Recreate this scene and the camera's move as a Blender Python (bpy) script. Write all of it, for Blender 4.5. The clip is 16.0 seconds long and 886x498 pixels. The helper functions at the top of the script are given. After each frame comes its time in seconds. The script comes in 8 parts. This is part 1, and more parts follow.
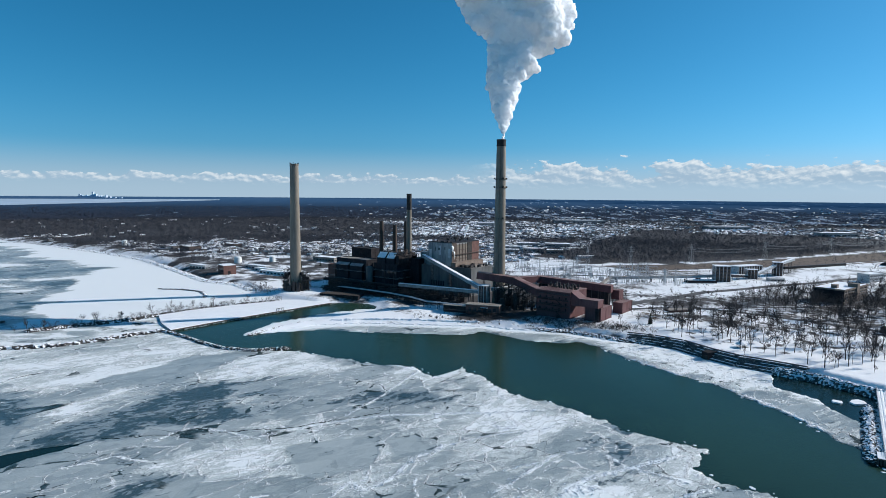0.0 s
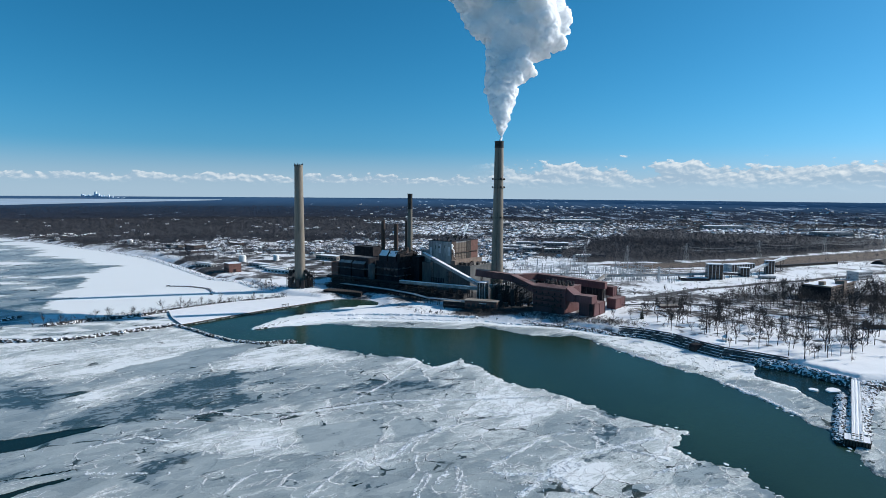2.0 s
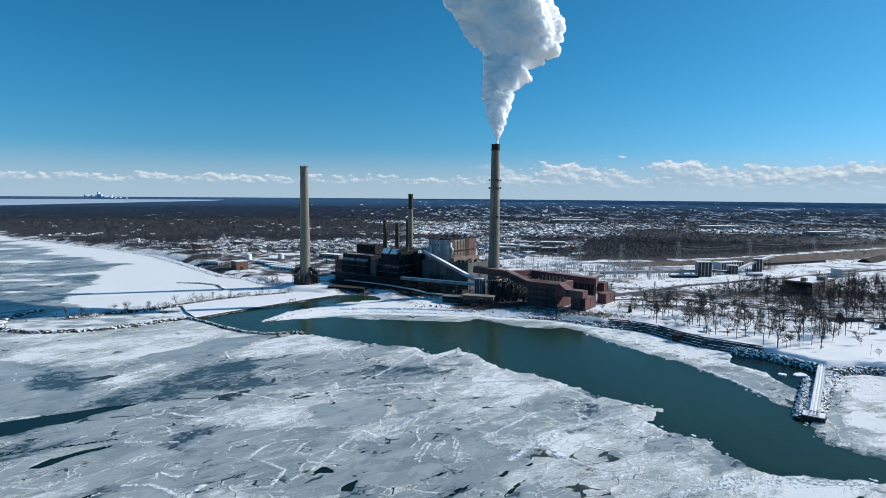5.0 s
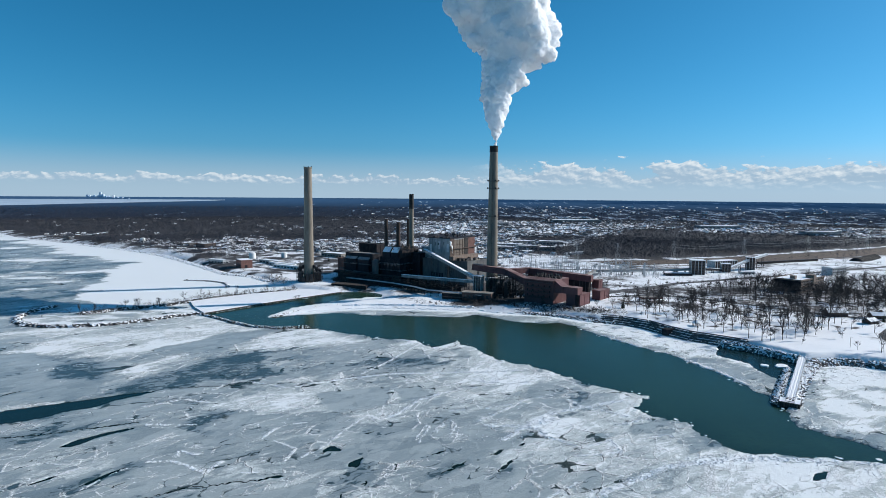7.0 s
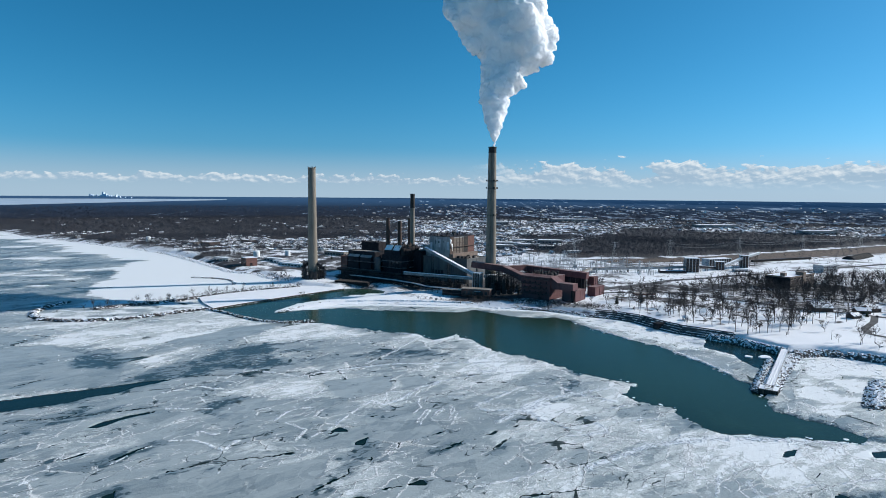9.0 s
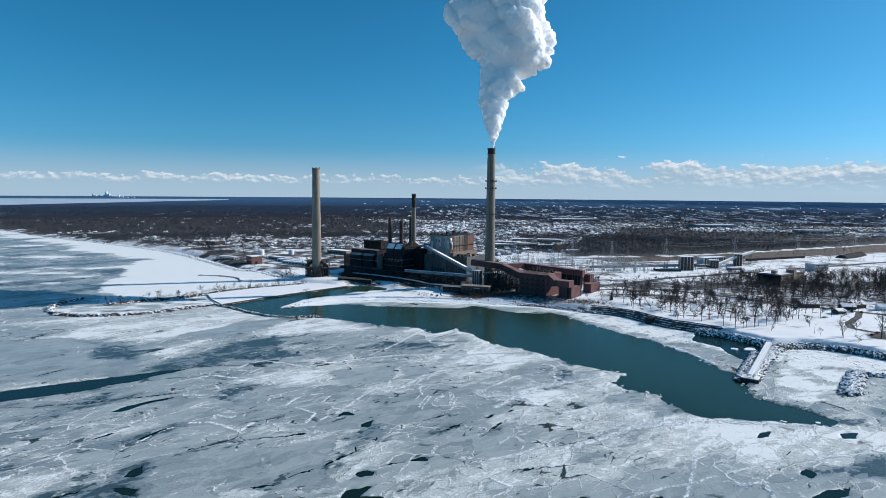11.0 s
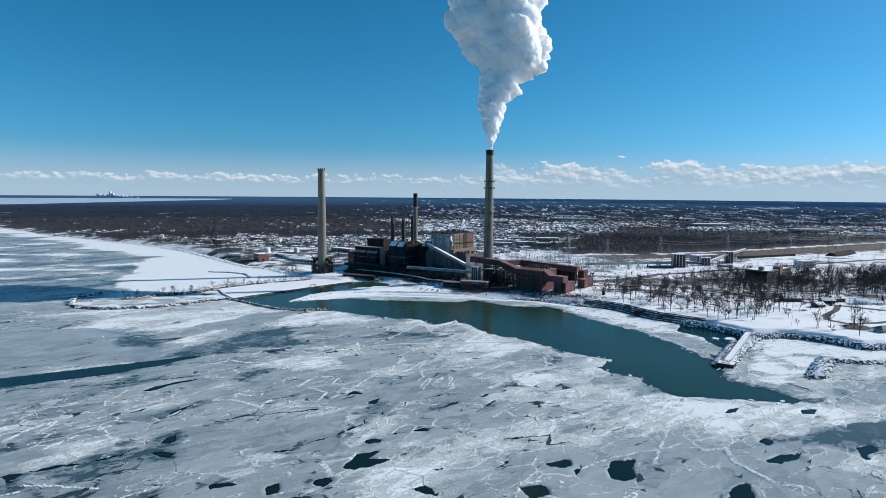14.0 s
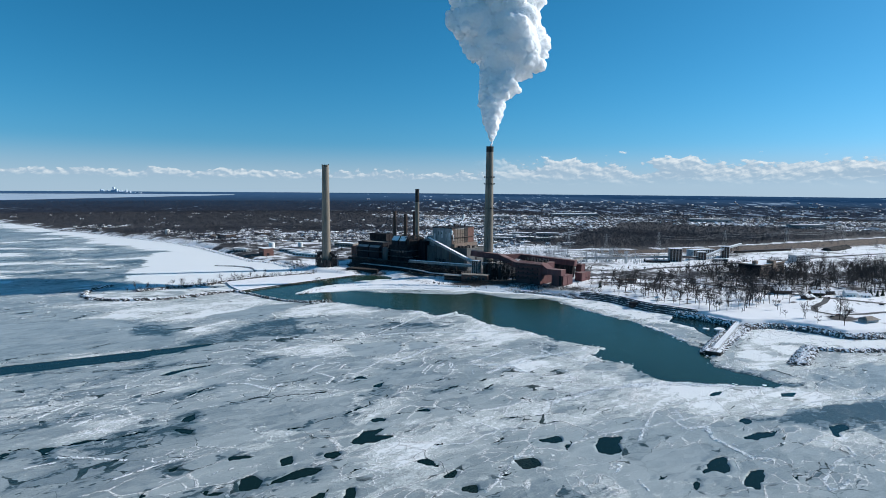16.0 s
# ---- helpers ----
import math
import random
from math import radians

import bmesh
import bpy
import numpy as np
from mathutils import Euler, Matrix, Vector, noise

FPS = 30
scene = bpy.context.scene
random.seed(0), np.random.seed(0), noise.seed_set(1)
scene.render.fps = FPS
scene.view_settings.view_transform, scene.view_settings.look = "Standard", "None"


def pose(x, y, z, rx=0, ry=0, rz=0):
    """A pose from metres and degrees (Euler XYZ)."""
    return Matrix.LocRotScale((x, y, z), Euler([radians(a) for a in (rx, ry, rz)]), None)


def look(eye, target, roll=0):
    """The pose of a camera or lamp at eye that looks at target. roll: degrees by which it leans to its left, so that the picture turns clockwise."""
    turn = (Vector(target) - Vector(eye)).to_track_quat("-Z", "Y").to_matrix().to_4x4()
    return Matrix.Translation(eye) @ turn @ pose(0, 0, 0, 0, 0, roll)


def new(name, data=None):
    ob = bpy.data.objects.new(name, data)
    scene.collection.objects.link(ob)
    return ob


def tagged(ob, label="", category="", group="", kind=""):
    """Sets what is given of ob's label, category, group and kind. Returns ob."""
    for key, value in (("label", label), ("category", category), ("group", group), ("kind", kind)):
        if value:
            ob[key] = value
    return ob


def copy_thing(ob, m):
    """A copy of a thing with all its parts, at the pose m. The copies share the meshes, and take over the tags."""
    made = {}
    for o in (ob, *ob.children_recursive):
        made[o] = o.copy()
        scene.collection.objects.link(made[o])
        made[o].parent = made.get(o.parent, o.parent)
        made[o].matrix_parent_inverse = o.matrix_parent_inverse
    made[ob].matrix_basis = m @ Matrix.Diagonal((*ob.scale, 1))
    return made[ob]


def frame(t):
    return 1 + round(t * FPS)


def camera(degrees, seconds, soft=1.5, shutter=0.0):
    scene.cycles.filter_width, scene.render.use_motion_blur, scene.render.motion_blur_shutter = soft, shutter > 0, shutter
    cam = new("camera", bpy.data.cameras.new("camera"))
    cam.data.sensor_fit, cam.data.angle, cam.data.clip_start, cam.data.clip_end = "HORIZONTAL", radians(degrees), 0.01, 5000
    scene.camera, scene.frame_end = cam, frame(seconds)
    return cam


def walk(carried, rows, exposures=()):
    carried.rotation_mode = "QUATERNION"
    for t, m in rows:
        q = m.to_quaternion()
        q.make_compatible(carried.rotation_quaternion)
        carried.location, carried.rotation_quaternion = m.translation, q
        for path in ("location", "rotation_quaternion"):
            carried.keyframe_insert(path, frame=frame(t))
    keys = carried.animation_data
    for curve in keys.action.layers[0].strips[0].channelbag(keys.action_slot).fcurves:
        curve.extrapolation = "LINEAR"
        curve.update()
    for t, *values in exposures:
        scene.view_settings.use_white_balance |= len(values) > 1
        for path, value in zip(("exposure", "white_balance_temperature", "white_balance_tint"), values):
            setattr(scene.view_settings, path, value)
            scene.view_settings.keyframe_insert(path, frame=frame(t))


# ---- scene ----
cam = camera(73.76, 16.0, soft=0.5)
PATH = [
    (0, (-0.00, -0.00, 121.11), (35.69, 995.19, 29.93), 0.473),
    (1.5, (-0.02, -16.47, 121.11), (34.93, 978.73, 29.72), 0.473),
    (3.5, (-0.05, -38.49, 121.10), (34.68, 956.77, 30.20), 0.473),
    (7, (-0.11, -76.51, 121.09), (33.89, 918.79, 30.46), 0.473),
    (9, (-0.14, -98.80, 121.09), (32.58, 896.47, 29.66), 0.473),
    (12.5, (-0.19, -138.04, 121.08), (29.82, 857.31, 29.60), 0.473),
    (14.5, (-0.22, -160.06, 121.07), (28.29, 835.19, 27.99), 0.473),
    (15, (-0.23, -165.31, 121.07), (27.51, 829.79, 26.11), 0.473),
    (15.5, (-0.23, -170.36, 121.07), (26.82, 824.53, 23.74), 0.473),
    (16, (-0.24, -175.31, 121.07), (26.20, 819.37, 21.57), 0.473),
]
walk(cam, [(t, look(eye, target, roll)) for t, eye, target, roll in PATH])
# ---- light ----
SUN = Vector((0.852, 0.219, 0.476)).normalized()
world = bpy.data.worlds.new("world")
scene.world = world
world.use_nodes = True
wn = world.node_tree.nodes
sky = wn.new("ShaderNodeTexSky")
sky.sky_type = "NISHITA"
sky.sun_disc = False
sky.sun_elevation = math.asin(SUN.z)
sky.sun_rotation = math.atan2(SUN.x, SUN.y)
sky.altitude = 300
sky.air_density = 1.0
sky.dust_density = 0.6
sky.ozone_density = 3.0
wn["Background"].inputs["Strength"].default_value = 0.070
apart = wn.new("ShaderNodeSeparateColor")
world.node_tree.links.new(sky.outputs[0], apart.inputs[0])


def sky_channel(a, b, c):
    """One colour channel of the clear winter sky, weighted from the model's red, green and blue."""
    t = wn.new("ShaderNodeVectorMath")
    t.operation = "DOT_PRODUCT"
    world.node_tree.links.new(sky.outputs[0], t.inputs[0])
    t.inputs[1].default_value = (a, b, c)
    m = wn.new("ShaderNodeMath")
    m.operation = "MAXIMUM"
    m.inputs[1].default_value = 0.05
    world.node_tree.links.new(t.outputs["Value"], m.inputs[0])
    return m.outputs[0]


clear = wn.new("ShaderNodeCombineColor")
for k, row in enumerate(((1.20, -0.58, 0.0), (0.0, 1.08, 0.0), (0.0, 0.72, 0.98))):
    world.node_tree.links.new(sky_channel(*row), clear.inputs[k])
world.node_tree.links.new(clear.outputs[0], wn["Background"].inputs[0])
sun = new("sun", bpy.data.lights.new("sun", "SUN"))
sun.data.energy = 5.0
sun.data.angle = radians(0.5)
sun.data.color = (0.99, 0.96, 0.91)
sun.matrix_world = look(SUN * 500, (0, 0, 0))
scene.view_settings.exposure = 0.0


# ---- materials ----
def surface(name, a, b, scale=0.5, rough=0.8, metal=0.0, bump=0.3, fine=8.0, stretch=(1, 1, 1), vary=0.0, spec=0.3):
    """A painted, stained or weathered surface: two colours mixed by coarse stains and fine grain."""
    m = bpy.data.materials.new(name)
    m.use_nodes = True
    n, l = m.node_tree.nodes, m.node_tree.links
    p = n["Principled BSDF"]
    tc = n.new("ShaderNodeTexCoord")
    mp = n.new("ShaderNodeMapping")
    mp.inputs["Scale"].default_value = stretch
    l.new(tc.outputs["Object"], mp.inputs[0])
    big = n.new("ShaderNodeTexNoise")
    big.inputs["Scale"].default_value = scale
    big.inputs["Detail"].default_value = 6
    small = n.new("ShaderNodeTexNoise")
    small.inputs["Scale"].default_value = scale * fine
    small.inputs["Detail"].default_value = 4
    l.new(mp.outputs[0], big.inputs["Vector"])
    l.new(mp.outputs[0], small.inputs["Vector"])
    add = n.new("ShaderNodeMath")
    add.operation = "MULTIPLY_ADD"
    l.new(small.outputs[0], add.inputs[0])
    add.inputs[1].default_value = 0.5
    l.new(big.outputs[0], add.inputs[2])
    rng = n.new("ShaderNodeMapRange")
    rng.inputs[1].default_value, rng.inputs[2].default_value = 0.5, 1.0
    l.new(add.outputs[0], rng.inputs[0])
    mix = n.new("ShaderNodeMix")
    mix.data_type = "RGBA"
    mix.inputs[6].default_value, mix.inputs[7].default_value = (*a, 1), (*b, 1)
    l.new(rng.outputs[0], mix.inputs[0])
    out = mix.outputs[2]
    if vary:
        info = n.new("ShaderNodeObjectInfo")
        hsv = n.new("ShaderNodeHueSaturation")
        r2 = n.new("ShaderNodeMapRange")
        r2.inputs[3].default_value, r2.inputs[4].default_value = 1 - vary, 1 + vary
        l.new(info.outputs["Random"], r2.inputs[0])
        l.new(r2.outputs[0], hsv.inputs["Value"])
        l.new(out, hsv.inputs["Color"])
        out = hsv.outputs[0]
    l.new(out, p.inputs["Base Color"])
    p.inputs["Roughness"].default_value = rough
    p.inputs["Metallic"].default_value = metal
    p.inputs["Specular IOR Level"].default_value = spec
    if bump:
        bp = n.new("ShaderNodeBump")
        bp.inputs["Strength"].default_value = bump
        bp.inputs["Distance"].default_value = 0.15
        l.new(add.outputs[0], bp.inputs["Height"])
        l.new(bp.outputs[0], p.inputs["Normal"])
    return m


SNOW = surface("snow", (0.80, 0.82, 0.85), (0.88, 0.89, 0.91), 0.15, 0.75, bump=0.5)
CONCRETE = surface("stack_concrete", (0.16, 0.138, 0.112), (0.29, 0.252, 0.205), 0.12, 0.85, stretch=(1, 1, 0.15))
CONCRETE_GREY = surface("grey_concrete", (0.30, 0.30, 0.30), (0.45, 0.45, 0.44), 0.1, 0.85, stretch=(1, 1, 0.4))
SOOT = surface("soot_black", (0.015, 0.015, 0.016), (0.05, 0.045, 0.04), 0.3, 0.8)
DARK = surface("dark_cladding", (0.012, 0.013, 0.018), (0.042, 0.042, 0.049), 0.12, 0.8, stretch=(1, 1, 0.25), spec=0.1)
DARKER = surface("dark_brick", (0.016, 0.015, 0.018), (0.045, 0.040, 0.041), 0.2, 0.9, spec=0.1)
STATIONWALL = surface("dull_grey_cladding", (0.060, 0.064, 0.070), (0.155, 0.155, 0.150), 0.07, 0.65, stretch=(1, 1, 0.2))
GREYCLAD = surface("pale_grey_cladding", (0.15, 0.155, 0.165), (0.40, 0.40, 0.39), 0.08, 0.6, stretch=(1, 1, 0.2))
PANEL = surface("weathered_tan_panel", (0.10, 0.080, 0.066), (0.21, 0.175, 0.145), 0.12, 0.75, stretch=(1, 1, 0.2))
BROWN = surface("brown_cladding", (0.055, 0.038, 0.032), (0.105, 0.074, 0.060), 0.15, 0.75, stretch=(1, 1, 0.2))
RED = surface("oxide_red_cladding", (0.100, 0.043, 0.046), (0.155, 0.070, 0.070), 0.12, 0.6, stretch=(1, 1, 0.2))
RED_ROOF = surface("oxide_red_roof", (0.13, 0.055, 0.05), (0.30, 0.20, 0.18), 0.1, 0.7)
STEEL = surface("dark_steel", (0.022, 0.022, 0.026), (0.075, 0.066, 0.062), 0.4, 0.6, metal=0.3)
GALVANISED = surface("weathered_zinc", (0.42, 0.43, 0.44), (0.62, 0.63, 0.64), 0.4, 0.7)
PALE_STEEL = surface("galvanised_steel", (0.36, 0.37, 0.38), (0.52, 0.52, 0.52), 0.4, 0.5, metal=0.5)
BRICK = surface("brown_brick", (0.15, 0.115, 0.095), (0.26, 0.20, 0.165), 0.25, 0.9)
REDBRICK = surface("red_brick", (0.115, 0.062, 0.052), (0.19, 0.10, 0.085), 0.25, 0.9)
TAN = surface("tan_roof", (0.14, 0.12, 0.105), (0.36, 0.32, 0.28), 0.08, 0.9)
WHITE = surface("white_paint", (0.70, 0.71, 0.70), (0.82, 0.82, 0.81), 0.2, 0.5)
GLASS = surface("dark_window", (0.02, 0.025, 0.03), (0.05, 0.06, 0.07), 0.5, 0.15, bump=0, spec=0.5)
ASPHALT = surface("asphalt", (0.045, 0.045, 0.048), (0.11, 0.11, 0.115), 0.06, 0.9, fine=20)
ROCK = surface("shore_rock", (0.035, 0.033, 0.033), (0.13, 0.12, 0.115), 0.4, 0.9, vary=0.35)
STONE = surface("seawall_stone", (0.045, 0.046, 0.052), (0.13, 0.128, 0.130), 0.3, 0.9, vary=0.3)
BARK = surface("bark", (0.024, 0.022, 0.022), (0.052, 0.045, 0.043), 1.0, 0.95)
TWIG = surface("twigs", (0.036, 0.033, 0.035), (0.072, 0.064, 0.064), 0.5, 0.95, bump=0)
CONIFER = surface("conifer_needles", (0.012, 0.022, 0.014), (0.035, 0.05, 0.03), 0.6, 0.9)
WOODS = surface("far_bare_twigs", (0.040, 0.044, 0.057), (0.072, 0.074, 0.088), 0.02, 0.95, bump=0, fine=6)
REED = surface("dry_reeds", (0.065, 0.048, 0.036), (0.15, 0.11, 0.08), 0.03, 0.95, fine=12)
COAL = surface("coal", (0.008, 0.008, 0.009), (0.03, 0.03, 0.032), 0.1, 0.9)
TIMBER = surface("weathered_timber", (0.05, 0.04, 0.033), (0.12, 0.1, 0.085), 0.5, 0.9, vary=0.3)


# ---- mesh helpers ----
def mesh_object(name, verts, faces, material, smooth=False):
    me = bpy.data.meshes.new(name)
    me.from_pydata(verts, [], faces)
    me.materials.append(material)
    if smooth:
        me.polygons.foreach_set("use_smooth", np.ones(len(me.polygons), bool))
    me.update()
    return new(name, me)


def part(name, bm, material, parent, label=""):
    me = bpy.data.meshes.new(name)
    bmesh.ops.recalc_face_normals(bm, faces=bm.faces)
    bm.to_mesh(me)
    bm.free()
    me.materials.append(material)
    ob = new(name, me)
    ob.parent = parent
    if label:
        tagged(ob, label)
    return ob


def thing(name, label, category, x=0, y=0, z=0, turn=0, group=""):
    e = new(name)
    e.empty_display_size = 0.5
    e.matrix_basis = pose(x, y, z, 0, 0, turn)
    return tagged(e, label, category, group)


def box(bm, x0, x1, y0, y1, z0, z1, m=None):
    c = [(x0, y0, z0), (x1, y0, z0), (x1, y1, z0), (x0, y1, z0), (x0, y0, z1), (x1, y0, z1), (x1, y1, z1), (x0, y1, z1)]
    v = [bm.verts.new(m @ Vector(p) if m else p) for p in c]
    for f in ((0, 3, 2, 1), (4, 5, 6, 7), (0, 1, 5, 4), (1, 2, 6, 5), (2, 3, 7, 6), (3, 0, 4, 7)):
        bm.faces.new([v[i] for i in f])
    return bm


def prism(bm, loop, z0, z1):
    """An upright prism over a loop of (x, y)."""
    a = [bm.verts.new((x, y, z0)) for x, y in loop]
    b = [bm.verts.new((x, y, z1)) for x, y in loop]
    n = len(loop)
    bm.faces.new(a[::-1])
    bm.faces.new(b)
    for i in range(n):
        bm.faces.new((a[i], a[(i + 1) % n], b[(i + 1) % n], b[i]))
    return bm


def lathe(bm, profile, seg=24, x=0, y=0):
    """A turned solid from (radius, z) rows."""
    rings = []
    for r, z in profile:
        rings.append([bm.verts.new((x + r * math.cos(2 * math.pi * i / seg), y + r * math.sin(2 * math.pi * i / seg), z)) for i in range(seg)])
    for a, b in zip(rings, rings[1:]):
        for i in range(seg):
            bm.faces.new((a[i], a[(i + 1) % seg], b[(i + 1) % seg], b[i]))
    bm.faces.new(rings[0][::-1])
    bm.faces.new(rings[-1])
    return bm


def beam(bm, p, q, w, h=None, seg=4):
    """A straight member of square or round section from p to q."""
    p, q = Vector(p), Vector(q)
    d = q - p
    if d.length < 1e-4:
        return bm
    side = d.cross(Vector((0, 0, 1)))
    side = side.normalized() if side.length > 1e-4 else Vector((1, 0, 0))
    up = side.cross(d).normalized()
    h = h or w
    if seg == 4:
        ring = [(-w / 2, -h / 2), (w / 2, -h / 2), (w / 2, h / 2), (-w / 2, h / 2)]
    else:
        ring = [(w / 2 * math.cos(2 * math.pi * i / seg), h / 2 * math.sin(2 * math.pi * i / seg)) for i in range(seg)]
    a = [bm.verts.new(p + side * u + up * v) for u, v in ring]
    b = [bm.verts.new(q + side * u + up * v) for u, v in ring]
    for i in range(seg):
        bm.faces.new((a[i], a[(i + 1) % seg], b[(i + 1) % seg], b[i]))
    bm.faces.new(a[::-1])
    bm.faces.new(b)
    return bm


# ---- noise on arrays ----
GRAD = np.random.RandomState(7).uniform(0, 2 * np.pi, 4096)
PERM = np.random.RandomState(8).permutation(4096)


def perlin(x, y):
    xi, yi = np.floor(x).astype(int), np.floor(y).astype(int)
    xf, yf = x - xi, y - yi
    u, v = xf * xf * xf * (xf * (xf * 6 - 15) + 10), yf * yf * yf * (yf * (yf * 6 - 15) + 10)

    def g(i, j):
        a = GRAD[PERM[(PERM[(xi + i) & 4095] + yi + j) & 4095]]
        return np.cos(a) * (xf - i) + np.sin(a) * (yf - j)

    top = g(0, 0) * (1 - u) + g(1, 0) * u
    low = g(0, 1) * (1 - u) + g(1, 1) * u
    return (top * (1 - v) + low * v) * 1.5


def fbm(x, y, octaves=4):
    out, a = 0, 0.5
    for k in range(octaves):
        out = out + a * perlin(x * 2 ** k + 17.3 * k, y * 2 ** k - 9.1 * k)
        a *= 0.5
    return out


def away(x, y, line, closed=True):
    """Distance from each point to a polyline."""
    best = np.full(np.shape(x), 1e9)
    pts = list(line) + ([line[0]] if closed else [])
    for (ax, ay), (bx, by) in zip(pts, pts[1:]):
        dx, dy = bx - ax, by - ay
        t = np.clip(((x - ax) * dx + (y - ay) * dy) / (dx * dx + dy * dy), 0, 1)
        best = np.minimum(best, np.hypot(x - ax - t * dx, y - ay - t * dy))
    return best


def inside(x, y, loop):
    """Signed distance to a closed outline, positive inside."""
    hit = np.zeros(np.shape(x), bool)
    for (ax, ay), (bx, by) in zip(loop, loop[1:] + loop[:1]):
        if ay != by:
            hit ^= ((ay > y) != (by > y)) & (x < (bx - ax) * (y - ay) / (by - ay) + ax)
    d = away(x, y, loop)
    return np.where(hit, d, -d)


def smooth(a, b, v):
    t = np.clip((v - a) / (b - a), 0, 1)
    return t * t * (3 - 2 * t)


def lines(lo, hi, step, far_lo, far_hi, grow=1.12):
    """Grid lines: even from lo to hi, then wider and wider out to the far ends."""
    out = list(np.arange(lo, hi + step * 0.5, step))
    s = step
    while out[-1] < far_hi:
        s *= grow
        out.append(min(out[-1] + s, far_hi))
    s = step
    while out[0] > far_lo:
        s *= grow
        out.insert(0, max(out[0] - s, far_lo))
    return np.array(out)


# ---- the lie of the land ----
COAST = [(-4900, 4300), (-2400, 2600), (-1900, 2260), (-1473, 1898), (-1262, 1723), (-1045, 1500), (-801, 1325), (-613, 1180), (-493, 1068),
         (-403, 955), (-330, 860), (-296, 816), (-245, 786), (-212, 735), (-165, 676), (-118, 648), (-92, 657), (-60, 650), (-48, 634),
         (-50, 612), (-73, 597), (-102, 569), (-129, 544), (-146, 506), (-125, 522), (-97, 540), (-57, 549), (-14, 545), (28, 538),
         (60, 537), (79, 525), (128, 513), (152, 493), (168, 480), (188, 470), (205, 454), (217, 427), (228, 408), (243, 395), (260, 379),
         (272, 358), (281, 338)]
COAST += [(305, 338), (320, 332), (336, 320), (351, 300), (371, 300), (390, 304), (700, 340), (1500, 420), (4900, 700), (4900, 5200), (-4900, 5200)]


def land_height(x, y):
    """Height of the ground sheet over the water."""
    x, y = np.asarray(x, float), np.asarray(y, float)
    d = inside(x, y, COAST) + 1.5 * fbm(x / 14, y / 14, 3)
    right = smooth(120, 210, x)
    run = 16 - 9 * right
    top = 4.2 + 1.8 * right + 1.2 * fbm(x / 90, y / 90, 3) + 2.5 * smooth(-250, -420, x)
    spit = smooth(640, 560, y) * smooth(90, 40, x)
    top = top - 1.9 * spit
    z = np.where(d > 0, 0.25 + top * smooth(0, run, d), np.maximum(-3, d * 0.35))
    z = z + np.where(d > 0, (0.25 * fbm(x / 9, y / 9, 2) + 0.9 * fbm(x / 16, y / 16, 3) * smooth(14, 6, d)) * smooth(2, 8, d), 0)
    r = np.hypot(x, y)
    far = 121 - r * (0.045 - 1.79e-5 * (r - 2600))
    z = np.where(r > 2600, z + (4.0 - z) * smooth(2600, 2900, r), z)
    return np.where(r > 2600, z + far - 4.0, z)


def ground_z(x, y):
    """Height of the ground sheet at one place, read off its own grid."""
    i = min(max(int(np.searchsorted(gx, x)) - 1, 0), len(gx) - 2)
    j = min(max(int(np.searchsorted(gy, y)) - 1, 0), len(gy) - 2)
    u, v = (x - gx[i]) / (gx[i + 1] - gx[i]), (y - gy[j]) / (gy[j + 1] - gy[j])
    a, b = GZ[j, i] * (1 - u) + GZ[j, i + 1] * u, GZ[j + 1, i] * (1 - u) + GZ[j + 1, i + 1] * u
    return float(a * (1 - v) + b * v)


def sheet(name, xs, ys, height, material, keep=None, attrs=None):
    """A grid of the given lines, with heights, and cells kept where asked."""
    X, Y = np.meshgrid(xs, ys)
    Z = height(X, Y)
    nx, ny = len(xs), len(ys)
    idx = np.arange(nx * ny).reshape(ny, nx)
    q = np.stack([idx[:-1, :-1], idx[:-1, 1:], idx[1:, 1:], idx[1:, :-1]], -1).reshape(-1, 4)
    if keep is not None:
        k = keep(X, Y)
        q = q[k.ravel()[q].any(1)]
    co = np.stack([X, Y, Z], -1).reshape(-1, 3)
    used = np.unique(q)
    remap = np.zeros(len(co), int)
    remap[used] = np.arange(len(used))
    return co[used], remap[q], used


def grid_object(name, co, quads, material):
    me = bpy.data.meshes.new(name)
    me.vertices.add(len(co))
    me.vertices.foreach_set("co", co.astype(np.float32).ravel())
    me.loops.add(quads.size)
    me.loops.foreach_set("vertex_index", quads.astype(np.int32).ravel())
    me.polygons.add(len(quads))
    me.polygons.foreach_set("loop_start", np.arange(0, quads.size, quads.shape[1], dtype=np.int32))
    me.polygons.foreach_set("loop_total", np.full(len(quads), quads.shape[1], dtype=np.int32))
    me.polygons.foreach_set("use_smooth", np.ones(len(quads), bool))
    me.materials.append(material)
    me.update(calc_edges=True)
    me.validate()
    return new(name, me)


# ---- ground, water and ice materials ----
def attribute_material(name, build):
    m = bpy.data.materials.new(name)
    m.use_nodes = True
    build(m.node_tree.nodes, m.node_tree.links, m.node_tree.nodes["Principled BSDF"])
    return m


def noise_node(n, l, vec, scale, detail=5, rough=0.55, distort=0.0):
    t = n.new("ShaderNodeTexNoise")
    t.inputs["Scale"].default_value = scale
    t.inputs["Detail"].default_value = detail
    t.inputs["Roughness"].default_value = rough
    t.inputs["Distortion"].default_value = distort
    l.new(vec, t.inputs["Vector"])
    return t.outputs[0]


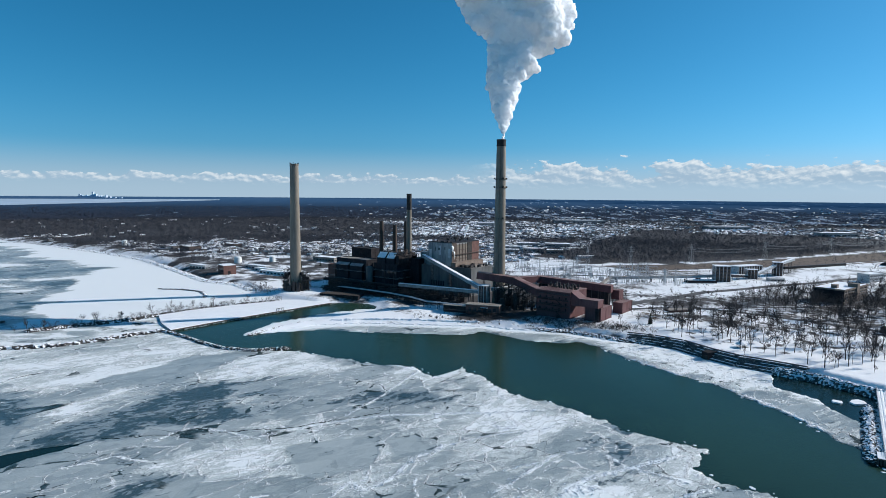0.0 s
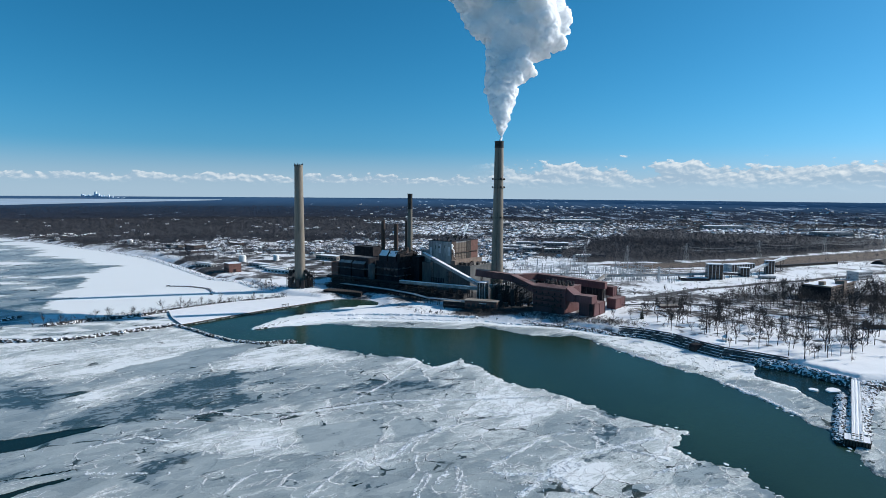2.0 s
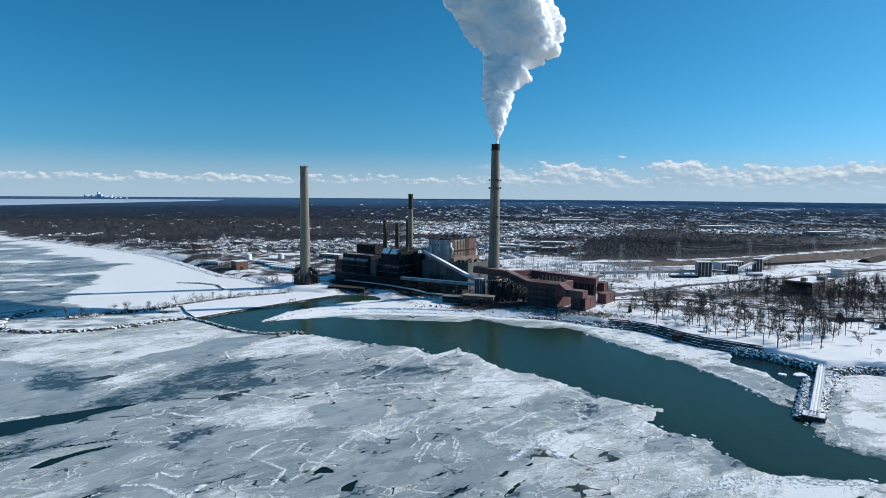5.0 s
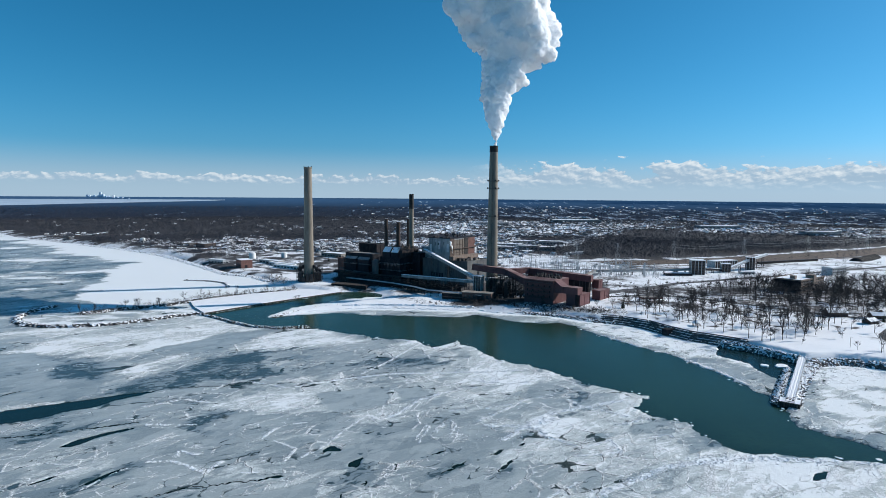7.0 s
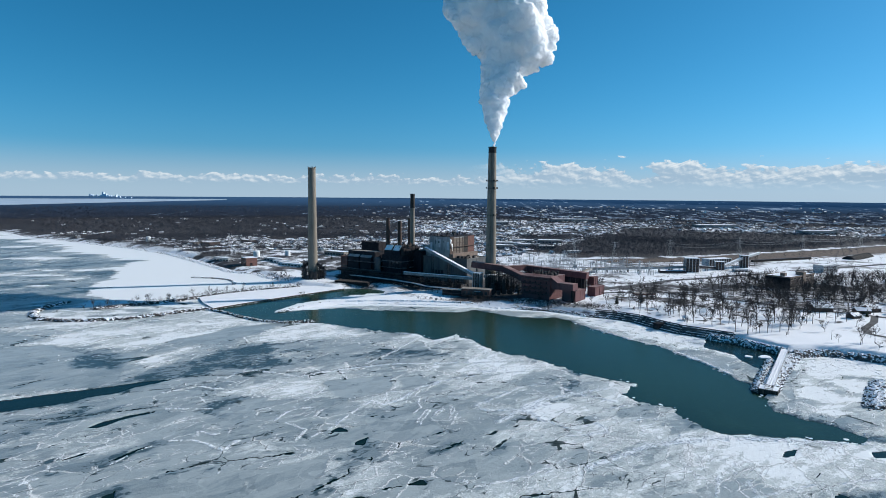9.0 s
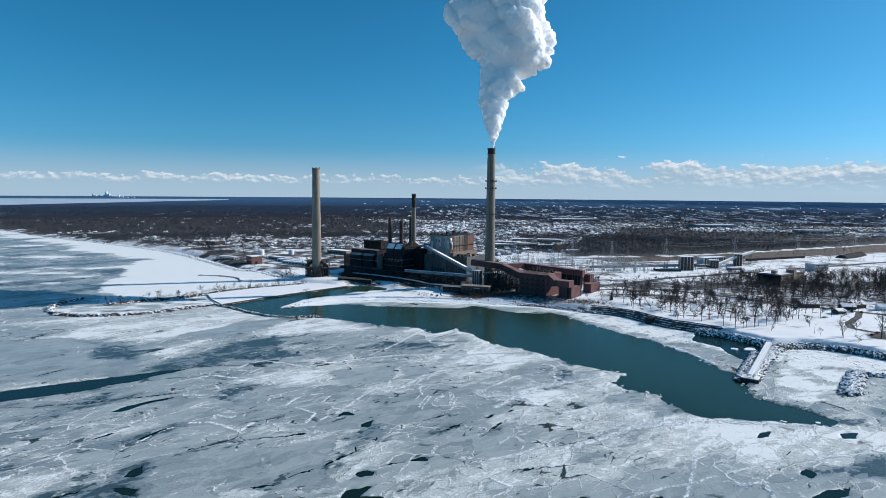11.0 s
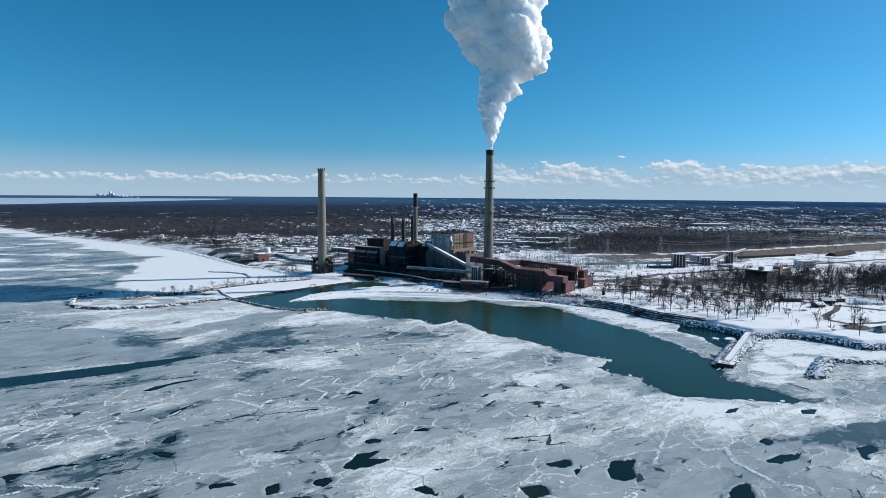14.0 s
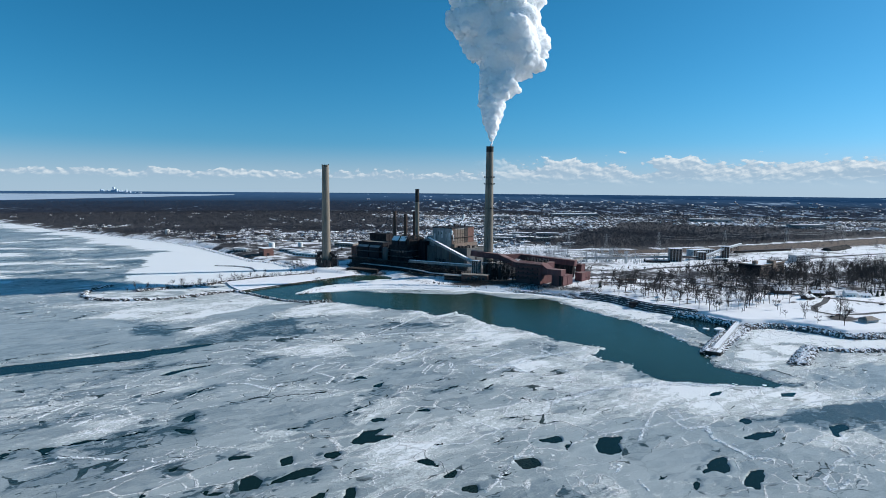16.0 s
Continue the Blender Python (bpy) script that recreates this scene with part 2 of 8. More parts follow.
def math_node(n, l, op, a, b=0.0, c=0.0, clamp=False):
    t = n.new("ShaderNodeMath")
    t.operation = op
    t.use_clamp = clamp
    for i, v in enumerate((a, b, c)):
        if isinstance(v, (int, float)):
            t.inputs[i].default_value = v
        else:
            l.new(v, t.inputs[i])
    return t.outputs[0]


def range_node(n, l, v, a, b, c=0.0, d=1.0):
    t = n.new("ShaderNodeMapRange")
    t.interpolation_type = "SMOOTHSTEP"
    l.new(v, t.inputs[0])
    for i, k in enumerate((a, b, c, d)):
        t.inputs[i + 1].default_value = k
    return t.outputs[0]


def blend(n, l, f, a, b):
    t = n.new("ShaderNodeMix")
    t.data_type = "RGBA"
    if isinstance(f, (int, float)):
        t.inputs[0].default_value = f
    else:
        l.new(f, t.inputs[0])
    for i, v in ((6, a), (7, b)):
        if isinstance(v, tuple):
            t.inputs[i].default_value = (*v, 1)
        else:
            l.new(v, t.inputs[i])
    return t.outputs[2]


def build_ground(n, l, p):
    pos = n.new("ShaderNodeNewGeometry").outputs["Position"]
    at = n.new("ShaderNodeAttribute")
    at.attribute_name = "bare"
    coarse = noise_node(n, l, pos, 0.012, 6)
    fine = noise_node(n, l, pos, 0.22, 5, 0.65)
    mid = noise_node(n, l, pos, 0.05, 5, 0.6)
    s = math_node(n, l, "MULTIPLY_ADD", fine, 0.45, at.outputs["Fac"])
    s = math_node(n, l, "MULTIPLY_ADD", mid, 0.5, s)
    f = range_node(n, l, s, 0.72, 0.95)
    snow = blend(n, l, coarse, (0.80, 0.82, 0.85), (0.88, 0.885, 0.90))
    straw = n.new("ShaderNodeAttribute")
    straw.attribute_name = "straw"
    soil = range_node(n, l, fine, 0.35, 0.65)
    earth = blend(n, l, straw.outputs["Fac"], blend(n, l, soil, (0.030, 0.029, 0.031), (0.088, 0.080, 0.078)), blend(n, l, soil, (0.075, 0.056, 0.044), (0.17, 0.125, 0.095)))
    l.new(blend(n, l, f, snow, earth), p.inputs["Base Color"])
    p.inputs["Roughness"].default_value = 0.8
    p.inputs["Specular IOR Level"].default_value = 0.2
    b = n.new("ShaderNodeBump")
    b.inputs["Strength"].default_value = 0.6
    b.inputs["Distance"].default_value = 0.5
    l.new(fine, b.inputs["Height"])
    l.new(b.outputs[0], p.inputs["Normal"])


def build_water(n, l, p):
    pos = n.new("ShaderNodeNewGeometry").outputs["Position"]
    big = noise_node(n, l, pos, 0.008, 4, 0.5, 0.4)
    silt = n.new("ShaderNodeAttribute")
    silt.attribute_name = "silt"
    murky = blend(n, l, range_node(n, l, big, 0.35, 0.65), (0.017, 0.041, 0.027), (0.021, 0.050, 0.032))
    l.new(blend(n, l, silt.outputs["Fac"], (0.006, 0.017, 0.014), murky), p.inputs["Base Color"])
    p.inputs["Roughness"].default_value = 0.2
    p.inputs["IOR"].default_value = 1.33
    p.inputs["Specular IOR Level"].default_value = 0.22
    mp = n.new("ShaderNodeMapping")
    mp.inputs["Rotation"].default_value = (0, 0, radians(35))
    mp.inputs["Scale"].default_value = (0.5, 2.2, 1)
    l.new(pos, mp.inputs[0])
    w = noise_node(n, l, mp.outputs[0], 0.7, 4, 0.6)
    b = n.new("ShaderNodeBump")
    b.inputs["Strength"].default_value = 0.4
    b.inputs["Distance"].default_value = 0.12
    l.new(w, b.inputs["Height"])
    l.new(b.outputs[0], p.inputs["Normal"])


def build_ice(n, l, p):
    pos = n.new("ShaderNodeNewGeometry").outputs["Position"]

    def attr(k):
        t = n.new("ShaderNodeAttribute")
        t.attribute_name = k
        return t.outputs["Fac"]

    def vec_math(op, a, b, c=None):
        t = n.new("ShaderNodeVectorMath")
        t.operation = op
        for i, v in enumerate((a, b, c)):
            if isinstance(v, tuple):
                t.inputs[i].default_value = v
            elif v is not None:
                l.new(v, t.inputs[i])
        return t.outputs[0]

    def drift(scale, amount, detail=3):
        """Positions pushed about, so that outlines bend."""
        t = n.new("ShaderNodeTexNoise")
        t.inputs["Scale"].default_value = scale
        t.inputs["Detail"].default_value = detail
        l.new(pos, t.inputs["Vector"])
        return vec_math("MULTIPLY_ADD", t.outputs["Color"], (amount, amount, 0), pos)

    def along(vec, sx, sy):
        a, b = n.new("ShaderNodeMapping"), n.new("ShaderNodeMapping")
        a.inputs["Rotation"].default_value = (0, 0, radians(-36))
        b.inputs["Scale"].default_value = (sx, sy, 1)
        l.new(vec, a.inputs[0])
        l.new(a.outputs[0], b.inputs[0])
        return b.outputs[0]

    def plates(scale, feature, vec):
        t = n.new("ShaderNodeTexVoronoi")
        t.feature = feature
        t.inputs["Scale"].default_value = scale
        l.new(vec, t.inputs["Vector"])
        return t

    def rand(vor):
        t = n.new("ShaderNodeSeparateColor")
        l.new(vor.outputs["Color"], t.inputs[0])
        return t.outputs

    def mad(a, b, c):
        return math_node(n, l, "MULTIPLY_ADD", a, b, c)

    def mul(a, b):
        return math_node(n, l, "MULTIPLY", a, b)

    snow, thin, ridge, plain = attr("snow"), attr("thin"), attr("ridge"), attr("plain")
    rough_part = range_node(n, l, plain, 0.15, 0.75, 1.0, 0.12)
    wide = drift(0.016, 30.0)
    torn = drift(0.16, 5.0, 5)
    flow = along(wide, 0.32, 1.25)
    bent = along(torn, 0.62, 1.15)
    streak = noise_node(n, l, flow, 0.13, 12, 0.68, 0.4)
    fine = noise_node(n, l, pos, 1.7, 7, 0.75)
    grit = noise_node(n, l, pos, 0.55, 6, 0.7)
    mid = noise_node(n, l, pos, 0.13, 9, 0.64, 0.5)
    va, vb, vc = plates(0.062, "F1", bent), plates(0.17, "F1", bent), plates(0.47, "F1", bent)
    ea, eb = (plates(q, "DISTANCE_TO_EDGE", bent).outputs["Distance"] for q in (0.062, 0.17))
    ra, rb, rc = rand(va), rand(vb), rand(vc)
    # smooth grey plates of different age
    grey = blend(n, l, ra[1], (0.205, 0.248, 0.262), (0.335, 0.378, 0.385))
    grey = blend(n, l, range_node(n, l, mad(rb[0], 0.4, streak), 0.5, 0.9, 0.0, 0.5), grey, (0.44, 0.485, 0.48))
    grey = blend(n, l, mul(range_node(n, l, fine, 0.4, 0.7), 0.22), grey, (0.60, 0.64, 0.65))
    # thin dark ice, broken into fragments
    th = mad(streak, -0.6, thin)
    th = mad(mid, 0.5, th)
    th = mad(ra[0], 0.22, th)
    smudge = range_node(n, l, mad(rb[0], 0.2, th), 0.36, 0.62, 0.0, 0.62)
    th = mad(rc[0], 0.36, mad(rb[1], 0.3, th))
    col = blend(n, l, smudge, grey, (0.125, 0.175, 0.205))
    col = blend(n, l, range_node(n, l, th, 0.90, 0.95), col, (0.048, 0.084, 0.100))
    # pale crust, then deep snow, both torn at the edge
    dust = mad(streak, 0.85, snow)
    dust = mad(grit, 0.45, dust)
    dust = mad(mid, 0.45, dust)
    dust = mad(ra[0], -0.2, dust)
    dust = mad(rb[2], 0.10, dust)
    crust = range_node(n, l, dust, 1.01, 1.10, 0.0, 0.85)
    col = blend(n, l, crust, col, blend(n, l, range_node(n, l, fine, 0.35, 0.65), (0.38, 0.435, 0.44), (0.73, 0.76, 0.75)))
    df = range_node(n, l, mad(fine, 0.22, dust), 1.30, 1.40)
    col = blend(n, l, df, col, (0.80, 0.83, 0.84))
    # white welded seams, thin and grainy
    grain = range_node(n, l, fine, 0.42, 0.52)
    g2 = range_node(n, l, mad(snow, 0.25, noise_node(n, l, pos, 0.026, 4, 0.6)), 0.50, 0.56)
    g3 = range_node(n, l, mad(snow, 0.22, noise_node(n, l, pos, 0.04, 4, 0.6, 0.5)), 0.53, 0.59)
    seam = math_node(n, l, "MAXIMUM", mul(range_node(n, l, ea, 0.012, 0.034, 1, 0), g2), mul(range_node(n, l, eb, 0.014, 0.045, 1, 0), g3))
    seam = mul(mul(mul(seam, grain), rough_part), mul(range_node(n, l, thin, 0.25, 0.5, 1.0, 0.15), range_node(n, l, snow, 0.45, 0.6, 1.0, 0.0)))
    # broken blocks in the ridges
    rub = rand(plates(0.9, "F1", torn))
    lump = mul(range_node(n, l, mad(grit, 0.6, ridge), 0.66, 0.86), range_node(n, l, rub[1], 0.38, 0.46))
    bright = math_node(n, l, "MAXIMUM", seam, lump)
    col = blend(n, l, bright, col, (0.84, 0.86, 0.87))
    # dark cracks between plates, opening into wedges
    g1 = range_node(n, l, noise_node(n, l, pos, 0.02, 4), 0.50, 0.55)
    gap = mul(math_node(n, l, "MAXIMUM", math_node(n, l, "SUBTRACT", noise_node(n, l, pos, 0.06, 3), 0.54), 0.0), 0.55)
    crack = mul(range_node(n, l, math_node(n, l, "SUBTRACT", ea, gap), 0.003, 0.007, 1, 0), g1)
    g4 = range_node(n, l, noise_node(n, l, pos, 0.033, 4), 0.55, 0.60)
    gap2 = mul(math_node(n, l, "MAXIMUM", math_node(n, l, "SUBTRACT", noise_node(n, l, pos, 0.11, 3), 0.56), 0.0), 0.8)
    crack2 = mul(range_node(n, l, math_node(n, l, "SUBTRACT", eb, gap2), 0.004, 0.010, 1, 0), g4)
    crack = mul(math_node(n, l, "MAXIMUM", crack, crack2), range_node(n, l, snow, 0.5, 0.3))
    col = blend(n, l, mul(crack, range_node(n, l, plain, 0.6, 0.95, 1.0, 0.2)), col, (0.022, 0.045, 0.048))
    slash = range_node(n, l, noise_node(n, l, along(torn, 0.13, 1.0), 0.30, 4, 0.6), 0.655, 0.685)
    g5 = range_node(n, l, noise_node(n, l, pos, 0.018, 3), 0.46, 0.54)
    slash = mul(mul(slash, g5), mul(range_node(n, l, crust, 0.3, 0.8, 1.0, 0.25), range_node(n, l, snow, 0.5, 0.3)))
    col = blend(n, l, mul(slash, 0.85), col, (0.050, 0.082, 0.092))
    l.new(col, p.inputs["Base Color"])
    l.new(range_node(n, l, math_node(n, l, "MAXIMUM", math_node(n, l, "MAXIMUM", df, bright), crust), 0.0, 0.8, 0.34, 0.85), p.inputs["Roughness"])
    p.inputs["Specular IOR Level"].default_value = 0.3
    h = mul(mad(fine, 0.35, mul(grit, 0.7)), rough_part)
    h = mad(crust, 0.25, h)
    h = mad(seam, 0.7, h)
    h = mad(mul(rub[0], lump), 2.0, h)
    b = n.new("ShaderNodeBump")
    b.inputs["Strength"].default_value = 0.9
    b.inputs["Distance"].default_value = 0.4
    l.new(h, b.inputs["Height"])
    l.new(b.outputs[0], p.inputs["Normal"])


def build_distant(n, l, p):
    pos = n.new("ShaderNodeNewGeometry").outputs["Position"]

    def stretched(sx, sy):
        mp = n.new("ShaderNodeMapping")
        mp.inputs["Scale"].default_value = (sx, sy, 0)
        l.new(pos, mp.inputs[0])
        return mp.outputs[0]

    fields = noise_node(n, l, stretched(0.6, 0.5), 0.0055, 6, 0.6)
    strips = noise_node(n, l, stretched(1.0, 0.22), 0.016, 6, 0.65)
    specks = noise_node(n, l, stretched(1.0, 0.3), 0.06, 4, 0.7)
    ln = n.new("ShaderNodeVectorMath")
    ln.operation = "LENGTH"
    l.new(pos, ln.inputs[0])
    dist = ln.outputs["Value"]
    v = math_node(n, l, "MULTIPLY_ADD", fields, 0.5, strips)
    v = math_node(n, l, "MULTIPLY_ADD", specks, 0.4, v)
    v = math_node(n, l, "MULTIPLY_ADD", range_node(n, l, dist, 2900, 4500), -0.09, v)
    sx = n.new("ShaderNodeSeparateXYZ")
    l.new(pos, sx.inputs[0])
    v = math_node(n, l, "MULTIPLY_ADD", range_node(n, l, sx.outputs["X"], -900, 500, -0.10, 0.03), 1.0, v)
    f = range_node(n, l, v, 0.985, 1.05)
    # Distance haze is mixed into the wood and snow colours, bluer further out.
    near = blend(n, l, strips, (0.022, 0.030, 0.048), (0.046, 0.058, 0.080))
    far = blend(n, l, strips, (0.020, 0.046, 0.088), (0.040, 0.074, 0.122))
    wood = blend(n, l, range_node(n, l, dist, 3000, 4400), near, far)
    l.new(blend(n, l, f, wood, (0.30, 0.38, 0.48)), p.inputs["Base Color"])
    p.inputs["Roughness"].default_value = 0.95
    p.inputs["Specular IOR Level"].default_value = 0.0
    # Blue glow rising with distance, painted as haze.
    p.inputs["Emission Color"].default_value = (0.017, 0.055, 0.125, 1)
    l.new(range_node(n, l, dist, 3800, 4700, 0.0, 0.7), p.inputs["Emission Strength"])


DISTANT = attribute_material("hazed_plain", build_distant)
GROUND = attribute_material("snowy_ground", build_ground)
WATER = attribute_material("lake_water", build_water)
ICE = attribute_material("lake_ice", build_ice)

# ---- ground ----
REEDS = [(330, 900), (441, 925), (625, 965), (884, 1080), (1400, 1290), (1400, 1420), (974, 1215), (681, 1075), (466, 985), (300, 960)]


WOODS_EAST = [(330, 1030), (420, 1020), (640, 1085), (840, 1180), (1080, 1310), (1300, 1420), (1250, 1640), (980, 1800), (640, 1760), (450, 1480), (345, 1230)]


def wood_density(x, y):
    """Share of ground under bare crowns."""
    r = np.hypot(x, y)
    west = smooth(60, -520, x - 0.06 * (y - 1500))
    n = fbm(x / 300, y / 210, 4)
    d = 0.44 + 1.4 * n + 0.14 * smooth(100, 500, x)
    d = d + west * (0.36 + 0.6 * smooth(1250, 1800, y))
    d = np.maximum(d, 0.98 * smooth(-25, 10, inside(x, y, WOODS_EAST)))
    d = d + 0.5 * smooth(2300, 3300, r) + 0.25 * n * smooth(2500, 3400, r)
    d = d * (1 - 0.38 * smooth(1500, 1150, y) * smooth(-700, -560, x) * smooth(300, 200, x))
    d = d * (1 - 0.88 * smooth(-440, -400, x) * smooth(60, -10, x) * smooth(1130, 1030, y))
    d = np.maximum(d, 0.9 * np.exp(-((x + 400) / 55) ** 2 - ((y - 1035) / 60) ** 2))
    d = d + 0.26 * smooth(20, 80, x) * smooth(420, 330, x) * smooth(960, 1010, y) * smooth(1700, 1450, y)
    d = np.where((x > 150) & (x < 420) & (y < 990), 0.02, d)
    d = np.where((x > 420) & (y < 1000 + 0.5 * (x - 470)), 0.04, d)
    return np.clip(d, 0.02, 0.97)


def bare_and_shaded(x, y):
    """How far the snow is gone: reeds, banks, worn yards; some patches only darken for shade."""
    v = 0.16 + 0.34 * fbm(x / 60, y / 60, 4) + 0.06 * smooth(170, 230, x) * smooth(540, 600, y) * smooth(1000, 850, y) + 0.10 * smooth(760, 900, y)
    # Park field: worn strips and the trees' long shadows, both put in as bare ground.
    v = v + 0.15 * smooth(455, 520, y) * smooth(225, 265, x) * smooth(720, 640, y)
    v = v + 0.75 * smooth(-10, 12, inside(x, y, REEDS))
    v = v + 0.60 * np.exp(-((x - 90) / 130) ** 2 - ((y - 700) / 80) ** 2)
    # Yard before the halls: snow in shade, painted as dark bare earth.
    v = v + 0.28 * np.exp(-((x + 20) / 110) ** 2 - ((y - 700) / 36) ** 2)
    v = v + 0.35 * np.exp(-((x - 215) / 22) ** 2 - ((y - 545) / 22) ** 2)
    v = v + 0.5 * np.exp(-((x - 383) / 14) ** 2 - ((y - 350) / 12) ** 2)
    v = v + 0.55 * smooth(0.5, 0.9, wood_density(x, y)) * smooth(760, 900, y) * smooth(8, 60, inside(x, y, COAST))
    far = np.hypot(x, y)
    v = v + smooth(2500, 3300, far) * (0.5 + 0.5 * fbm(x / 300, y / 300, 3))
    v = v + 0.45 * np.exp(-((x - 110) / 50) ** 2 - ((y - 800) / 80) ** 2)
    v = v + 0.30 * smooth(0.08, 0.3, fbm(x / 8, y / 8, 3)) * smooth(200, 230, x) * smooth(400, 440, y) * smooth(720, 640, y)
    # Shore bank below the plant: brushy ground, darkened for the buildings' shade too.
    v = v + 0.45 * np.exp(-((x - 92) / 60) ** 2 - ((y - 572) / 26) ** 2)
    v = v + (0.16 + 0.5 * fbm(x / 26, y / 20, 4)) * smooth(-440, -400, x) * smooth(-60, -130, x) * smooth(760, 800, y) * smooth(1120, 1040, y)
    d = inside(x, y, COAST)
    v = v + 0.10 * smooth(12, 5, d) * smooth(-250, -300, x) + 0.18 * smooth(10, 4, d) * smooth(60, 120, x) * smooth(210, 160, x)
    return v


gx = lines(-420, 560, 3.0, -4780, 4780, 1.05)
gy = lines(270, 760, 3.0, -600, 4780, 1.05)
GZ = land_height(*np.meshgrid(gx, gy))
co, quads, used = sheet("ground", gx, gy, land_height, GROUND, keep=lambda X, Y: np.hypot(X, Y) < 2960)
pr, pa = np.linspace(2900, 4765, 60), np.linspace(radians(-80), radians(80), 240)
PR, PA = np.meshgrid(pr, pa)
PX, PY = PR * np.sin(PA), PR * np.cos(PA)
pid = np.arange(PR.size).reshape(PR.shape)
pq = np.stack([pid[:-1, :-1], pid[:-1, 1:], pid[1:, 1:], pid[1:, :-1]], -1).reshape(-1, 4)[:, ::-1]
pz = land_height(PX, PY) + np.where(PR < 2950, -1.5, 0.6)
tagged(grid_object("backdrop", np.stack([PX, PY, pz], -1).reshape(-1, 3), pq, DISTANT), "wooded plain with blue haze painted in towards the horizon", "backdrop", kind="structure")
ground = tagged(grid_object("ground", co, quads, GROUND), "snow covered shore, park and plain", "ground", kind="structure")
at = ground.data.attributes.new("bare", "FLOAT", "POINT")
at.data.foreach_set("value", bare_and_shaded(co[:, 0], co[:, 1]).astype(np.float32))
at = ground.data.attributes.new("straw", "FLOAT", "POINT")
gx_, gy_ = co[:, 0], co[:, 1]
straw = np.maximum(smooth(-15, 10, inside(gx_, gy_, REEDS)), np.exp(-((gx_ - 205) / 40) ** 2 - ((gy_ - 555) / 40) ** 2))
at.data.foreach_set("value", straw.astype(np.float32))

# ---- lake ice ----
OPEN = [(-99, 450), (-61, 430), (-35, 415), (-10, 408), (-3, 403), (9, 381), (15, 391), (28, 405), (40, 385), (57, 347), (81, 331), (99, 306),
        (106, 291), (123, 281), (137, 270), (124, 250), (125, 238), (142, 228), (143, 207), (152, 190), (177, 184), (203, 180), (221, 180),
        (215, 200), (200, 222), (206, 240), (213, 252), (209, 293), (200, 329), (195, 352), (186, 371), (168, 400), (154, 428), (143, 461)]
OPEN += [(134, 478), (119, 476), (96, 480), (75, 496), (52, 517), (36, 502), (17, 506), (-13, 510), (-48, 514), (-89, 525), (-125, 515), (-155, 500),
         (-140, 550), (-80, 610), (-40, 620), (-40, 660), (-110, 665), (-120, 628), (-143, 603), (-169, 575), (-193, 547), (-218, 517),
         (-205, 500), (-179, 476), (-156, 458), (-130, 450)]
wx_, wy_ = lines(-320, 320, 20, -3290, 3290, 1.3), lines(120, 700, 20, -1540, 3290, 1.3)
co, quads, used = sheet("water", wx_, wy_, lambda x, y: 0 * x, WATER)
water = tagged(grid_object("water", co, quads, WATER), "calm dark green lake water", "water", kind="structure")
at = water.data.attributes.new("silt", "FLOAT", "POINT")
at.data.foreach_set("value", smooth(-25, 10, inside(co[:, 0], co[:, 1], OPEN)).astype(np.float32))
POOL = [(241, 388), (262, 374), (274, 354), (278, 336), (250, 310), (237, 302), (236, 322), (239, 338), (226, 362)]
LEADS = [([(-158, 287), (-110, 292), (-60, 302), (-20, 322)], 0.5), ([(-112, 152), (-95, 160), (-60, 170)], 0.7), ([(-250, 205), (-190, 215), (-150, 232)], 0.6)]
LEAD_WIDE = [(-420, 150), (-217, 257), (-194, 268), (-179, 277), (-162, 283), (-170, 272), (-179, 266), (-185, 253), (-196, 248), (-203, 238), (-420, 124)]
LEAD_SHORT = [(-174, 199), (-169, 210), (-160, 219), (-145, 226), (-151, 220), (-160, 212), (-166, 201)]
# wedge gaps between plates: both tips
GAPS = [(-47, 131, -33, 148), (7, 170, 23, 184), (32, 171, 45, 188), (46, 197, 52, 205), (-289, 243, -267, 255), (-256, 264, -244, 284), (-165, 161, -155, 173), (-142, 160, -130, 181), (-128, 160, -124, 166), (-193, 211, -189, 225), (2, 188, 13, 196), (-30, 214, -23, 219), (-196, 90, -182, 93), (-172, 96, -152, 104), (-152, 104, -137, 114)]
GAPS += [(37, 127, 56, 132), (1, 95, 12, 97), (31, 96, 39, 105), (-33, 68, -26, 76), (109, 51, 115, 60), (170, 142, 176, 148), (101, 60, 100, 64), (-58, 123, -47, 132), (-73, 114, -62, 117), (-269, 379, -252, 400), (158, 63, 168, 65), (194, 75, 202, 71), (-17, 134, -9, 139), (55, 124, 65, 122)]
# open holes where plates have parted
HOLES = [[(-37, 98), (-31, 112), (-21, 116), (-26, 107), (-15, 107), (-24, 99), (-31, 96)], [(-30, 127), (-26, 130), (-22, 128), (-22, 125), (-28, 123)], [(-47, 86), (-41, 90), (-38, 85), (-42, 81), (-46, 82)], [(-66, 57), (-61, 65), (-53, 73), (-45, 72), (-47, 67), (-56, 62)], [(-66, 81), (-60, 85), (-60, 76), (-64, 74)], [(-78, 64), (-74, 66), (-68, 61), (-68, 55), (-75, 53)], [(-92, 53), (-80, 52), (-80, 50), (-88, 50)], [(-90, 83), (-77, 85), (-82, 81), (-88, 79)], [(-128, 124), (-128, 131), (-125, 135), (-122, 128), (-124, 123)]]
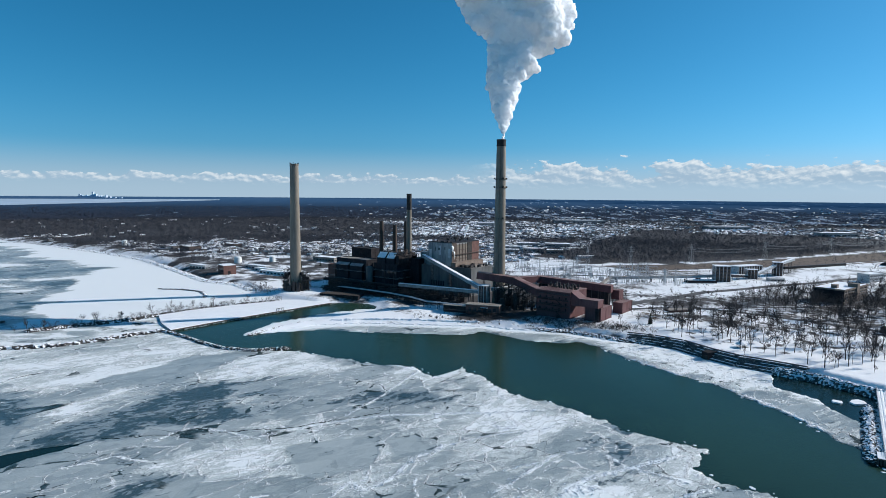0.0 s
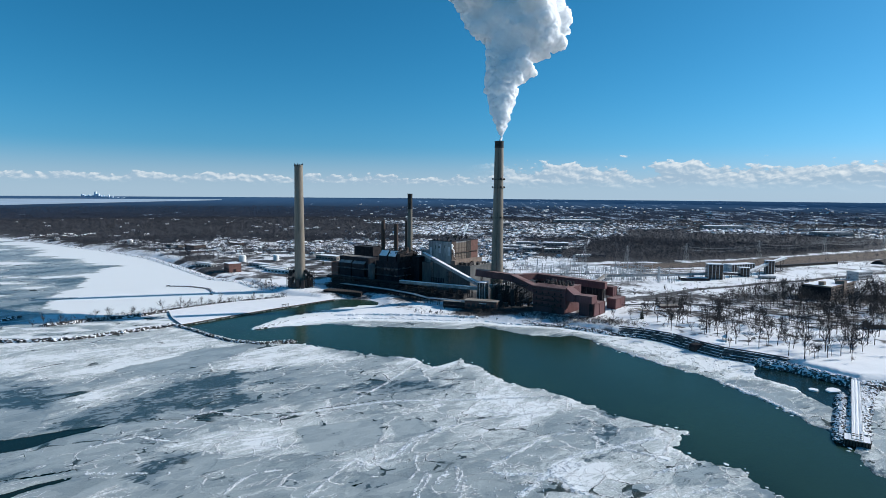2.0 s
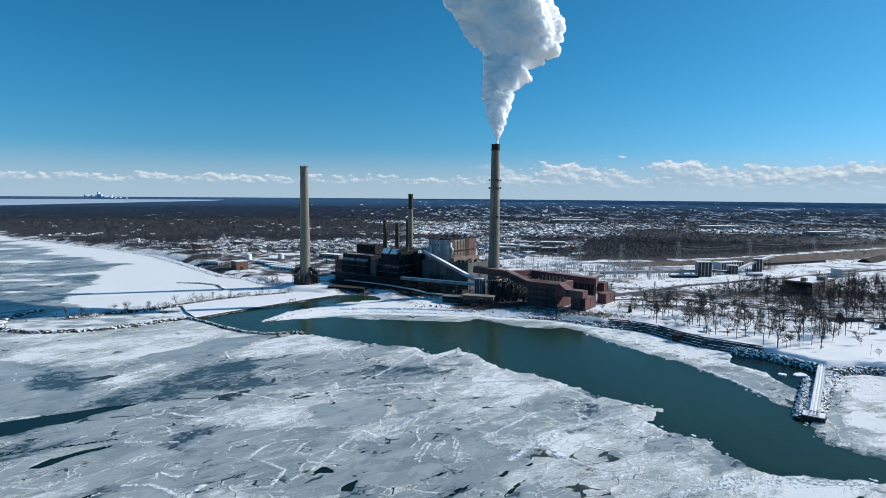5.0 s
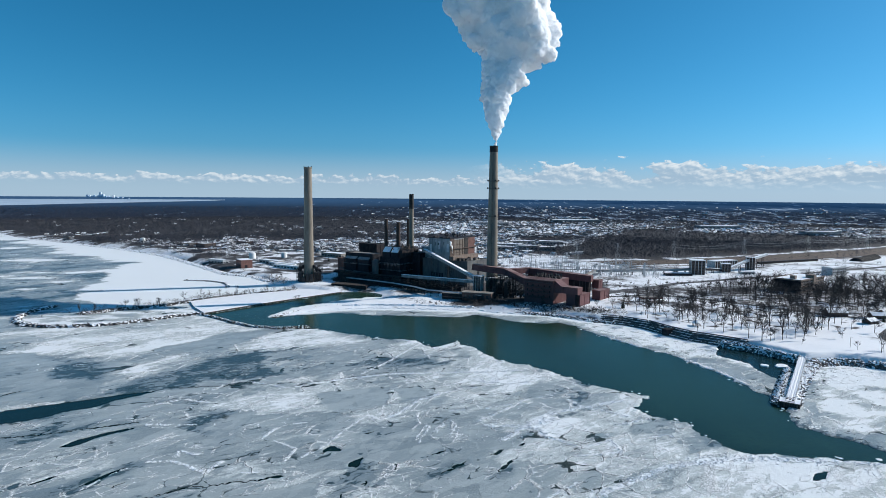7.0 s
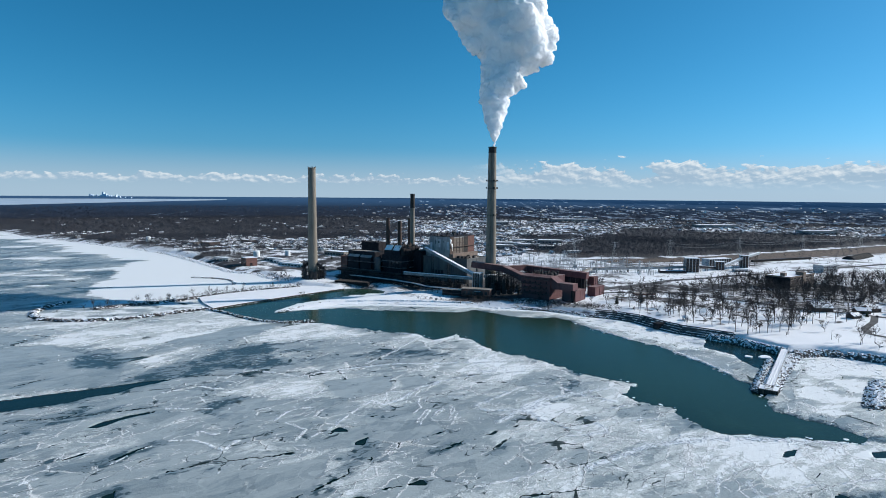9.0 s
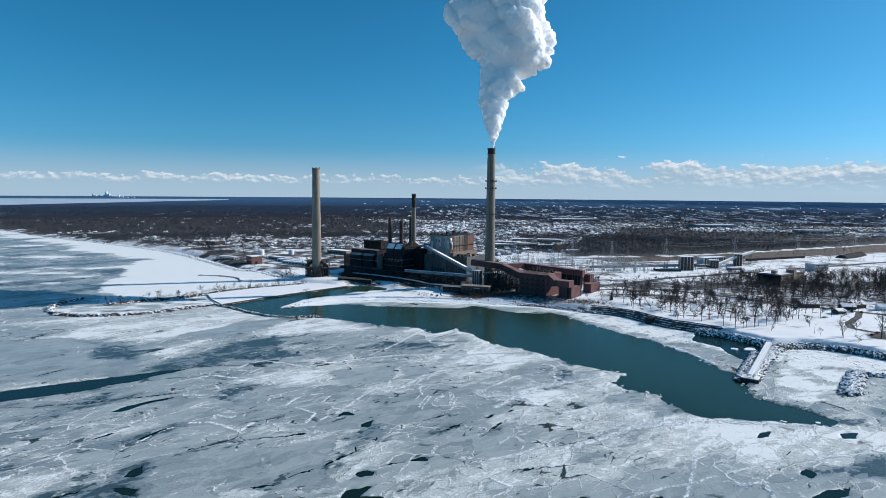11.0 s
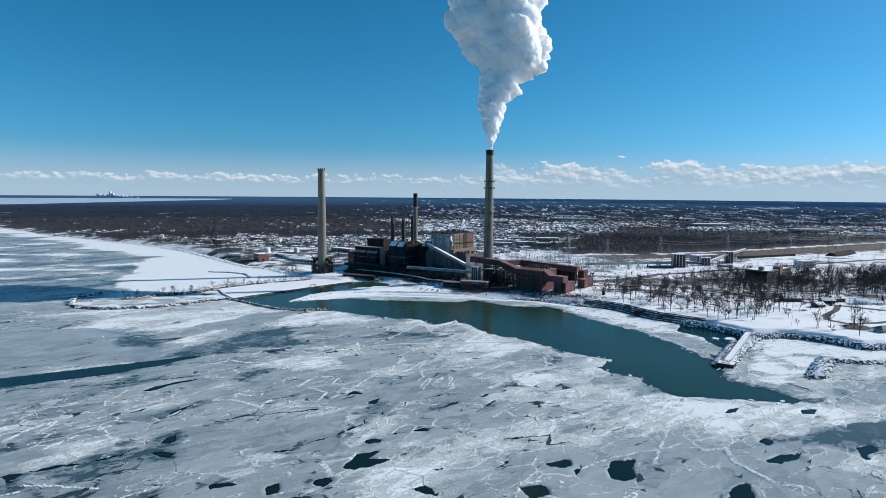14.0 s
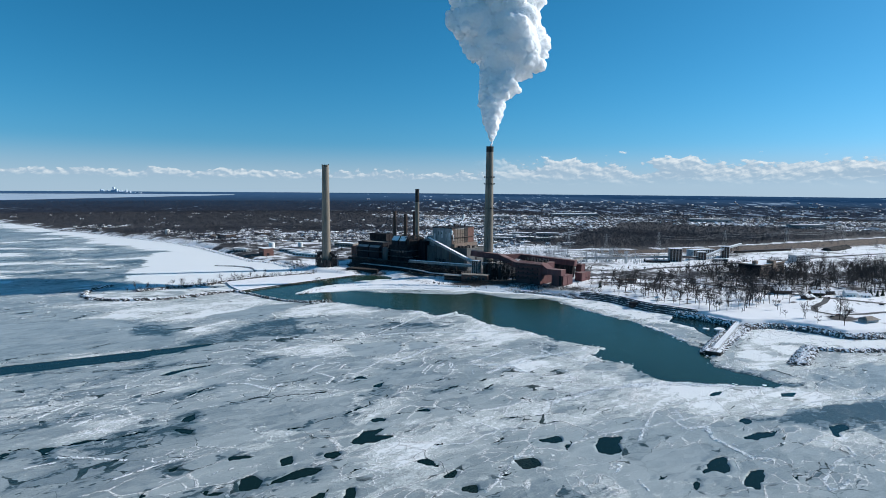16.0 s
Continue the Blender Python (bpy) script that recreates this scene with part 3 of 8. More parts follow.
HOLES += [[(-128, 116), (-117, 114), (-116, 109), (-124, 111)], [(-112, 70), (-108, 74), (-107, 70), (-110, 69)], [(-182, 92), (-172, 95), (-173, 89), (-168, 79), (-177, 89)], [(-195, 89), (-190, 88), (-188, 82), (-190, 82)], [(-5, 79), (0, 82), (6, 73), (1, 74)], [(8, 66), (15, 72), (11, 63), (5, 63)], [(14, 55), (21, 57), (20, 51), (15, 52)], [(39, 79), (50, 82), (51, 73), (43, 70), (41, 75)], [(-32, 54), (-29, 57), (-28, 47), (-32, 47)]]
HOLES += [[(54, 101), (65, 106), (67, 99), (62, 96), (56, 98)], [(81, 96), (85, 103), (97, 105), (92, 96), (91, 87), (85, 84), (80, 87)], [(128, 78), (138, 82), (133, 70), (129, 66), (126, 69), (118, 65)], [(141, 68), (148, 70), (143, 60), (135, 50), (135, 54), (132, 55)], [(156, 102), (167, 109), (180, 111), (172, 104), (162, 100)], [(171, 129), (173, 124), (167, 118), (165, 124)], [(209, 116), (219, 120), (219, 114), (209, 109), (206, 102), (204, 105)], [(98, 62), (103, 64), (99, 60)], [(158, 64), (160, 62), (156, 59)]]
HOLES += [[(173, 168), (181, 171), (175, 163), (168, 161)], [(214, 167), (225, 168), (219, 161), (212, 161)], [(-50, 189), (-43, 202), (-38, 195), (-45, 194)], [(-34, 181), (-27, 189), (-29, 175)], [(-25, 163), (-22, 167), (-22, 159)], [(-34, 145), (-32, 157), (-32, 149)], [(-11, 137), (0, 143), (3, 138), (-3, 139)], [(30, 189), (40, 197), (37, 191)], [(-114, 49), (-112, 54), (-111, 48)], [(66, 93), (71, 101), (66, 87)], [(-48, 47), (-40, 54), (-41, 47)]]
# thin dark ice, smooth new ice and wind packed snow
THIN = [[(-192, 274), (-190, 292), (-189, 309), (-164, 336), (-161, 357), (-138, 367), (-115, 357), (-113, 336), (-93, 315), (-139, 301), (-155, 285)], [(-251, 317), (-251, 337), (-230, 345), (-210, 327), (-208, 306), (-243, 305)], [(173, 124), (212, 142), (244, 151), (288, 155), (258, 119), (219, 117), (200, 118)], [(72, 240), (96, 244), (98, 233), (72, 229)], [(-54, 335), (-34, 357), (21, 350), (31, 335), (-17, 326)], [(-123, 227), (-117, 243), (-109, 247), (-111, 230), (-112, 218)], [(231, 195), (246, 183), (225, 163), (221, 173)]]
PLAIN = [[(-247, 302), (-213, 304), (-201, 292), (-197, 274), (-219, 261)], [(-118, 227), (-111, 233), (-93, 246), (-94, 227), (-99, 199), (-106, 199), (-114, 210)], [(-36, 208), (-28, 226), (4, 216), (13, 197), (3, 183), (-42, 184)], [(-206, 378), (-169, 436), (-131, 445), (-149, 401), (-167, 371)], [(-18, 285), (-1, 290), (1, 264), (-14, 260)], [(96, 87), (133, 93), (135, 70), (113, 50), (80, 42), (80, 70)], [(-93, 145), (-45, 163), (-44, 114), (-81, 114)], [(-65, 277), (-22, 285), (-20, 256), (-53, 246)], [(-389, 343), (-289, 367), (-215, 314), (-199, 277), (-307, 232)], [(27, 219), (55, 215), (44, 197), (25, 192)]]
PACKED = [[(-121, 254), (-129, 282), (-91, 308), (-37, 315), (56, 325), (75, 314), (61, 259), (15, 228), (-28, 226), (-70, 246)], [(-341, 436), (-243, 524), (-177, 487), (-89, 445), (-43, 409), (-109, 378), (-202, 378), (-278, 346)], [(-204, 317), (-204, 345), (-172, 386), (-183, 339), (-188, 306)], [(28, 231), (71, 237), (95, 224), (134, 195), (122, 172), (56, 174), (27, 192)], [(100, 207), (189, 173), (235, 173), (284, 172), (244, 151), (193, 131), (128, 113), (70, 113)], [(-181, 122), (-174, 146), (-145, 150), (-157, 125), (-159, 108)], [(-121, 173), (-97, 184), (-40, 173), (-45, 163), (-89, 154)]]

HOLES += [[(204, 213), (216, 202), (226, 183), (216, 176), (200, 180), (196, 192)]]
HOLE_LOOPS = list(HOLES)
hr_ = random.Random(6)


def lens(ax, ay, bx, by, w):
    """A gap torn open between two tips, wider to one side."""
    d = math.hypot(bx - ax, by - ay)
    nx, ny = -(by - ay) / d, (bx - ax) / d
    loop = [(ax, ay)]
    for side, us in ((1, (0.3, 0.55, 0.8)), (-1, (0.75, 0.45, 0.2))):
        for u in us:
            o = side * w * hr_.uniform(0.3, 0.75) * (1 - abs(2 * u - 1) ** 2)
            loop.append((ax + (bx - ax) * u + nx * o, ay + (by - ay) * u + ny * o))
        if side == 1:
            loop.append((bx, by))
    return loop


for ax, ay, bx, by in GAPS:
    HOLE_LOOPS.append(lens(ax, ay, bx, by, 0.7 + 0.07 * math.hypot(bx - ax, by - ay)))
for k in range(26):
    x, y = hr_.uniform(-300, 260), hr_.uniform(-60, 200)
    a, ln_ = radians(hr_.gauss(30, 22)), hr_.uniform(4, 11)
    HOLE_LOOPS.append(lens(x, y, x + math.cos(a) * ln_, y + math.sin(a) * ln_, hr_.uniform(0.5, 1.2)))
HOLE_LOOPS += [LEAD_WIDE, LEAD_SHORT]


def ice_field(x, y):
    """Positive on ice; falls through zero at open water, in metres."""
    wx, wy = x + 5 * fbm(x / 13, y / 13, 4), y + 5 * fbm(x / 13 + 40, y / 13, 4)
    tx, ty = 2.4 * fbm(x / 4.5 + 7, y / 4.5, 3), 2.4 * fbm(x / 4.5, y / 4.5 + 33, 3)
    f = -inside(wx + tx, wy + ty, OPEN)
    f = np.minimum(f, -inside(x + 2 * fbm(x / 6, y / 6, 3), y, POOL))
    for line, w in LEADS:
        f = np.minimum(f, away(x + 0.5 * (wx - x), y + 0.5 * (wy - y), line, False) - w)
    sx, sy = x + 0.3 * (wx - x) + 0.35 * tx, y + 0.3 * (wy - y) + 0.35 * ty
    for loop in HOLE_LOOPS:
        xs, ys = [q[0] for q in loop], [q[1] for q in loop]
        near = (sx > min(xs) - 16) & (sx < max(xs) + 16) & (sy > min(ys) - 16) & (sy < max(ys) + 16)
        f[near] = np.minimum(f[near], -inside(sx[near], sy[near], loop))
    return f


BAY_SNOW = [(-1500, 1910), (-1316, 1675), (-949, 1350), (-846, 1280), (-721, 1110), (-587, 1030), (-503, 950), (-464, 800), (-432, 690), (-405, 632), (-378, 570),
            (-352, 525), (-250, 590), (-150, 690), (-200, 760), (-480, 1100), (-1000, 1500)]
QUIET = [(-395, 530), (-380, 478), (-330, 458), (-262, 488), (-222, 518), (-200, 545), (-120, 640), (-150, 672), (-345, 508)]
EAST = [(222, 205), (252, 222), (300, 262), (700, 300), (700, 360), (330, 345), (290, 330), (250, 280), (225, 245)]
C42, S42 = math.cos(radians(42)), math.sin(radians(42))


# seams where plates were pressed together, and how wide their rubble lies
SEAMS = [([(-80, 288), (-62, 299), (-43, 307), (-20, 315), (19, 317), (55, 320), (74, 323)], 2), ([(-41, 315), (-25, 344), (-11, 377), (-1, 400)], 1.1), ([(25, 225), (34, 234), (44, 244), (62, 263), (79, 271)], 1.4), ([(27, 226), (41, 223), (57, 224), (62, 215), (64, 207)], 2.6), ([(57, 224), (67, 230), (73, 234)], 2.6), ([(-56, 187), (-49, 196), (-42, 214), (-34, 232), (-30, 240)], 1)]
SEAMS += [([(-28, 238), (-23, 232), (-13, 242), (-2, 264), (7, 268), (11, 276)], 2), ([(7, 272), (30, 285), (51, 292), (72, 298)], 1.2), ([(15, 245), (33, 248), (52, 255)], 1), ([(-129, 282), (-126, 291), (-116, 300), (-97, 293), (-79, 284)], 1.1), ([(-110, 263), (-100, 271), (-82, 273)], 1), ([(-202, 317), (-202, 327), (-190, 345), (-176, 364)], 1.4)]
SEAMS += [([(35, 304), (44, 294), (52, 302)], 3), ([(-113, 188), (-114, 195), (-103, 191)], 1.4), ([(-79, 209), (-77, 220), (-71, 226), (-61, 229)], 1.2), ([(87, 263), (92, 251), (105, 243), (113, 236)], 1.4), ([(66, 207), (76, 196), (93, 204)], 1.4), ([(103, 224), (119, 230)], 1.3), ([(112, 206), (125, 211), (131, 203)], 1.2), ([(71, 187), (85, 189), (96, 191)], 1.4), ([(94, 212), (94, 198), (95, 191)], 1.2), ([(-101, 378), (-81, 401), (-58, 426)], 1.2), ([(-314, 410), (-293, 445), (-242, 465)], 1.4), ([(-268, 365), (-254, 401), (-220, 427)], 1.4), ([(-158, 254), (-140, 266), (-123, 260)], 1), ([(-144, 227), (-118, 227)], 1.2)]
SEAMS += [([(-5, 219), (-1, 228), (-3, 235), (-2, 242)], 0.45), ([(-4, 204), (2, 225), (4, 224), (-2, 203)], 0.45), ([(6, 216), (10, 226), (12, 225), (7, 215)], 0.45), ([(15, 231), (18, 225), (14, 210), (17, 209), (19, 218)], 0.45)]
SEAMS += [([(66, 93), (86, 106), (105, 113), (115, 116), (133, 124), (155, 132), (170, 136)], 1), ([(179, 136), (206, 142), (229, 153), (272, 158)], 1.1), ([(131, 113), (145, 116), (141, 102), (144, 93), (149, 81), (157, 78)], 2.2), ([(183, 95), (190, 99), (202, 92), (198, 83), (184, 75), (168, 59), (164, 50), (171, 52), (179, 59)], 0.9), ([(157, 86), (166, 92), (174, 96)], 0.7), ([(137, 149), (138, 136), (136, 124)], 1.2), ([(-179, 118), (-173, 133), (-163, 146)], 1.8), ([(-139, 159), (-134, 173), (-130, 178)], 0.9), ([(-124, 184), (-111, 184), (-94, 173), (-90, 184)], 1.6), ([(-73, 206), (-60, 197), (-62, 184)], 1)]
SEAMS += [([(4, 94), (20, 97), (36, 112), (28, 121)], 0.7), ([(38, 110), (50, 113), (66, 120)], 0.7), ([(37, 79), (54, 87)], 0.8), ([(-28, 71), (-16, 67)], 0.6), ([(24, 51), (36, 71), (41, 84)], 0.8), ([(-204, 126), (-202, 141), (-190, 159)], 1.4), ([(-166, 83), (-150, 82), (-134, 80)], 0.7), ([(80, 70), (87, 75), (81, 65)], 0.7), ([(103, 99), (129, 144)], 1), ([(-87, 173), (-70, 173)], 0.8), ([(-130, 62), (-124, 69), (-108, 83)], 0.8), ([(-174, 72), (-163, 78)], 0.7), ([(66, 55), (63, 63)], 0.8), ([(23, 136), (46, 145), (68, 163)], 1), ([(90, 51), (89, 60)], 0.6)]
SHELF = [([(195, 352), (186, 366), (169, 396), (156, 424)], 7.0), ([(209, 293), (203, 325), (197, 345)], 8.0), ([(-95, 448), (-30, 418), (-8, 404)], 2.5), ([(70, 150), (110, 175), (150, 184), (220, 176)], 4.0), ([(40, 205), (70, 240), (120, 262)], 3.0)]


def ridge_field(x, y):
    """Rubble ridges where plates were pressed together, 0 to 1."""
    u, v = x * C42 + y * S42, -x * S42 + y * C42
    a = 1 - np.abs(fbm(u / 75 + 3, v / 24, 4)) * 30
    b = 1 - np.abs(fbm(u / 40 + 31, v / 20 + 7, 4)) * 30
    east = 0.16 * smooth(-30, 60, x) * smooth(110, 160, y)
    g = smooth(0.02, 0.25, east + fbm(u / 120 + 11, v / 60 + 5, 3))
    h = smooth(0.06, 0.28, east + fbm(u / 70 + 21, v / 60 + 50, 3))
    r = 0.6 * np.maximum(np.clip(a, 0, 1) * g, np.clip(b, 0, 1) * h)
    shelf = smooth(60, 30, -inside(x, y, COAST)) * smooth(120, 160, x) * smooth(240, 262, y)
    r = np.maximum(r, shelf * np.clip(1 - np.abs(fbm(x / 9, y / 9 + 70, 3)) * 7, 0, 1) * 0.85)
    wx, wy = x + 1.2 * fbm(x / 8, y / 8, 3), y + 1.2 * fbm(x / 8 + 9, y / 8, 3)
    broken = smooth(-0.45, -0.15, fbm(x / 11, y / 11, 3))
    for line, w in SEAMS + SHELF:
        xs, ys = [q[0] for q in line], [q[1] for q in line]
        near = (wx > min(xs) - 12) & (wx < max(xs) + 12) & (wy > min(ys) - 12) & (wy < max(ys) + 12)
        r[near] = np.maximum(r[near], np.clip(1.15 - away(wx[near], wy[near], line, False) / (0.55 * w + 0.5), 0, 1) * broken[near])
    return r


def over(x, y, loops, edge):
    """How far a place lies in any of some outlines, 0 to 1, with a ragged edge."""
    out = np.zeros(np.shape(x))
    rag = 9 * fbm(x / 22, y / 22, 4)
    for loop in loops:
        xs, ys = [q[0] for q in loop], [q[1] for q in loop]
        near = (x > min(xs) - 30) & (x < max(xs) + 30) & (y > min(ys) - 30) & (y < max(ys) + 30)
        out[near] = np.maximum(out[near], smooth(-edge, edge, inside(x[near], y[near], loop) + rag[near]))
    return out


def ice_masks(x, y):
    r = ridge_field(x, y)
    u2, v2 = x * C42 + y * S42, -x * S42 + y * C42
    packed, plain = over(x, y, PACKED, 9), over(x, y, PLAIN, 2.5)
    snow = 0.06 + 0.13 * smooth(-40, 60, x) * smooth(90, 160, y) + 0.60 * fbm(u2 / 110, v2 / 45, 5) + 0.19 * packed + 0.16 * smooth(0.15, 0.8, r)
    snow = snow + 0.14 * over(x, y, PACKED[1:3], 9) - 0.12 * smooth(190, 230, x) * smooth(235, 205, y)
    snow = snow - plain * (0.30 + np.maximum(snow - 0.1, 0))
    rag = 10 * fbm(x / 25, y / 25, 4)
    bay = smooth(-8, 10, inside(x, y, BAY_SNOW) + 2.2 * rag + 60 * fbm(x / 90, y / 60 + 3, 4) * smooth(-300, -380, x))
    snow = np.maximum(snow, bay * 1.0)
    snow = np.maximum(snow, (0.36 + 1.3 * fbm(x / 30, y / 12, 3)) * smooth(-6, 6, inside(x, y, QUIET) + rag))
    snow = np.maximum(snow, (0.50 + 1.1 * fbm(x / 34, y / 15, 4)) * smooth(-8, 10, inside(x, y, EAST) + rag))
    shore = smooth(18, 6, -inside(x, y, COAST))
    snow = np.maximum(snow, 0.6 * shore)
    broken = smooth(60, 30, -inside(x, y, COAST)) * smooth(130, 170, x) * smooth(240, 262, y) * (0.62 + 0.9 * fbm(x / 7, y / 7, 4))
    snow = np.maximum(snow, broken)
    thin = 0.04 + 0.10 * smooth(40, -140, x) * smooth(420, 330, y) + 0.75 * fbm(u2 / 110 + 60, v2 / 38, 4) * (1 - 0.7 * packed) * (1 - plain) + 0.55 * over(x, y, THIN, 7)
    west = smooth(-330, -420, x) * smooth(470, 560, y)
    thin = thin + west * 0.26
    snow = snow - 0.1 * west * (1 - bay) + west * (1 - bay) * 0.9 * smooth(0.12, 0.35, fbm(x / 170, y / 60 + 9, 4))
    thin = thin + 0.25 * smooth(9, 1, ice_field(x, y)) * (1 - packed)
    return snow - 0.5 * np.clip(thin - 0.4, 0, 1) * (1 - bay), thin, r, plain * (1 - bay)


def ice_top(x, y):
    r = ridge_field(x, y)
    rough = 0.5 + fbm(x / 2.2, y / 2.2, 3) * 1.6
    return 0.32 + 0.42 * smooth(0.25, 0.9, r) * np.clip(rough, 0.05, 1.3) + 0.10 * fbm(x / 7, y / 7, 3)


ix = lines(-330, 335, 1.25, -3300, 1500, 1.055)
iy = lines(35, 465, 1.25, -700, 3000, 1.06)


def ice_kept(X, Y):
    wedge = ((np.abs(X) < 0.84 * (Y + 190) + 30) | ((np.abs(X) < 1100) & (Y < 330))) & (inside(X, Y, COAST) < 6)
    return wedge & (ice_field(X, Y) > 0)


co, quads, used = sheet("lake_ice", ix, iy, ice_top, ICE, keep=ice_kept)
f = ice_field(co[:, 0], co[:, 1])
rim = f < 0
e = 0.2
dx = (ice_field(co[rim, 0] + e, co[rim, 1]) - ice_field(co[rim, 0] - e, co[rim, 1])) / (2 * e)
dy = (ice_field(co[rim, 0], co[rim, 1] + e) - ice_field(co[rim, 0], co[rim, 1] - e)) / (2 * e)
k = np.clip(-f[rim] / np.maximum(dx * dx + dy * dy, 0.15), 0, 1.6)
co[rim, 0] += k * dx / np.maximum(1, np.hypot(dx, dy))
co[rim, 1] += k * dy / np.maximum(1, np.hypot(dx, dy))
co[rim, 2] = -0.12
lake_ice = tagged(grid_object("lake_ice", co, quads, ICE), "grey and white broken lake ice with pressed ridges", "ice", kind="structure")
snow, thin, ridge, plain = ice_masks(co[:, 0], co[:, 1])
for key, values in (("snow", snow), ("thin", thin), ("ridge", ridge), ("plain", plain)):
    at = lake_ice.data.attributes.new(key, "FLOAT", "POINT")
    at.data.foreach_set("value", values.astype(np.float32))


BLOCK_ICE = surface("ice_blocks", (0.70, 0.75, 0.79), (0.88, 0.89, 0.90), 0.8, 0.7, bump=0.3)


def rubble(name, label, x, y, size, seed):
    """Tilted slabs of broken ice lying over the sheet."""
    g = np.random.RandomState(seed)
    n = len(x)
    corner = np.array([(-1, -1, -1), (1, -1, -1), (1, 1, -1), (-1, 1, -1), (-1, -1, 1), (1, -1, 1), (1, 1, 1), (-1, 1, 1)], float)
    half = np.stack([size * g.uniform(0.6, 1.4, n), size * g.uniform(0.4, 0.9, n), size * g.uniform(0.22, 0.55, n)], -1)
    v = corner[None] * half[:, None] * g.uniform(0.75, 1.1, (n, 8, 1))
    tilt, turn = g.normal(0, 0.6, n)[:, None], g.uniform(0, 6.283, n)[:, None]
    vx, vz = v[..., 0] * np.cos(tilt) + v[..., 2] * np.sin(tilt), -v[..., 0] * np.sin(tilt) + v[..., 2] * np.cos(tilt)
    wx, wy = vx * np.cos(turn) - v[..., 1] * np.sin(turn), vx * np.sin(turn) + v[..., 1] * np.cos(turn)
    co = np.stack([x[:, None] + wx, y[:, None] + wy, 0.38 + size[:, None] * 0.25 + vz], -1).reshape(-1, 3)
    quad = np.array([(0, 3, 2, 1), (4, 5, 6, 7), (0, 1, 5, 4), (1, 2, 6, 5), (2, 3, 7, 6), (3, 0, 4, 7)])
    ob = grid_object(name, co, (np.arange(n)[:, None, None] * 8 + quad).reshape(-1, 4), BLOCK_ICE)
    ob.data.polygons.foreach_set("use_smooth", np.zeros(len(ob.data.polygons), bool))
    return tagged(ob, label, "ice rubble", kind="stuff")


g = np.random.RandomState(12)
rx, ry_, rs = [], [], []
for line, w in SEAMS + SHELF:
    for (ax, ay), (bx, by) in zip(line, line[1:]):
        L = math.hypot(bx - ax, by - ay)
        n = int(L * (4.5 + 1.8 * min(w, 4)))
        t, o = g.uniform(0, 1, n), g.normal(0, 0.36, n) * w * g.choice([0.6, 1.0, 1.0, 2.2], n)
        x, y = ax + (bx - ax) * t - (by - ay) / L * o, ay + (by - ay) * t + (bx - ax) / L * o
        ok = (fbm(x / 11, y / 11, 3) > -0.32) | (w < 0.5)
        bend = min(1.2, 1.5 * w)
        rx.append((x - bend * fbm(x / 8, y / 8, 3))[ok])
        ry_.append((y - bend * fbm(x / 8 + 9, y / 8, 3))[ok])
        rs.append((g.uniform(0.11, 0.28, n) * g.choice([0.8, 1, 1.2, 1.8], n) * min(1.0, 0.5 + 0.22 * w))[ok])
x, y = g.uniform(-330, 330, 110000), g.uniform(20, 450, 110000)
ok = g.uniform(0.3, 1.1, 110000) < ridge_field(x, y)
rx, ry_, rs = np.concatenate(rx + [x[ok]]), np.concatenate(ry_ + [y[ok]]), np.concatenate(rs + [g.uniform(0.14, 0.5, ok.sum())])
ok = (ice_field(rx, ry_) > 0.4) & (inside(rx, ry_, COAST) < 0)
rubble("ice_rubble", "white broken ice slabs piled along the seams", rx[ok], ry_[ok], rs[ok], 13)


# ---- chimneys ----
def chimney(x, y, z, top, r0, r1, label, cap=0.0, material=None, rungs=True):
    e = thing("chimney", label, "chimney", x, y, z)
    h = top - z
    rows = [(r0, 0)] + [(r0 + (r1 - r0) * (k / 12) ** 0.85, h * k / 12) for k in range(1, 13)]
    shell = [(r, zz) for r, zz in rows if zz <= h - cap]
    if cap:
        shell.append((r1 + 0.02, h - cap))
    part("shaft", lathe(bmesh.new(), shell, 40), material or CONCRETE, e)
    if cap:
        part("cap_band", lathe(bmesh.new(), [(r1 + 0.15, h - cap), (r1 + 0.35, h - cap + 0.8), (r1 + 0.35, h - cap + 1.2), (r1 + 0.12, h - cap + 1.3), (r1 + 0.12, h - 0.9),
                                             (r1 + 0.45, h - 0.8), (r1 + 0.45, h), (r1 - 0.6, h), (r1 - 0.6, h - 2)], 40), SOOT, e, "soot blackened chimney top band")
    return e


def ring_deck(e, z, r):
    """A railed platform round a shaft."""
    bm = lathe(bmesh.new(), [(r, z), (r + 1.2, z), (r + 1.2, z + 0.2), (r, z + 0.2)], 32)
    for i in range(24):
        a = 2 * math.pi * i / 24
        p = Vector((math.cos(a) * (r + 1.15), math.sin(a) * (r + 1.15), z))
        beam(bm, p, p + Vector((0, 0, 1.2)), 0.07)
    for zz in (0.6, 1.2):
        for i in range(24):
            a, b = 2 * math.pi * i / 24, 2 * math.pi * (i + 1) / 24
            beam(bm, (math.cos(a) * (r + 1.15), math.sin(a) * (r + 1.15), z + zz), (math.cos(b) * (r + 1.15), math.sin(b) * (r + 1.15), z + zz), 0.07)
    part("platform", bm, STEEL, e)
    for i, a in enumerate((0.2, 2.9, 5.0)):
        bm = box(bmesh.new(), -0.8, 0.8, -0.6, 0.6, z + 0.2, z + 1.9, Matrix.Translation((math.cos(a) * (r + 1.3), math.sin(a) * (r + 1.3), 0)) @ Matrix.Rotation(a, 4, "Z"))
        part("beacon_box", bm, SOOT, e)


west = chimney(-153, 717, 4, 156.2, 7.0, 5.0, "tall idle weathered tan concrete chimney", 0, CONCRETE)
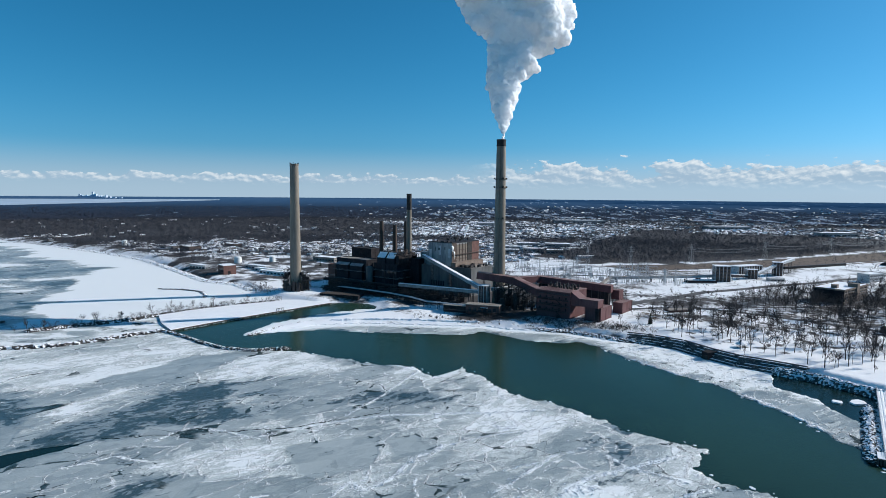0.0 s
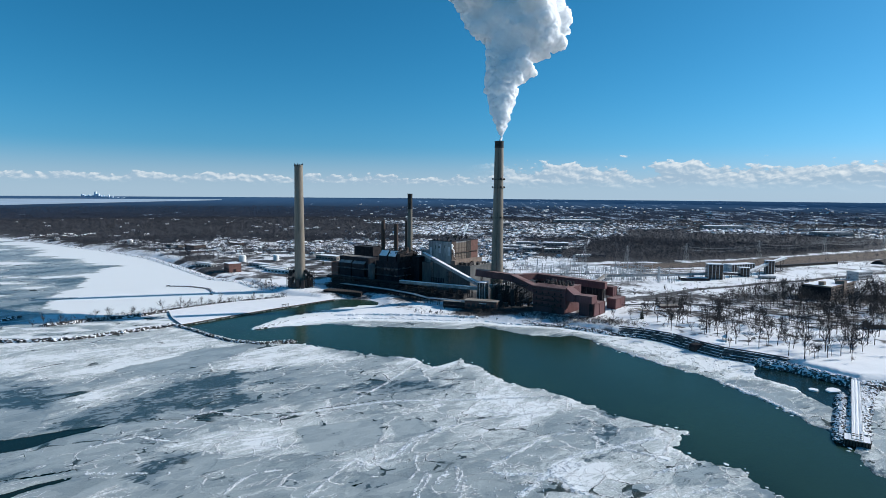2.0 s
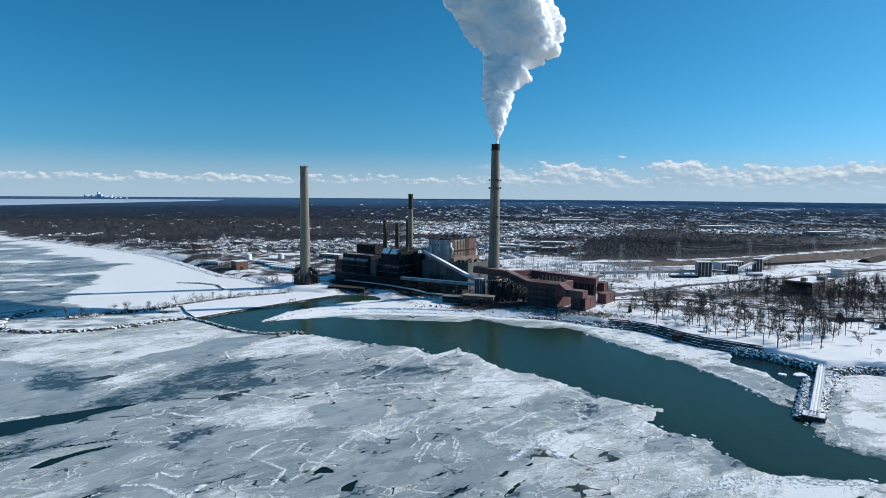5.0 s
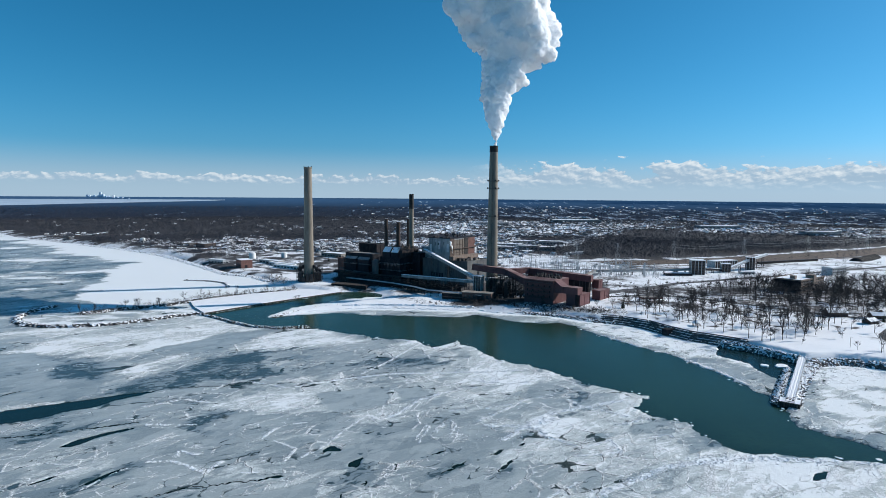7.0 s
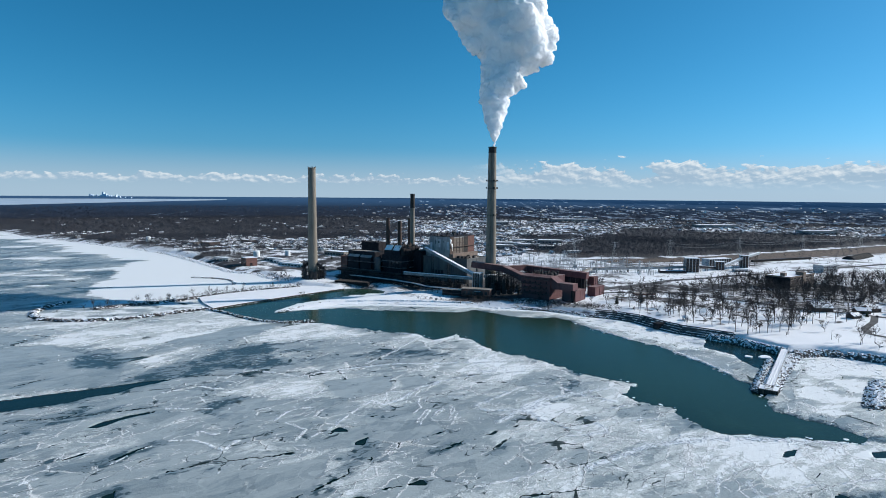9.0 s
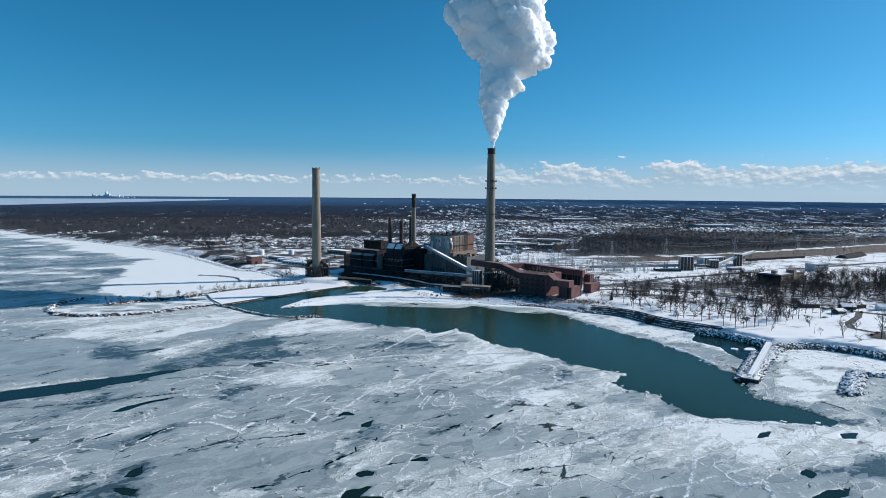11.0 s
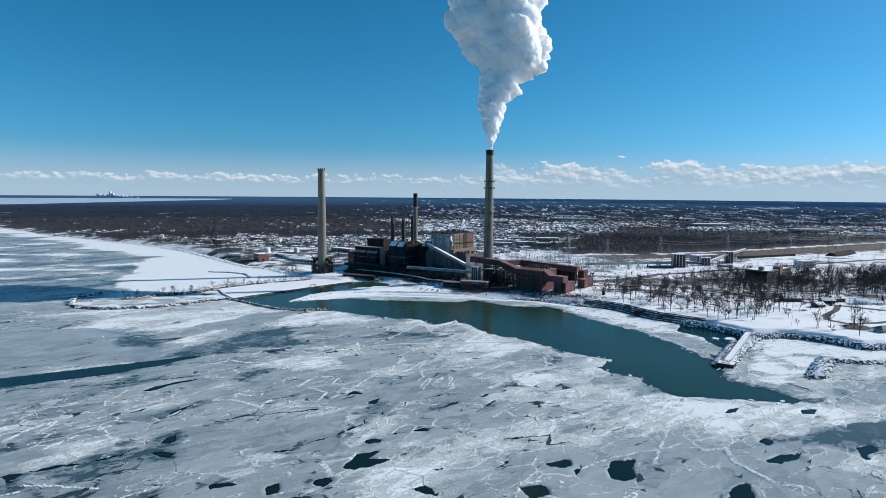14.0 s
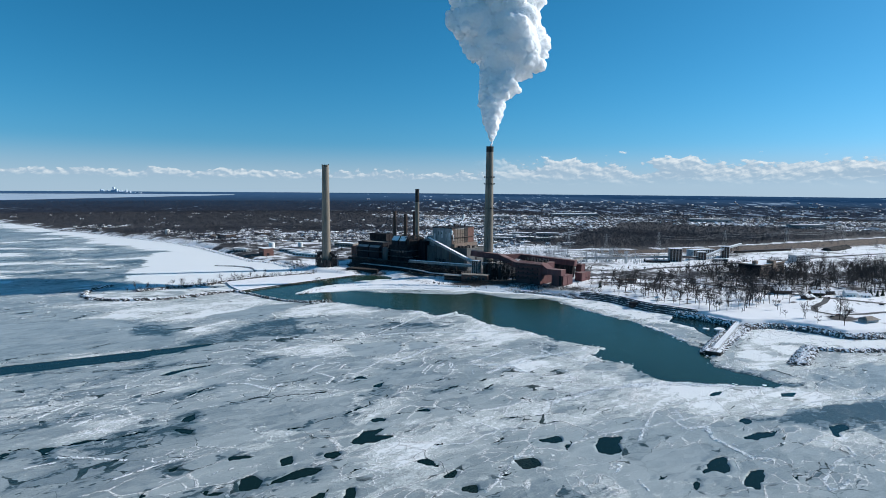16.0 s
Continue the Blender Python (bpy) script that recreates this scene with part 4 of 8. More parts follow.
for i in range(12):
    bm = bmesh.new()
    a = 2 * math.pi * i / 12
    box(bm, -0.35, 0.35, -0.25, 0.25, 150.4, 153.2 + 0.9 * (i % 3 == 0), Matrix.Translation((math.cos(a) * 5.0, math.sin(a) * 5.0, 0)) @ Matrix.Rotation(a, 4, "Z"))
    part("rim_post", bm, SOOT, west)
part("rim", lathe(bmesh.new(), [(5.05, 150.2), (5.3, 150.2), (5.3, 152.4), (4.4, 152.4)], 40), CONCRETE, west)
east = chimney(83.6, 631.1, 4, 180, 7.2, 4.75, "tall working tan concrete chimney with a soot black top", 7.2, CONCRETE)
for z in (134.0, 125.0, 92.0):
    ring_deck(east, z, 7.2 + (4.75 - 7.2) * (z / 176) ** 0.85)
bm = bmesh.new()
for k in range(60):
    z = 20 + k * 2.5
    r = 7.2 + (4.75 - 7.2) * (z / 176) ** 0.85 + 0.1
    r2 = 7.2 + (4.75 - 7.2) * ((z + 2.5) / 176) ** 0.85 + 0.1
    a = radians(-105)
    for o in (-0.35, 0.35):
        beam(bm, (r * math.cos(a) + o, r * math.sin(a), z), (r2 * math.cos(a) + o, r2 * math.sin(a), z + 2.5), 0.12)
    beam(bm, (r * math.cos(a) - 0.35, r * math.sin(a), z), (r * math.cos(a) + 0.35, r * math.sin(a), z), 0.1)
part("ladder", bm, STEEL, east)
for x, y, z, top, r, m in ((-52, 760, 30, 87, 2.9, BROWN), (-35, 760, 30, 87.2, 3.1, BROWN), (-21.5, 775, 30, 86.5, 2.4, BROWN), (-16.3, 742, 30, 122.3, 3.4, CONCRETE)):
    c = chimney(x, y, z, top, r, r * 0.88, "dark steel boiler chimney on the roof" if m is BROWN else "slim tan roof chimney with a dark top", 0 if m is BROWN else 20, m)


# ---- plant buildings ----
def block(name, label, category, x, y, L, W, z0, z1, turn, wall, roof, bays=8, bands=0, parapet=0.8, group=""):
    """A plain hall seen by its front corner: walls with piers between bays, string courses, roof slab and parapet."""
    e = thing(name, label, category, x, y, 0, turn, group)
    part("wall", box(bmesh.new(), -L, 0, 0, W, z0, z1 - 0.3), wall, e)
    n2 = max(2, int(bays * W / L))
    for i in range(bays + 1):
        u = -L + L * i / bays
        part("pilaster", box(bmesh.new(), u - 0.3, u + 0.3, -0.35, 0.0, z0, z1 - 0.6), wall, e)
    for i in range(n2 + 1):
        v = W * i / n2
        part("pilaster", box(bmesh.new(), 0.0, 0.35, v - 0.3, v + 0.3, z0, z1 - 0.6), wall, e)
    if bands:
        for k in range(bands):
            z = z0 + (z1 - z0) * (k + 0.6) / (bands + 0.2)
            for i in range(bays):
                u = -L + L * (i + 0.5) / bays
                w = L / bays * 0.33
                part("window", box(bmesh.new(), u - w, u + w, -0.08, 0.05, z - 1.1, z + 1.1), GLASS, e)
            for i in range(n2):
                v = W * (i + 0.5) / n2
                w = W / n2 * 0.33
                part("window", box(bmesh.new(), -0.05, 0.08, v - w, v + w, z - 1.1, z + 1.1), GLASS, e)
    part("roof", box(bmesh.new(), -L - 0.2, 0.4, -0.4, W + 0.2, z1 - 0.3, z1), roof, e)
    if parapet:
        bm = bmesh.new()
        for a in ((-L - 0.3, 0.5, -0.5, -0.1), (-L - 0.3, 0.5, W, W + 0.4), (-L - 0.3, -L + 0.1, -0.1, W), (0.1, 0.5, -0.1, W)):
            box(bm, *a, z1 - 0.9, z1 + parapet)
        part("parapet", bm, wall, e)
    return e


TURN = -38
G0 = 3.5
hall = block("turbine_hall", "long dark turbine hall with a flat tan roof", "industrial hall", -69.2, 735, 51.7, 21.5, G0, 38.7, TURN, DARK, TAN, 7, 2)
for a, b in ((-49, -28), (-25, -4)):
    bm = bmesh.new()
    v = [bm.verts.new(p) for p in ((a, -0.5, 34.5), (b, -0.5, 34.5), (b, -4.2, 31.6), (a, -4.2, 31.6), (a, -0.5, 33.9), (b, -0.5, 33.9), (b, -4.2, 31.2), (a, -4.2, 31.2))]
    for fc in ((0, 1, 2, 3), (4, 7, 6, 5), (0, 3, 7, 4), (1, 5, 6, 2), (3, 2, 6, 7), (0, 4, 5, 1)):
        bm.faces.new([v[i] for i in fc])
    part("canopy", bm, GREYCLAD, hall, "pale lean-to roof over the loading bays")
    part("canopy_wall", box(bmesh.new(), a, b, -4.0, -0.4, G0, 31.2), DARK, hall)
annex = block("annex", "dark brick annex behind the turbine hall", "industrial hall", -68, 790, 35, 16.8, G0, 48, TURN, DARKER, SOOT, 5, 1)
block("annex", "low brown brick switch house", "industrial hall", -112, 762, 12, 14, G0, 30, TURN, REDBRICK, TAN, 3, 1)
boiler = block("boiler_house", "sooty dark boiler house with stepped roofs", "industrial hall", -30.4, 705, 35.7, 38, G0, 36.5, TURN, DARK, SOOT, 6, 2)
part("upper_wall", box(bmesh.new(), -34, -2, 5, 36, 36.5, 43), DARK, boiler)
for a, b in ((-33, -19.5), (-18, -5)):
    bm = bmesh.new()
    prof = [(2.0, 36.5), (2.0, 44.0), (7.5, 50.5), (14, 50.5), (14, 36.5)]
    lo = [bm.verts.new((a, u, z)) for u, z in prof]
    hi = [bm.verts.new((b, u, z)) for u, z in prof]
    bm.faces.new(lo[::-1]), bm.faces.new(hi)
    for i in range(5):
        bm.faces.new((lo[i], lo[(i + 1) % 5], hi[(i + 1) % 5], hi[i]))
    part("penthouse", bm, DARK, boiler)
    bm = bmesh.new()
    v = [bm.verts.new(p) for p in ((a + 0.6, 1.7, 44.1), (b - 0.6, 1.7, 44.1), (b - 0.6, 7.2, 50.6), (a + 0.6, 7.2, 50.6), (a + 0.6, 1.9, 43.9), (b - 0.6, 1.9, 43.9), (b - 0.6, 7.4, 50.4), (a + 0.6, 7.4, 50.4))]
    for fc in ((0, 1, 2, 3), (4, 7, 6, 5), (0, 3, 7, 4), (1, 5, 6, 2), (3, 2, 6, 7), (0, 4, 5, 1)):
        bm.faces.new([v[i] for i in fc])
    part("sloped_roof", bm, SNOW, boiler, "snow covered sloping penthouse roof")
part("upper_wall", box(bmesh.new(), -3, 2, 2, 33, 36.5, 47.6), DARKER, boiler)
rng = random.Random(3)
bm = bmesh.new()
for k in range(26):
    u, v = rng.uniform(-33, 1), rng.uniform(10, 36)
    s = rng.uniform(0.8, 2.2)
    box(bm, u - s, u + s, v - s, v + s, 43, 43 + rng.uniform(1.5, 6))
tagged(part("roof_plant", bm, STEEL, boiler), kind="stuff")
bm = bmesh.new()
for k in range(14):
    u, v, z = rng.uniform(-34, 0), rng.uniform(4, 34), rng.uniform(44, 53)
    d = rng.uniform(8, 20)
    q = (u + d, v, z) if k % 2 else (u, v + d * 0.6, z)
    beam(bm, (u, v, z), q, 0.9, seg=8)
    beam(bm, (u, v, 42), (u, v, z), 0.5)
    beam(bm, (q[0], q[1], 42), q, 0.5)
tagged(part("roof_pipe", bm, STEEL, boiler), kind="stuff")
for k in range(6):
    u, v = -15 + k * 3.4, 16 + (k * 5) % 13
    part("roof_duct", beam(bmesh.new(), (u, v, 46), (u + 1, v + 7, 52 - k % 3 * 2.5), 1.8, 2.2), (BROWN, STEEL, DARKER)[k % 3], boiler)
    part("duct_stack", box(bmesh.new(), u - 0.9, u + 0.9, v + 5.5, v + 7.8, 42.5, 54 - k % 3 * 3), (STEEL, BROWN)[k % 2], boiler)
for v in (13, 22, 31):
    bm = bmesh.new()
    box(bm, -18, 2, v, v + 1.0, 49.6, 49.9)
    for i in range(11):
        box(bm, -18 + i * 2, -17.8 + i * 2, v, v + 0.15, 43, 51)
    box(bm, -18, 2, v, v + 0.12, 50.9, 51.05)
    part("roof_walkway", bm, STEEL, boiler)
for k, (u, v, r, z1) in enumerate(((-38.5, -6, 4.2, 33.0),)):
    part("silo", lathe(bmesh.new(), [(r, G0), (r, z1 - 1), (r * 0.75, z1), (0.4, z1 + 0.8)], 24, u, v), STATIONWALL, boiler)

block("bunker_bay", "dark coal bunker bay between the halls", "industrial hall", -4, 716, 13.6, 25, G0, 43, TURN, DARK, SOOT, 4, 2, 0.5)
station = block("generating_hall", "tall grey generating hall with a sunlit brown face", "industrial hall", 56.8, 672, 71.9, 47, G0, 36.4, TURN, STATIONWALL, TAN, 3, 0)
CL, CW = 34.8, 58.0
cx, cy = -28.0, 0.6
part("tower_wall", box(bmesh.new(), cx - CL, cx, cy, cy + CW, 36.4, 64.5), GREYCLAD, station, "pale grey upper boiler tower wall")
part("tower_face", box(bmesh.new(), cx + 0.0, cx + 0.5, cy, cy + 9, 36.4, 64.5), BROWN, station)
for k in range(5):
    v = cy + 9 + k * 6.6
    part("face_panel", box(bmesh.new(), cx + 0.0, cx + 0.28, v, v + 6.2, 41, 62.5), PANEL, station, "weathered tan cladding panel")
part("tower_face", box(bmesh.new(), cx, cx + 0.6, cy + 42, cy + CW, 36.4, 64.8), REDBRICK, station)
part("ledge", box(bmesh.new(), cx + 0.3, cx + 2.2, cy, cy + CW, 50.5, 51.3), BROWN, station)
part("ledge", box(bmesh.new(), cx + 0.3, cx + 7.0, cy - 2, cy + CW, 36.4, 42), BRICK, station)
for k in range(5):
    v = cy + 9 + k * 6.6
    part("rib", box(bmesh.new(), cx + 0.2, cx + 0.6, v - 0.35, v + 0.35, 41, 63.5), BROWN, station)
for z in (45.5, 56.0):
    part("girt", box(bmesh.new(), cx + 0.2, cx + 0.5, cy + 9, cy + 42, z - 0.3, z + 0.3), BROWN, station)
for k in range(7):
    part("stain_panel", box(bmesh.new(), cx - 33 + k * 4.6, cx - 29.6 + k * 4.6, cy - 0.12, cy + 0.05, 44 + (k * 5) % 9, 56 + (k * 7) % 8), (GALVANISED, GREYCLAD, CONCRETE_GREY)[k % 3], station, "patched pale wall sheet")
for u, w, h in ((-29, 1.6, 1.2), (-24, 0.8, 2.2), (-17, 2.4, 1.0), (-9, 0.9, 1.8), (-4, 1.5, 0.9)):
    part("roof_vent", box(bmesh.new(), cx + u - w, cx + u + w, cy + 4, cy + 7.4, 65.2, 65.2 + h), STEEL, station)
part("tower_roof", box(bmesh.new(), cx - CL - 0.3, cx + 0.8, cy - 0.3, cy + CW + 0.3, 64.5, 65.2), DARK, station)
for k in range(9):
    u, v, s = rng.uniform(cx - CL + 3, cx - 3), rng.uniform(cy + 3, cy + CW - 3), rng.uniform(0.8, 2.0)
    part("roof_fan", lathe(bmesh.new(), [(s, 65.2), (s, 67), (s * 1.3, 67.6), (s * 0.4, 68.6)], 12, u, v), STEEL, station)
part("side_wall", box(bmesh.new(), -80, -62, 8, 30, G0, 51.0), GREYCLAD, station)
for k in range(3):
    part("vent_box", box(bmesh.new(), -20 + k * 6, -16.5 + k * 6, 6, 12, 36.4, 39.5), STEEL, station)
for k in range(8):
    part("wall_opening", box(bmesh.new(), -58 + k * 2.6, -56.4 + k * 2.6, -0.2, 0.2, 8, 19), GLASS, station)
bm = bmesh.new()
for k in range(16):
    u, v, s = rng.uniform(-24, -2), rng.uniform(2, 44), rng.uniform(0.5, 1.6)
    box(bm, u - s, u + s, v - s, v + s, 36.4, 36.4 + rng.uniform(1, 3.5))
tagged(part("roof_plant", bm, STEEL, station), kind="stuff")
# dark recess in the sunlit face, stains and frames on the shaded wall
# Flat black slab on the face; the hollow's shade is in its colour.
part("recess", box(bmesh.new(), cx + 0.3, cx + 0.7, cy + 32.5, cy + 42.0, 42.0, 64.0), SOOT, station, "tall black panel painted for the shade of a recess")
for u, z, w, h in ((-52, 57, 0.8, 2.4), (-46.5, 57, 1.2, 1.4), (-38, 58, 0.8, 1.6)):
    part("louvre", box(bmesh.new(), u - w, u + w, cy - 0.25, cy + 0.1, z - h, z + h), STATIONWALL, station)
for k in range(4):
    part("cable_frame", box(bmesh.new(), -34 + k * 3.2, -33.6 + k * 3.2, -0.5, -0.1, 17 + k, 27), STEEL, station)
for z in (17, 22, 27):
    part("cable_frame", box(bmesh.new(), -34, -24, -0.6, -0.1, z - 0.2, z + 0.2), STEEL, station)


# ---- conveyors and trestles ----
def gallery(name, label, p, q, w, h, wall, roof, legs=0, group="", foot=None):
    """A covered conveyor bridge from p to q with a roof of its own, on lattice legs."""
    e = thing(name, label, "conveyor", group=group)
    p, q = Vector(p), Vector(q)
    part("housing", beam(bmesh.new(), p, q, w, h), wall, e)
    d = (q - p).normalized()
    up = d.cross(Vector((0, 0, 1))).cross(d).normalized()
    part("roof", beam(bmesh.new(), p + up * (h / 2 + 0.16), q + up * (h / 2 + 0.16), w + 0.5, 0.3), roof, e)
    n = max(2, int((q - p).length / 6))
    for i in range(n + 1):
        c = p.lerp(q, i / n)
        part("rib", beam(bmesh.new(), c - d * 0.15, c + d * 0.15, w + 0.3, h + 0.1), wall, e)
    side = d.cross(Vector((0, 0, 1))).normalized()
    for i in range(legs):
        c = p.lerp(q, (i + 0.5) / legs)
        g = ground_z(c.x, c.y) - 0.3
        zt = c.z - h / 2
        bm = bmesh.new()
        a, b = c + side * w * 0.45, c - side * w * 0.45
        for k in (a, b):
            beam(bm, (k.x, k.y, g), (k.x, k.y, zt), 0.45)
        m = max(1, int((zt - g) / 4.5))
        for j in range(m):
            z0, z1 = g + (zt - g) * j / m, g + (zt - g) * (j + 1) / m
            beam(bm, (a.x, a.y, z0), (b.x, b.y, z1), 0.25)
            beam(bm, (b.x, b.y, z0), (a.x, a.y, z1), 0.25)
            beam(bm, (a.x, a.y, z1), (b.x, b.y, z1), 0.3)
        part("leg", bm, STEEL, e)
    return e


gallery("conveyor", "inclined coal conveyor with a snow white roof", (62, 618, 23.5), (2, 697, 49), 4.0, 3.4, GREYCLAD, SNOW, 3)
gallery("conveyor", "low horizontal coal conveyor with a snow white roof", (62, 617, 19), (-26, 668, 19), 4.0, 3.2, GREYCLAD, SNOW, 6)
gallery("conveyor", "short conveyor bridge behind the transfer tower", (75, 616, 22), (104, 640, 21), 4.0, 3.0, GREYCLAD, SNOW, 2)


def transfer_tower(x, y, w, d, z0, z1, turn, label, n=3):
    """A slim coal transfer tower: dark cladding with pale piers and rows of window slots."""
    e = thing("transfer_tower", label, "tower", x, y, 0, turn)
    part("wall", box(bmesh.new(), 0, w, 0, d, z0, z1), BROWN, e)
    hw = 0.11 + 0.011 * w
    for i in range(n + 1):
        u = w * i / n
        part("pier", box(bmesh.new(), u - hw, u + hw, -0.3, 0, z0, z1), GALVANISED, e)
        v = d * i / n
        part("pier", box(bmesh.new(), w, w + 0.3, v - hw, v + hw, z0, z1), GALVANISED, e)
        part("pier", box(bmesh.new(), -0.3, 0, v - hw, v + hw, z0, z1), GALVANISED, e)
    fl = max(3, int((z1 - z0) / 4))
    for k in range(fl):
        z = z0 + (z1 - z0) * (k + 0.5) / fl
        for i in range(n):
            u = w * (i + 0.5) / n
            part("window", box(bmesh.new(), u - w / n * 0.22, u + w / n * 0.22, -0.12, 0, z - 0.9, z + 0.9), GLASS, e)
            v = d * (i + 0.5) / n
            part("window", box(bmesh.new(), -0.12, 0, v - d / n * 0.22, v + d / n * 0.22, z - 0.9, z + 0.9), GLASS, e)
    part("roof", box(bmesh.new(), -0.6, w + 0.6, -0.6, d + 0.6, z1, z1 + 0.6), SNOW, e, "snow covered flat tower roof")
    return e


transfer_tower(59.8, 612.7, 9.0, 8.5, 4, 26.5, -32, "dark transfer tower with pale piers by the shore")


def pipe_run(name, label, pts, z, w, h, material, step, roof=None):
    """A trestle along the shore: deck beams and pipes on bents."""
    e = thing(name, label, "trestle")
    pts = [Vector((x, y, z)) for x, y in pts]
    for p, q in zip(pts, pts[1:]):
        part("deck", beam(bmesh.new(), p, q, w, h), material, e)
        d = (q - p).normalized()
        s = Vector((-d.y, d.x, 0))
        for o, r in ((-0.35, 0.9), (0.0, 1.2), (0.3, 0.7)):
            part("pipe", beam(bmesh.new(), p + s * o * w + Vector((0, 0, h / 2 + r / 2 + 0.1)), q + s * o * w + Vector((0, 0, h / 2 + r / 2 + 0.1)), r, seg=10), roof or PALE_STEEL, e)
        n = max(1, int((q - p).length / step))
        for i in range(n):
            c = p.lerp(q, (i + 0.5) / n)
            g = ground_z(c.x, c.y) - 0.3
            bm = bmesh.new()
            for o in (-0.45, 0.45):
                k = c + s * o * w
                beam(bm, (k.x, k.y, g), (k.x, k.y, z), 0.4)
            beam(bm, (c + s * -0.45 * w).xy.to_3d() + Vector((0, 0, g)), (c + s * 0.45 * w).xy.to_3d() + Vector((0, 0, z)), 0.22)
            beam(bm, c - s * w * 0.7, c + s * w * 0.7, 0.5)
            part("bent", bm, STEEL, e)
    return e


pipe_run("pipe_trestle", "long dark pipe trestle with snow along its pipes", [(-101, 713), (-66, 688), (-36, 664), (-10, 636), (6, 611), (29, 599), (66, 575)], 9.0, 5.0, 1.0, DARK, 7, GALVANISED)
pipe_run("pipe_trestle", "high dark conveyor trestle beside the idle chimney", [(-124, 757), (-104, 738), (-69, 716), (-30, 690)], 13.0, 6.0, 2.2, DARKER, 10, STEEL)

shed = thing("pump_shed", "low brick shore shed with a flat tan roof", "shed", 76, 571, 0, -20)
part("wall", box(bmesh.new(), -34, 0, 0, 12, 3, 12.0), REDBRICK, shed)
part("wing", box(bmesh.new(), -58, -34, 2, 10, 3, 9.5), DARKER, shed)
part("roof", box(bmesh.new(), -34.6, 0.6, -0.6, 12.6, 12.0, 12.6), TAN, shed)
part("wing_roof", box(bmesh.new(), -58.5, -34.5, 1.5, 10.5, 9.5, 10.0), TAN, shed)
for k in range(6):
    part("window", box(bmesh.new(), -31 + k * 5, -28 + k * 5, -0.1, 0.1, 6, 9.5), GLASS, shed)
part("walkway", box(bmesh.new(), -56, 8, -4, -2.4, 6.2, 6.6), STEEL, shed)
for k in range(14):
    part("post", box(bmesh.new(), -55 + k * 4.8, -54.7 + k * 4.8, -3.4, -3.1, 1.8, 7.8), STEEL, shed)

# ---- precipitator building, oxide red ----
RT = -42
red = thing("precipitator_house", "windowless oxide red precipitator house with ducts", "industrial hall", 139.7, 545, 0, RT)
part("wall", box(bmesh.new(), -36, 0, 0, 34, 3.5, 30.5), RED, red)
for i in range(13):
    part("rib", box(bmesh.new(), -36 + i * 3 - 0.12, -36 + i * 3 + 0.12, -0.22, 0, 3.5, 30.4), RED, red)
    part("rib", box(bmesh.new(), 0, 0.08, i * 2.8 - 0.12, i * 2.8 + 0.12, 3.5, 30.4), RED, red)
for z in (12.0, 17.5, 23.0):
    part("pipe", beam(bmesh.new(), (-34, -0.9, z), (-4 - z * 0.4, -0.9, z + 0.6), 0.5, seg=8), STEEL, red)
    for k in range(6):
        part("bracket", box(bmesh.new(), -32 + k * 5, -31.6 + k * 5, -0.9, 0, z - 0.5, z), STEEL, red)
part("door", box(bmesh.new(), -14, -11, -0.15, 0.05, 3.5, 7.5), SOOT, red)
for z in (11.0, 16.5, 22.0, 27.5):
    bm = bmesh.new()
    box(bm, -35.5, -1, -2.2, -0.3, z - 0.2, z)
    box(bm, -35.5, -1, -2.2, -2.1, z + 1.0, z + 1.12)
    for i in range(15):
        box(bm, -35.4 + i * 2.45, -35.25 + i * 2.45, -2.2, -2.1, z, z + 1.1)
    part("platform", bm, STEEL, red, "dark steel service platform with a rail")
for k in range(3):
    for i in range(5):
        part("hatch", box(bmesh.new(), -33 + i * 7, -31.6 + i * 7, -0.2, 0.1, 12.0 + k * 5.5, 14.0 + k * 5.5), DARKER, red)
for a, b in (((-6, -1.6, 3.5), (-14, -1.6, 11)), ((-14, -1.6, 11), (-6, -1.6, 16.5)), ((-6, -1.6, 16.5), (-14, -1.6, 22))):
    part("stair_flight", beam(bmesh.new(), a, b, 1.0, 0.35), STEEL, red)
for k in range(7):
    bm = bmesh.new()
    a = -35.5 + k * 5.1
    v = [bm.verts.new(p) for p in ((a, -0.8, 30.3), (a + 4.8, -0.8, 30.3), (a + 4.8, 7, 32.4), (a, 7, 32.4), (a, -0.8, 29.9), (a + 4.8, -0.8, 29.9), (a + 4.8, 7, 30.4), (a, 7, 30.4))]
    for fc in ((0, 1, 2, 3), (4, 7, 6, 5), (0, 3, 7, 4), (1, 5, 6, 2), (3, 2, 6, 7), (0, 4, 5, 1)):
        bm.faces.new([v[i] for i in fc])
    part("roof_panel", bm, RED_ROOF, red, "faded sloping red roof panel")
part("roof", box(bmesh.new(), -36, 0, 7, 34, 30.5, 30.9), RED_ROOF, red)
bm = bmesh.new()
for k in range(60):
    u, v, s = rng.uniform(-34, -2), rng.uniform(9, 32), rng.uniform(0.3, 0.9)
    box(bm, u - s, u + s, v - s, v + s, 30.9, 30.9 + rng.uniform(1.2, 4.5))
    if k % 3 == 0:
        beam(bm, (u, v, 34), (u + rng.uniform(-8, 8), v, 34.5), 0.25)
tagged(part("transformer_rectifier", bm, STEEL, red, "crowded dark roof electrical gear"), kind="stuff")
# stepped duct towards the low box
bm = bmesh.new()
v = [bm.verts.new(p) for p in ((0, 2, 31), (0, 16, 31), (9, 16, 25), (9, 2, 25), (0, 2, 18), (0, 16, 18), (9, 16, 18), (9, 2, 18))]
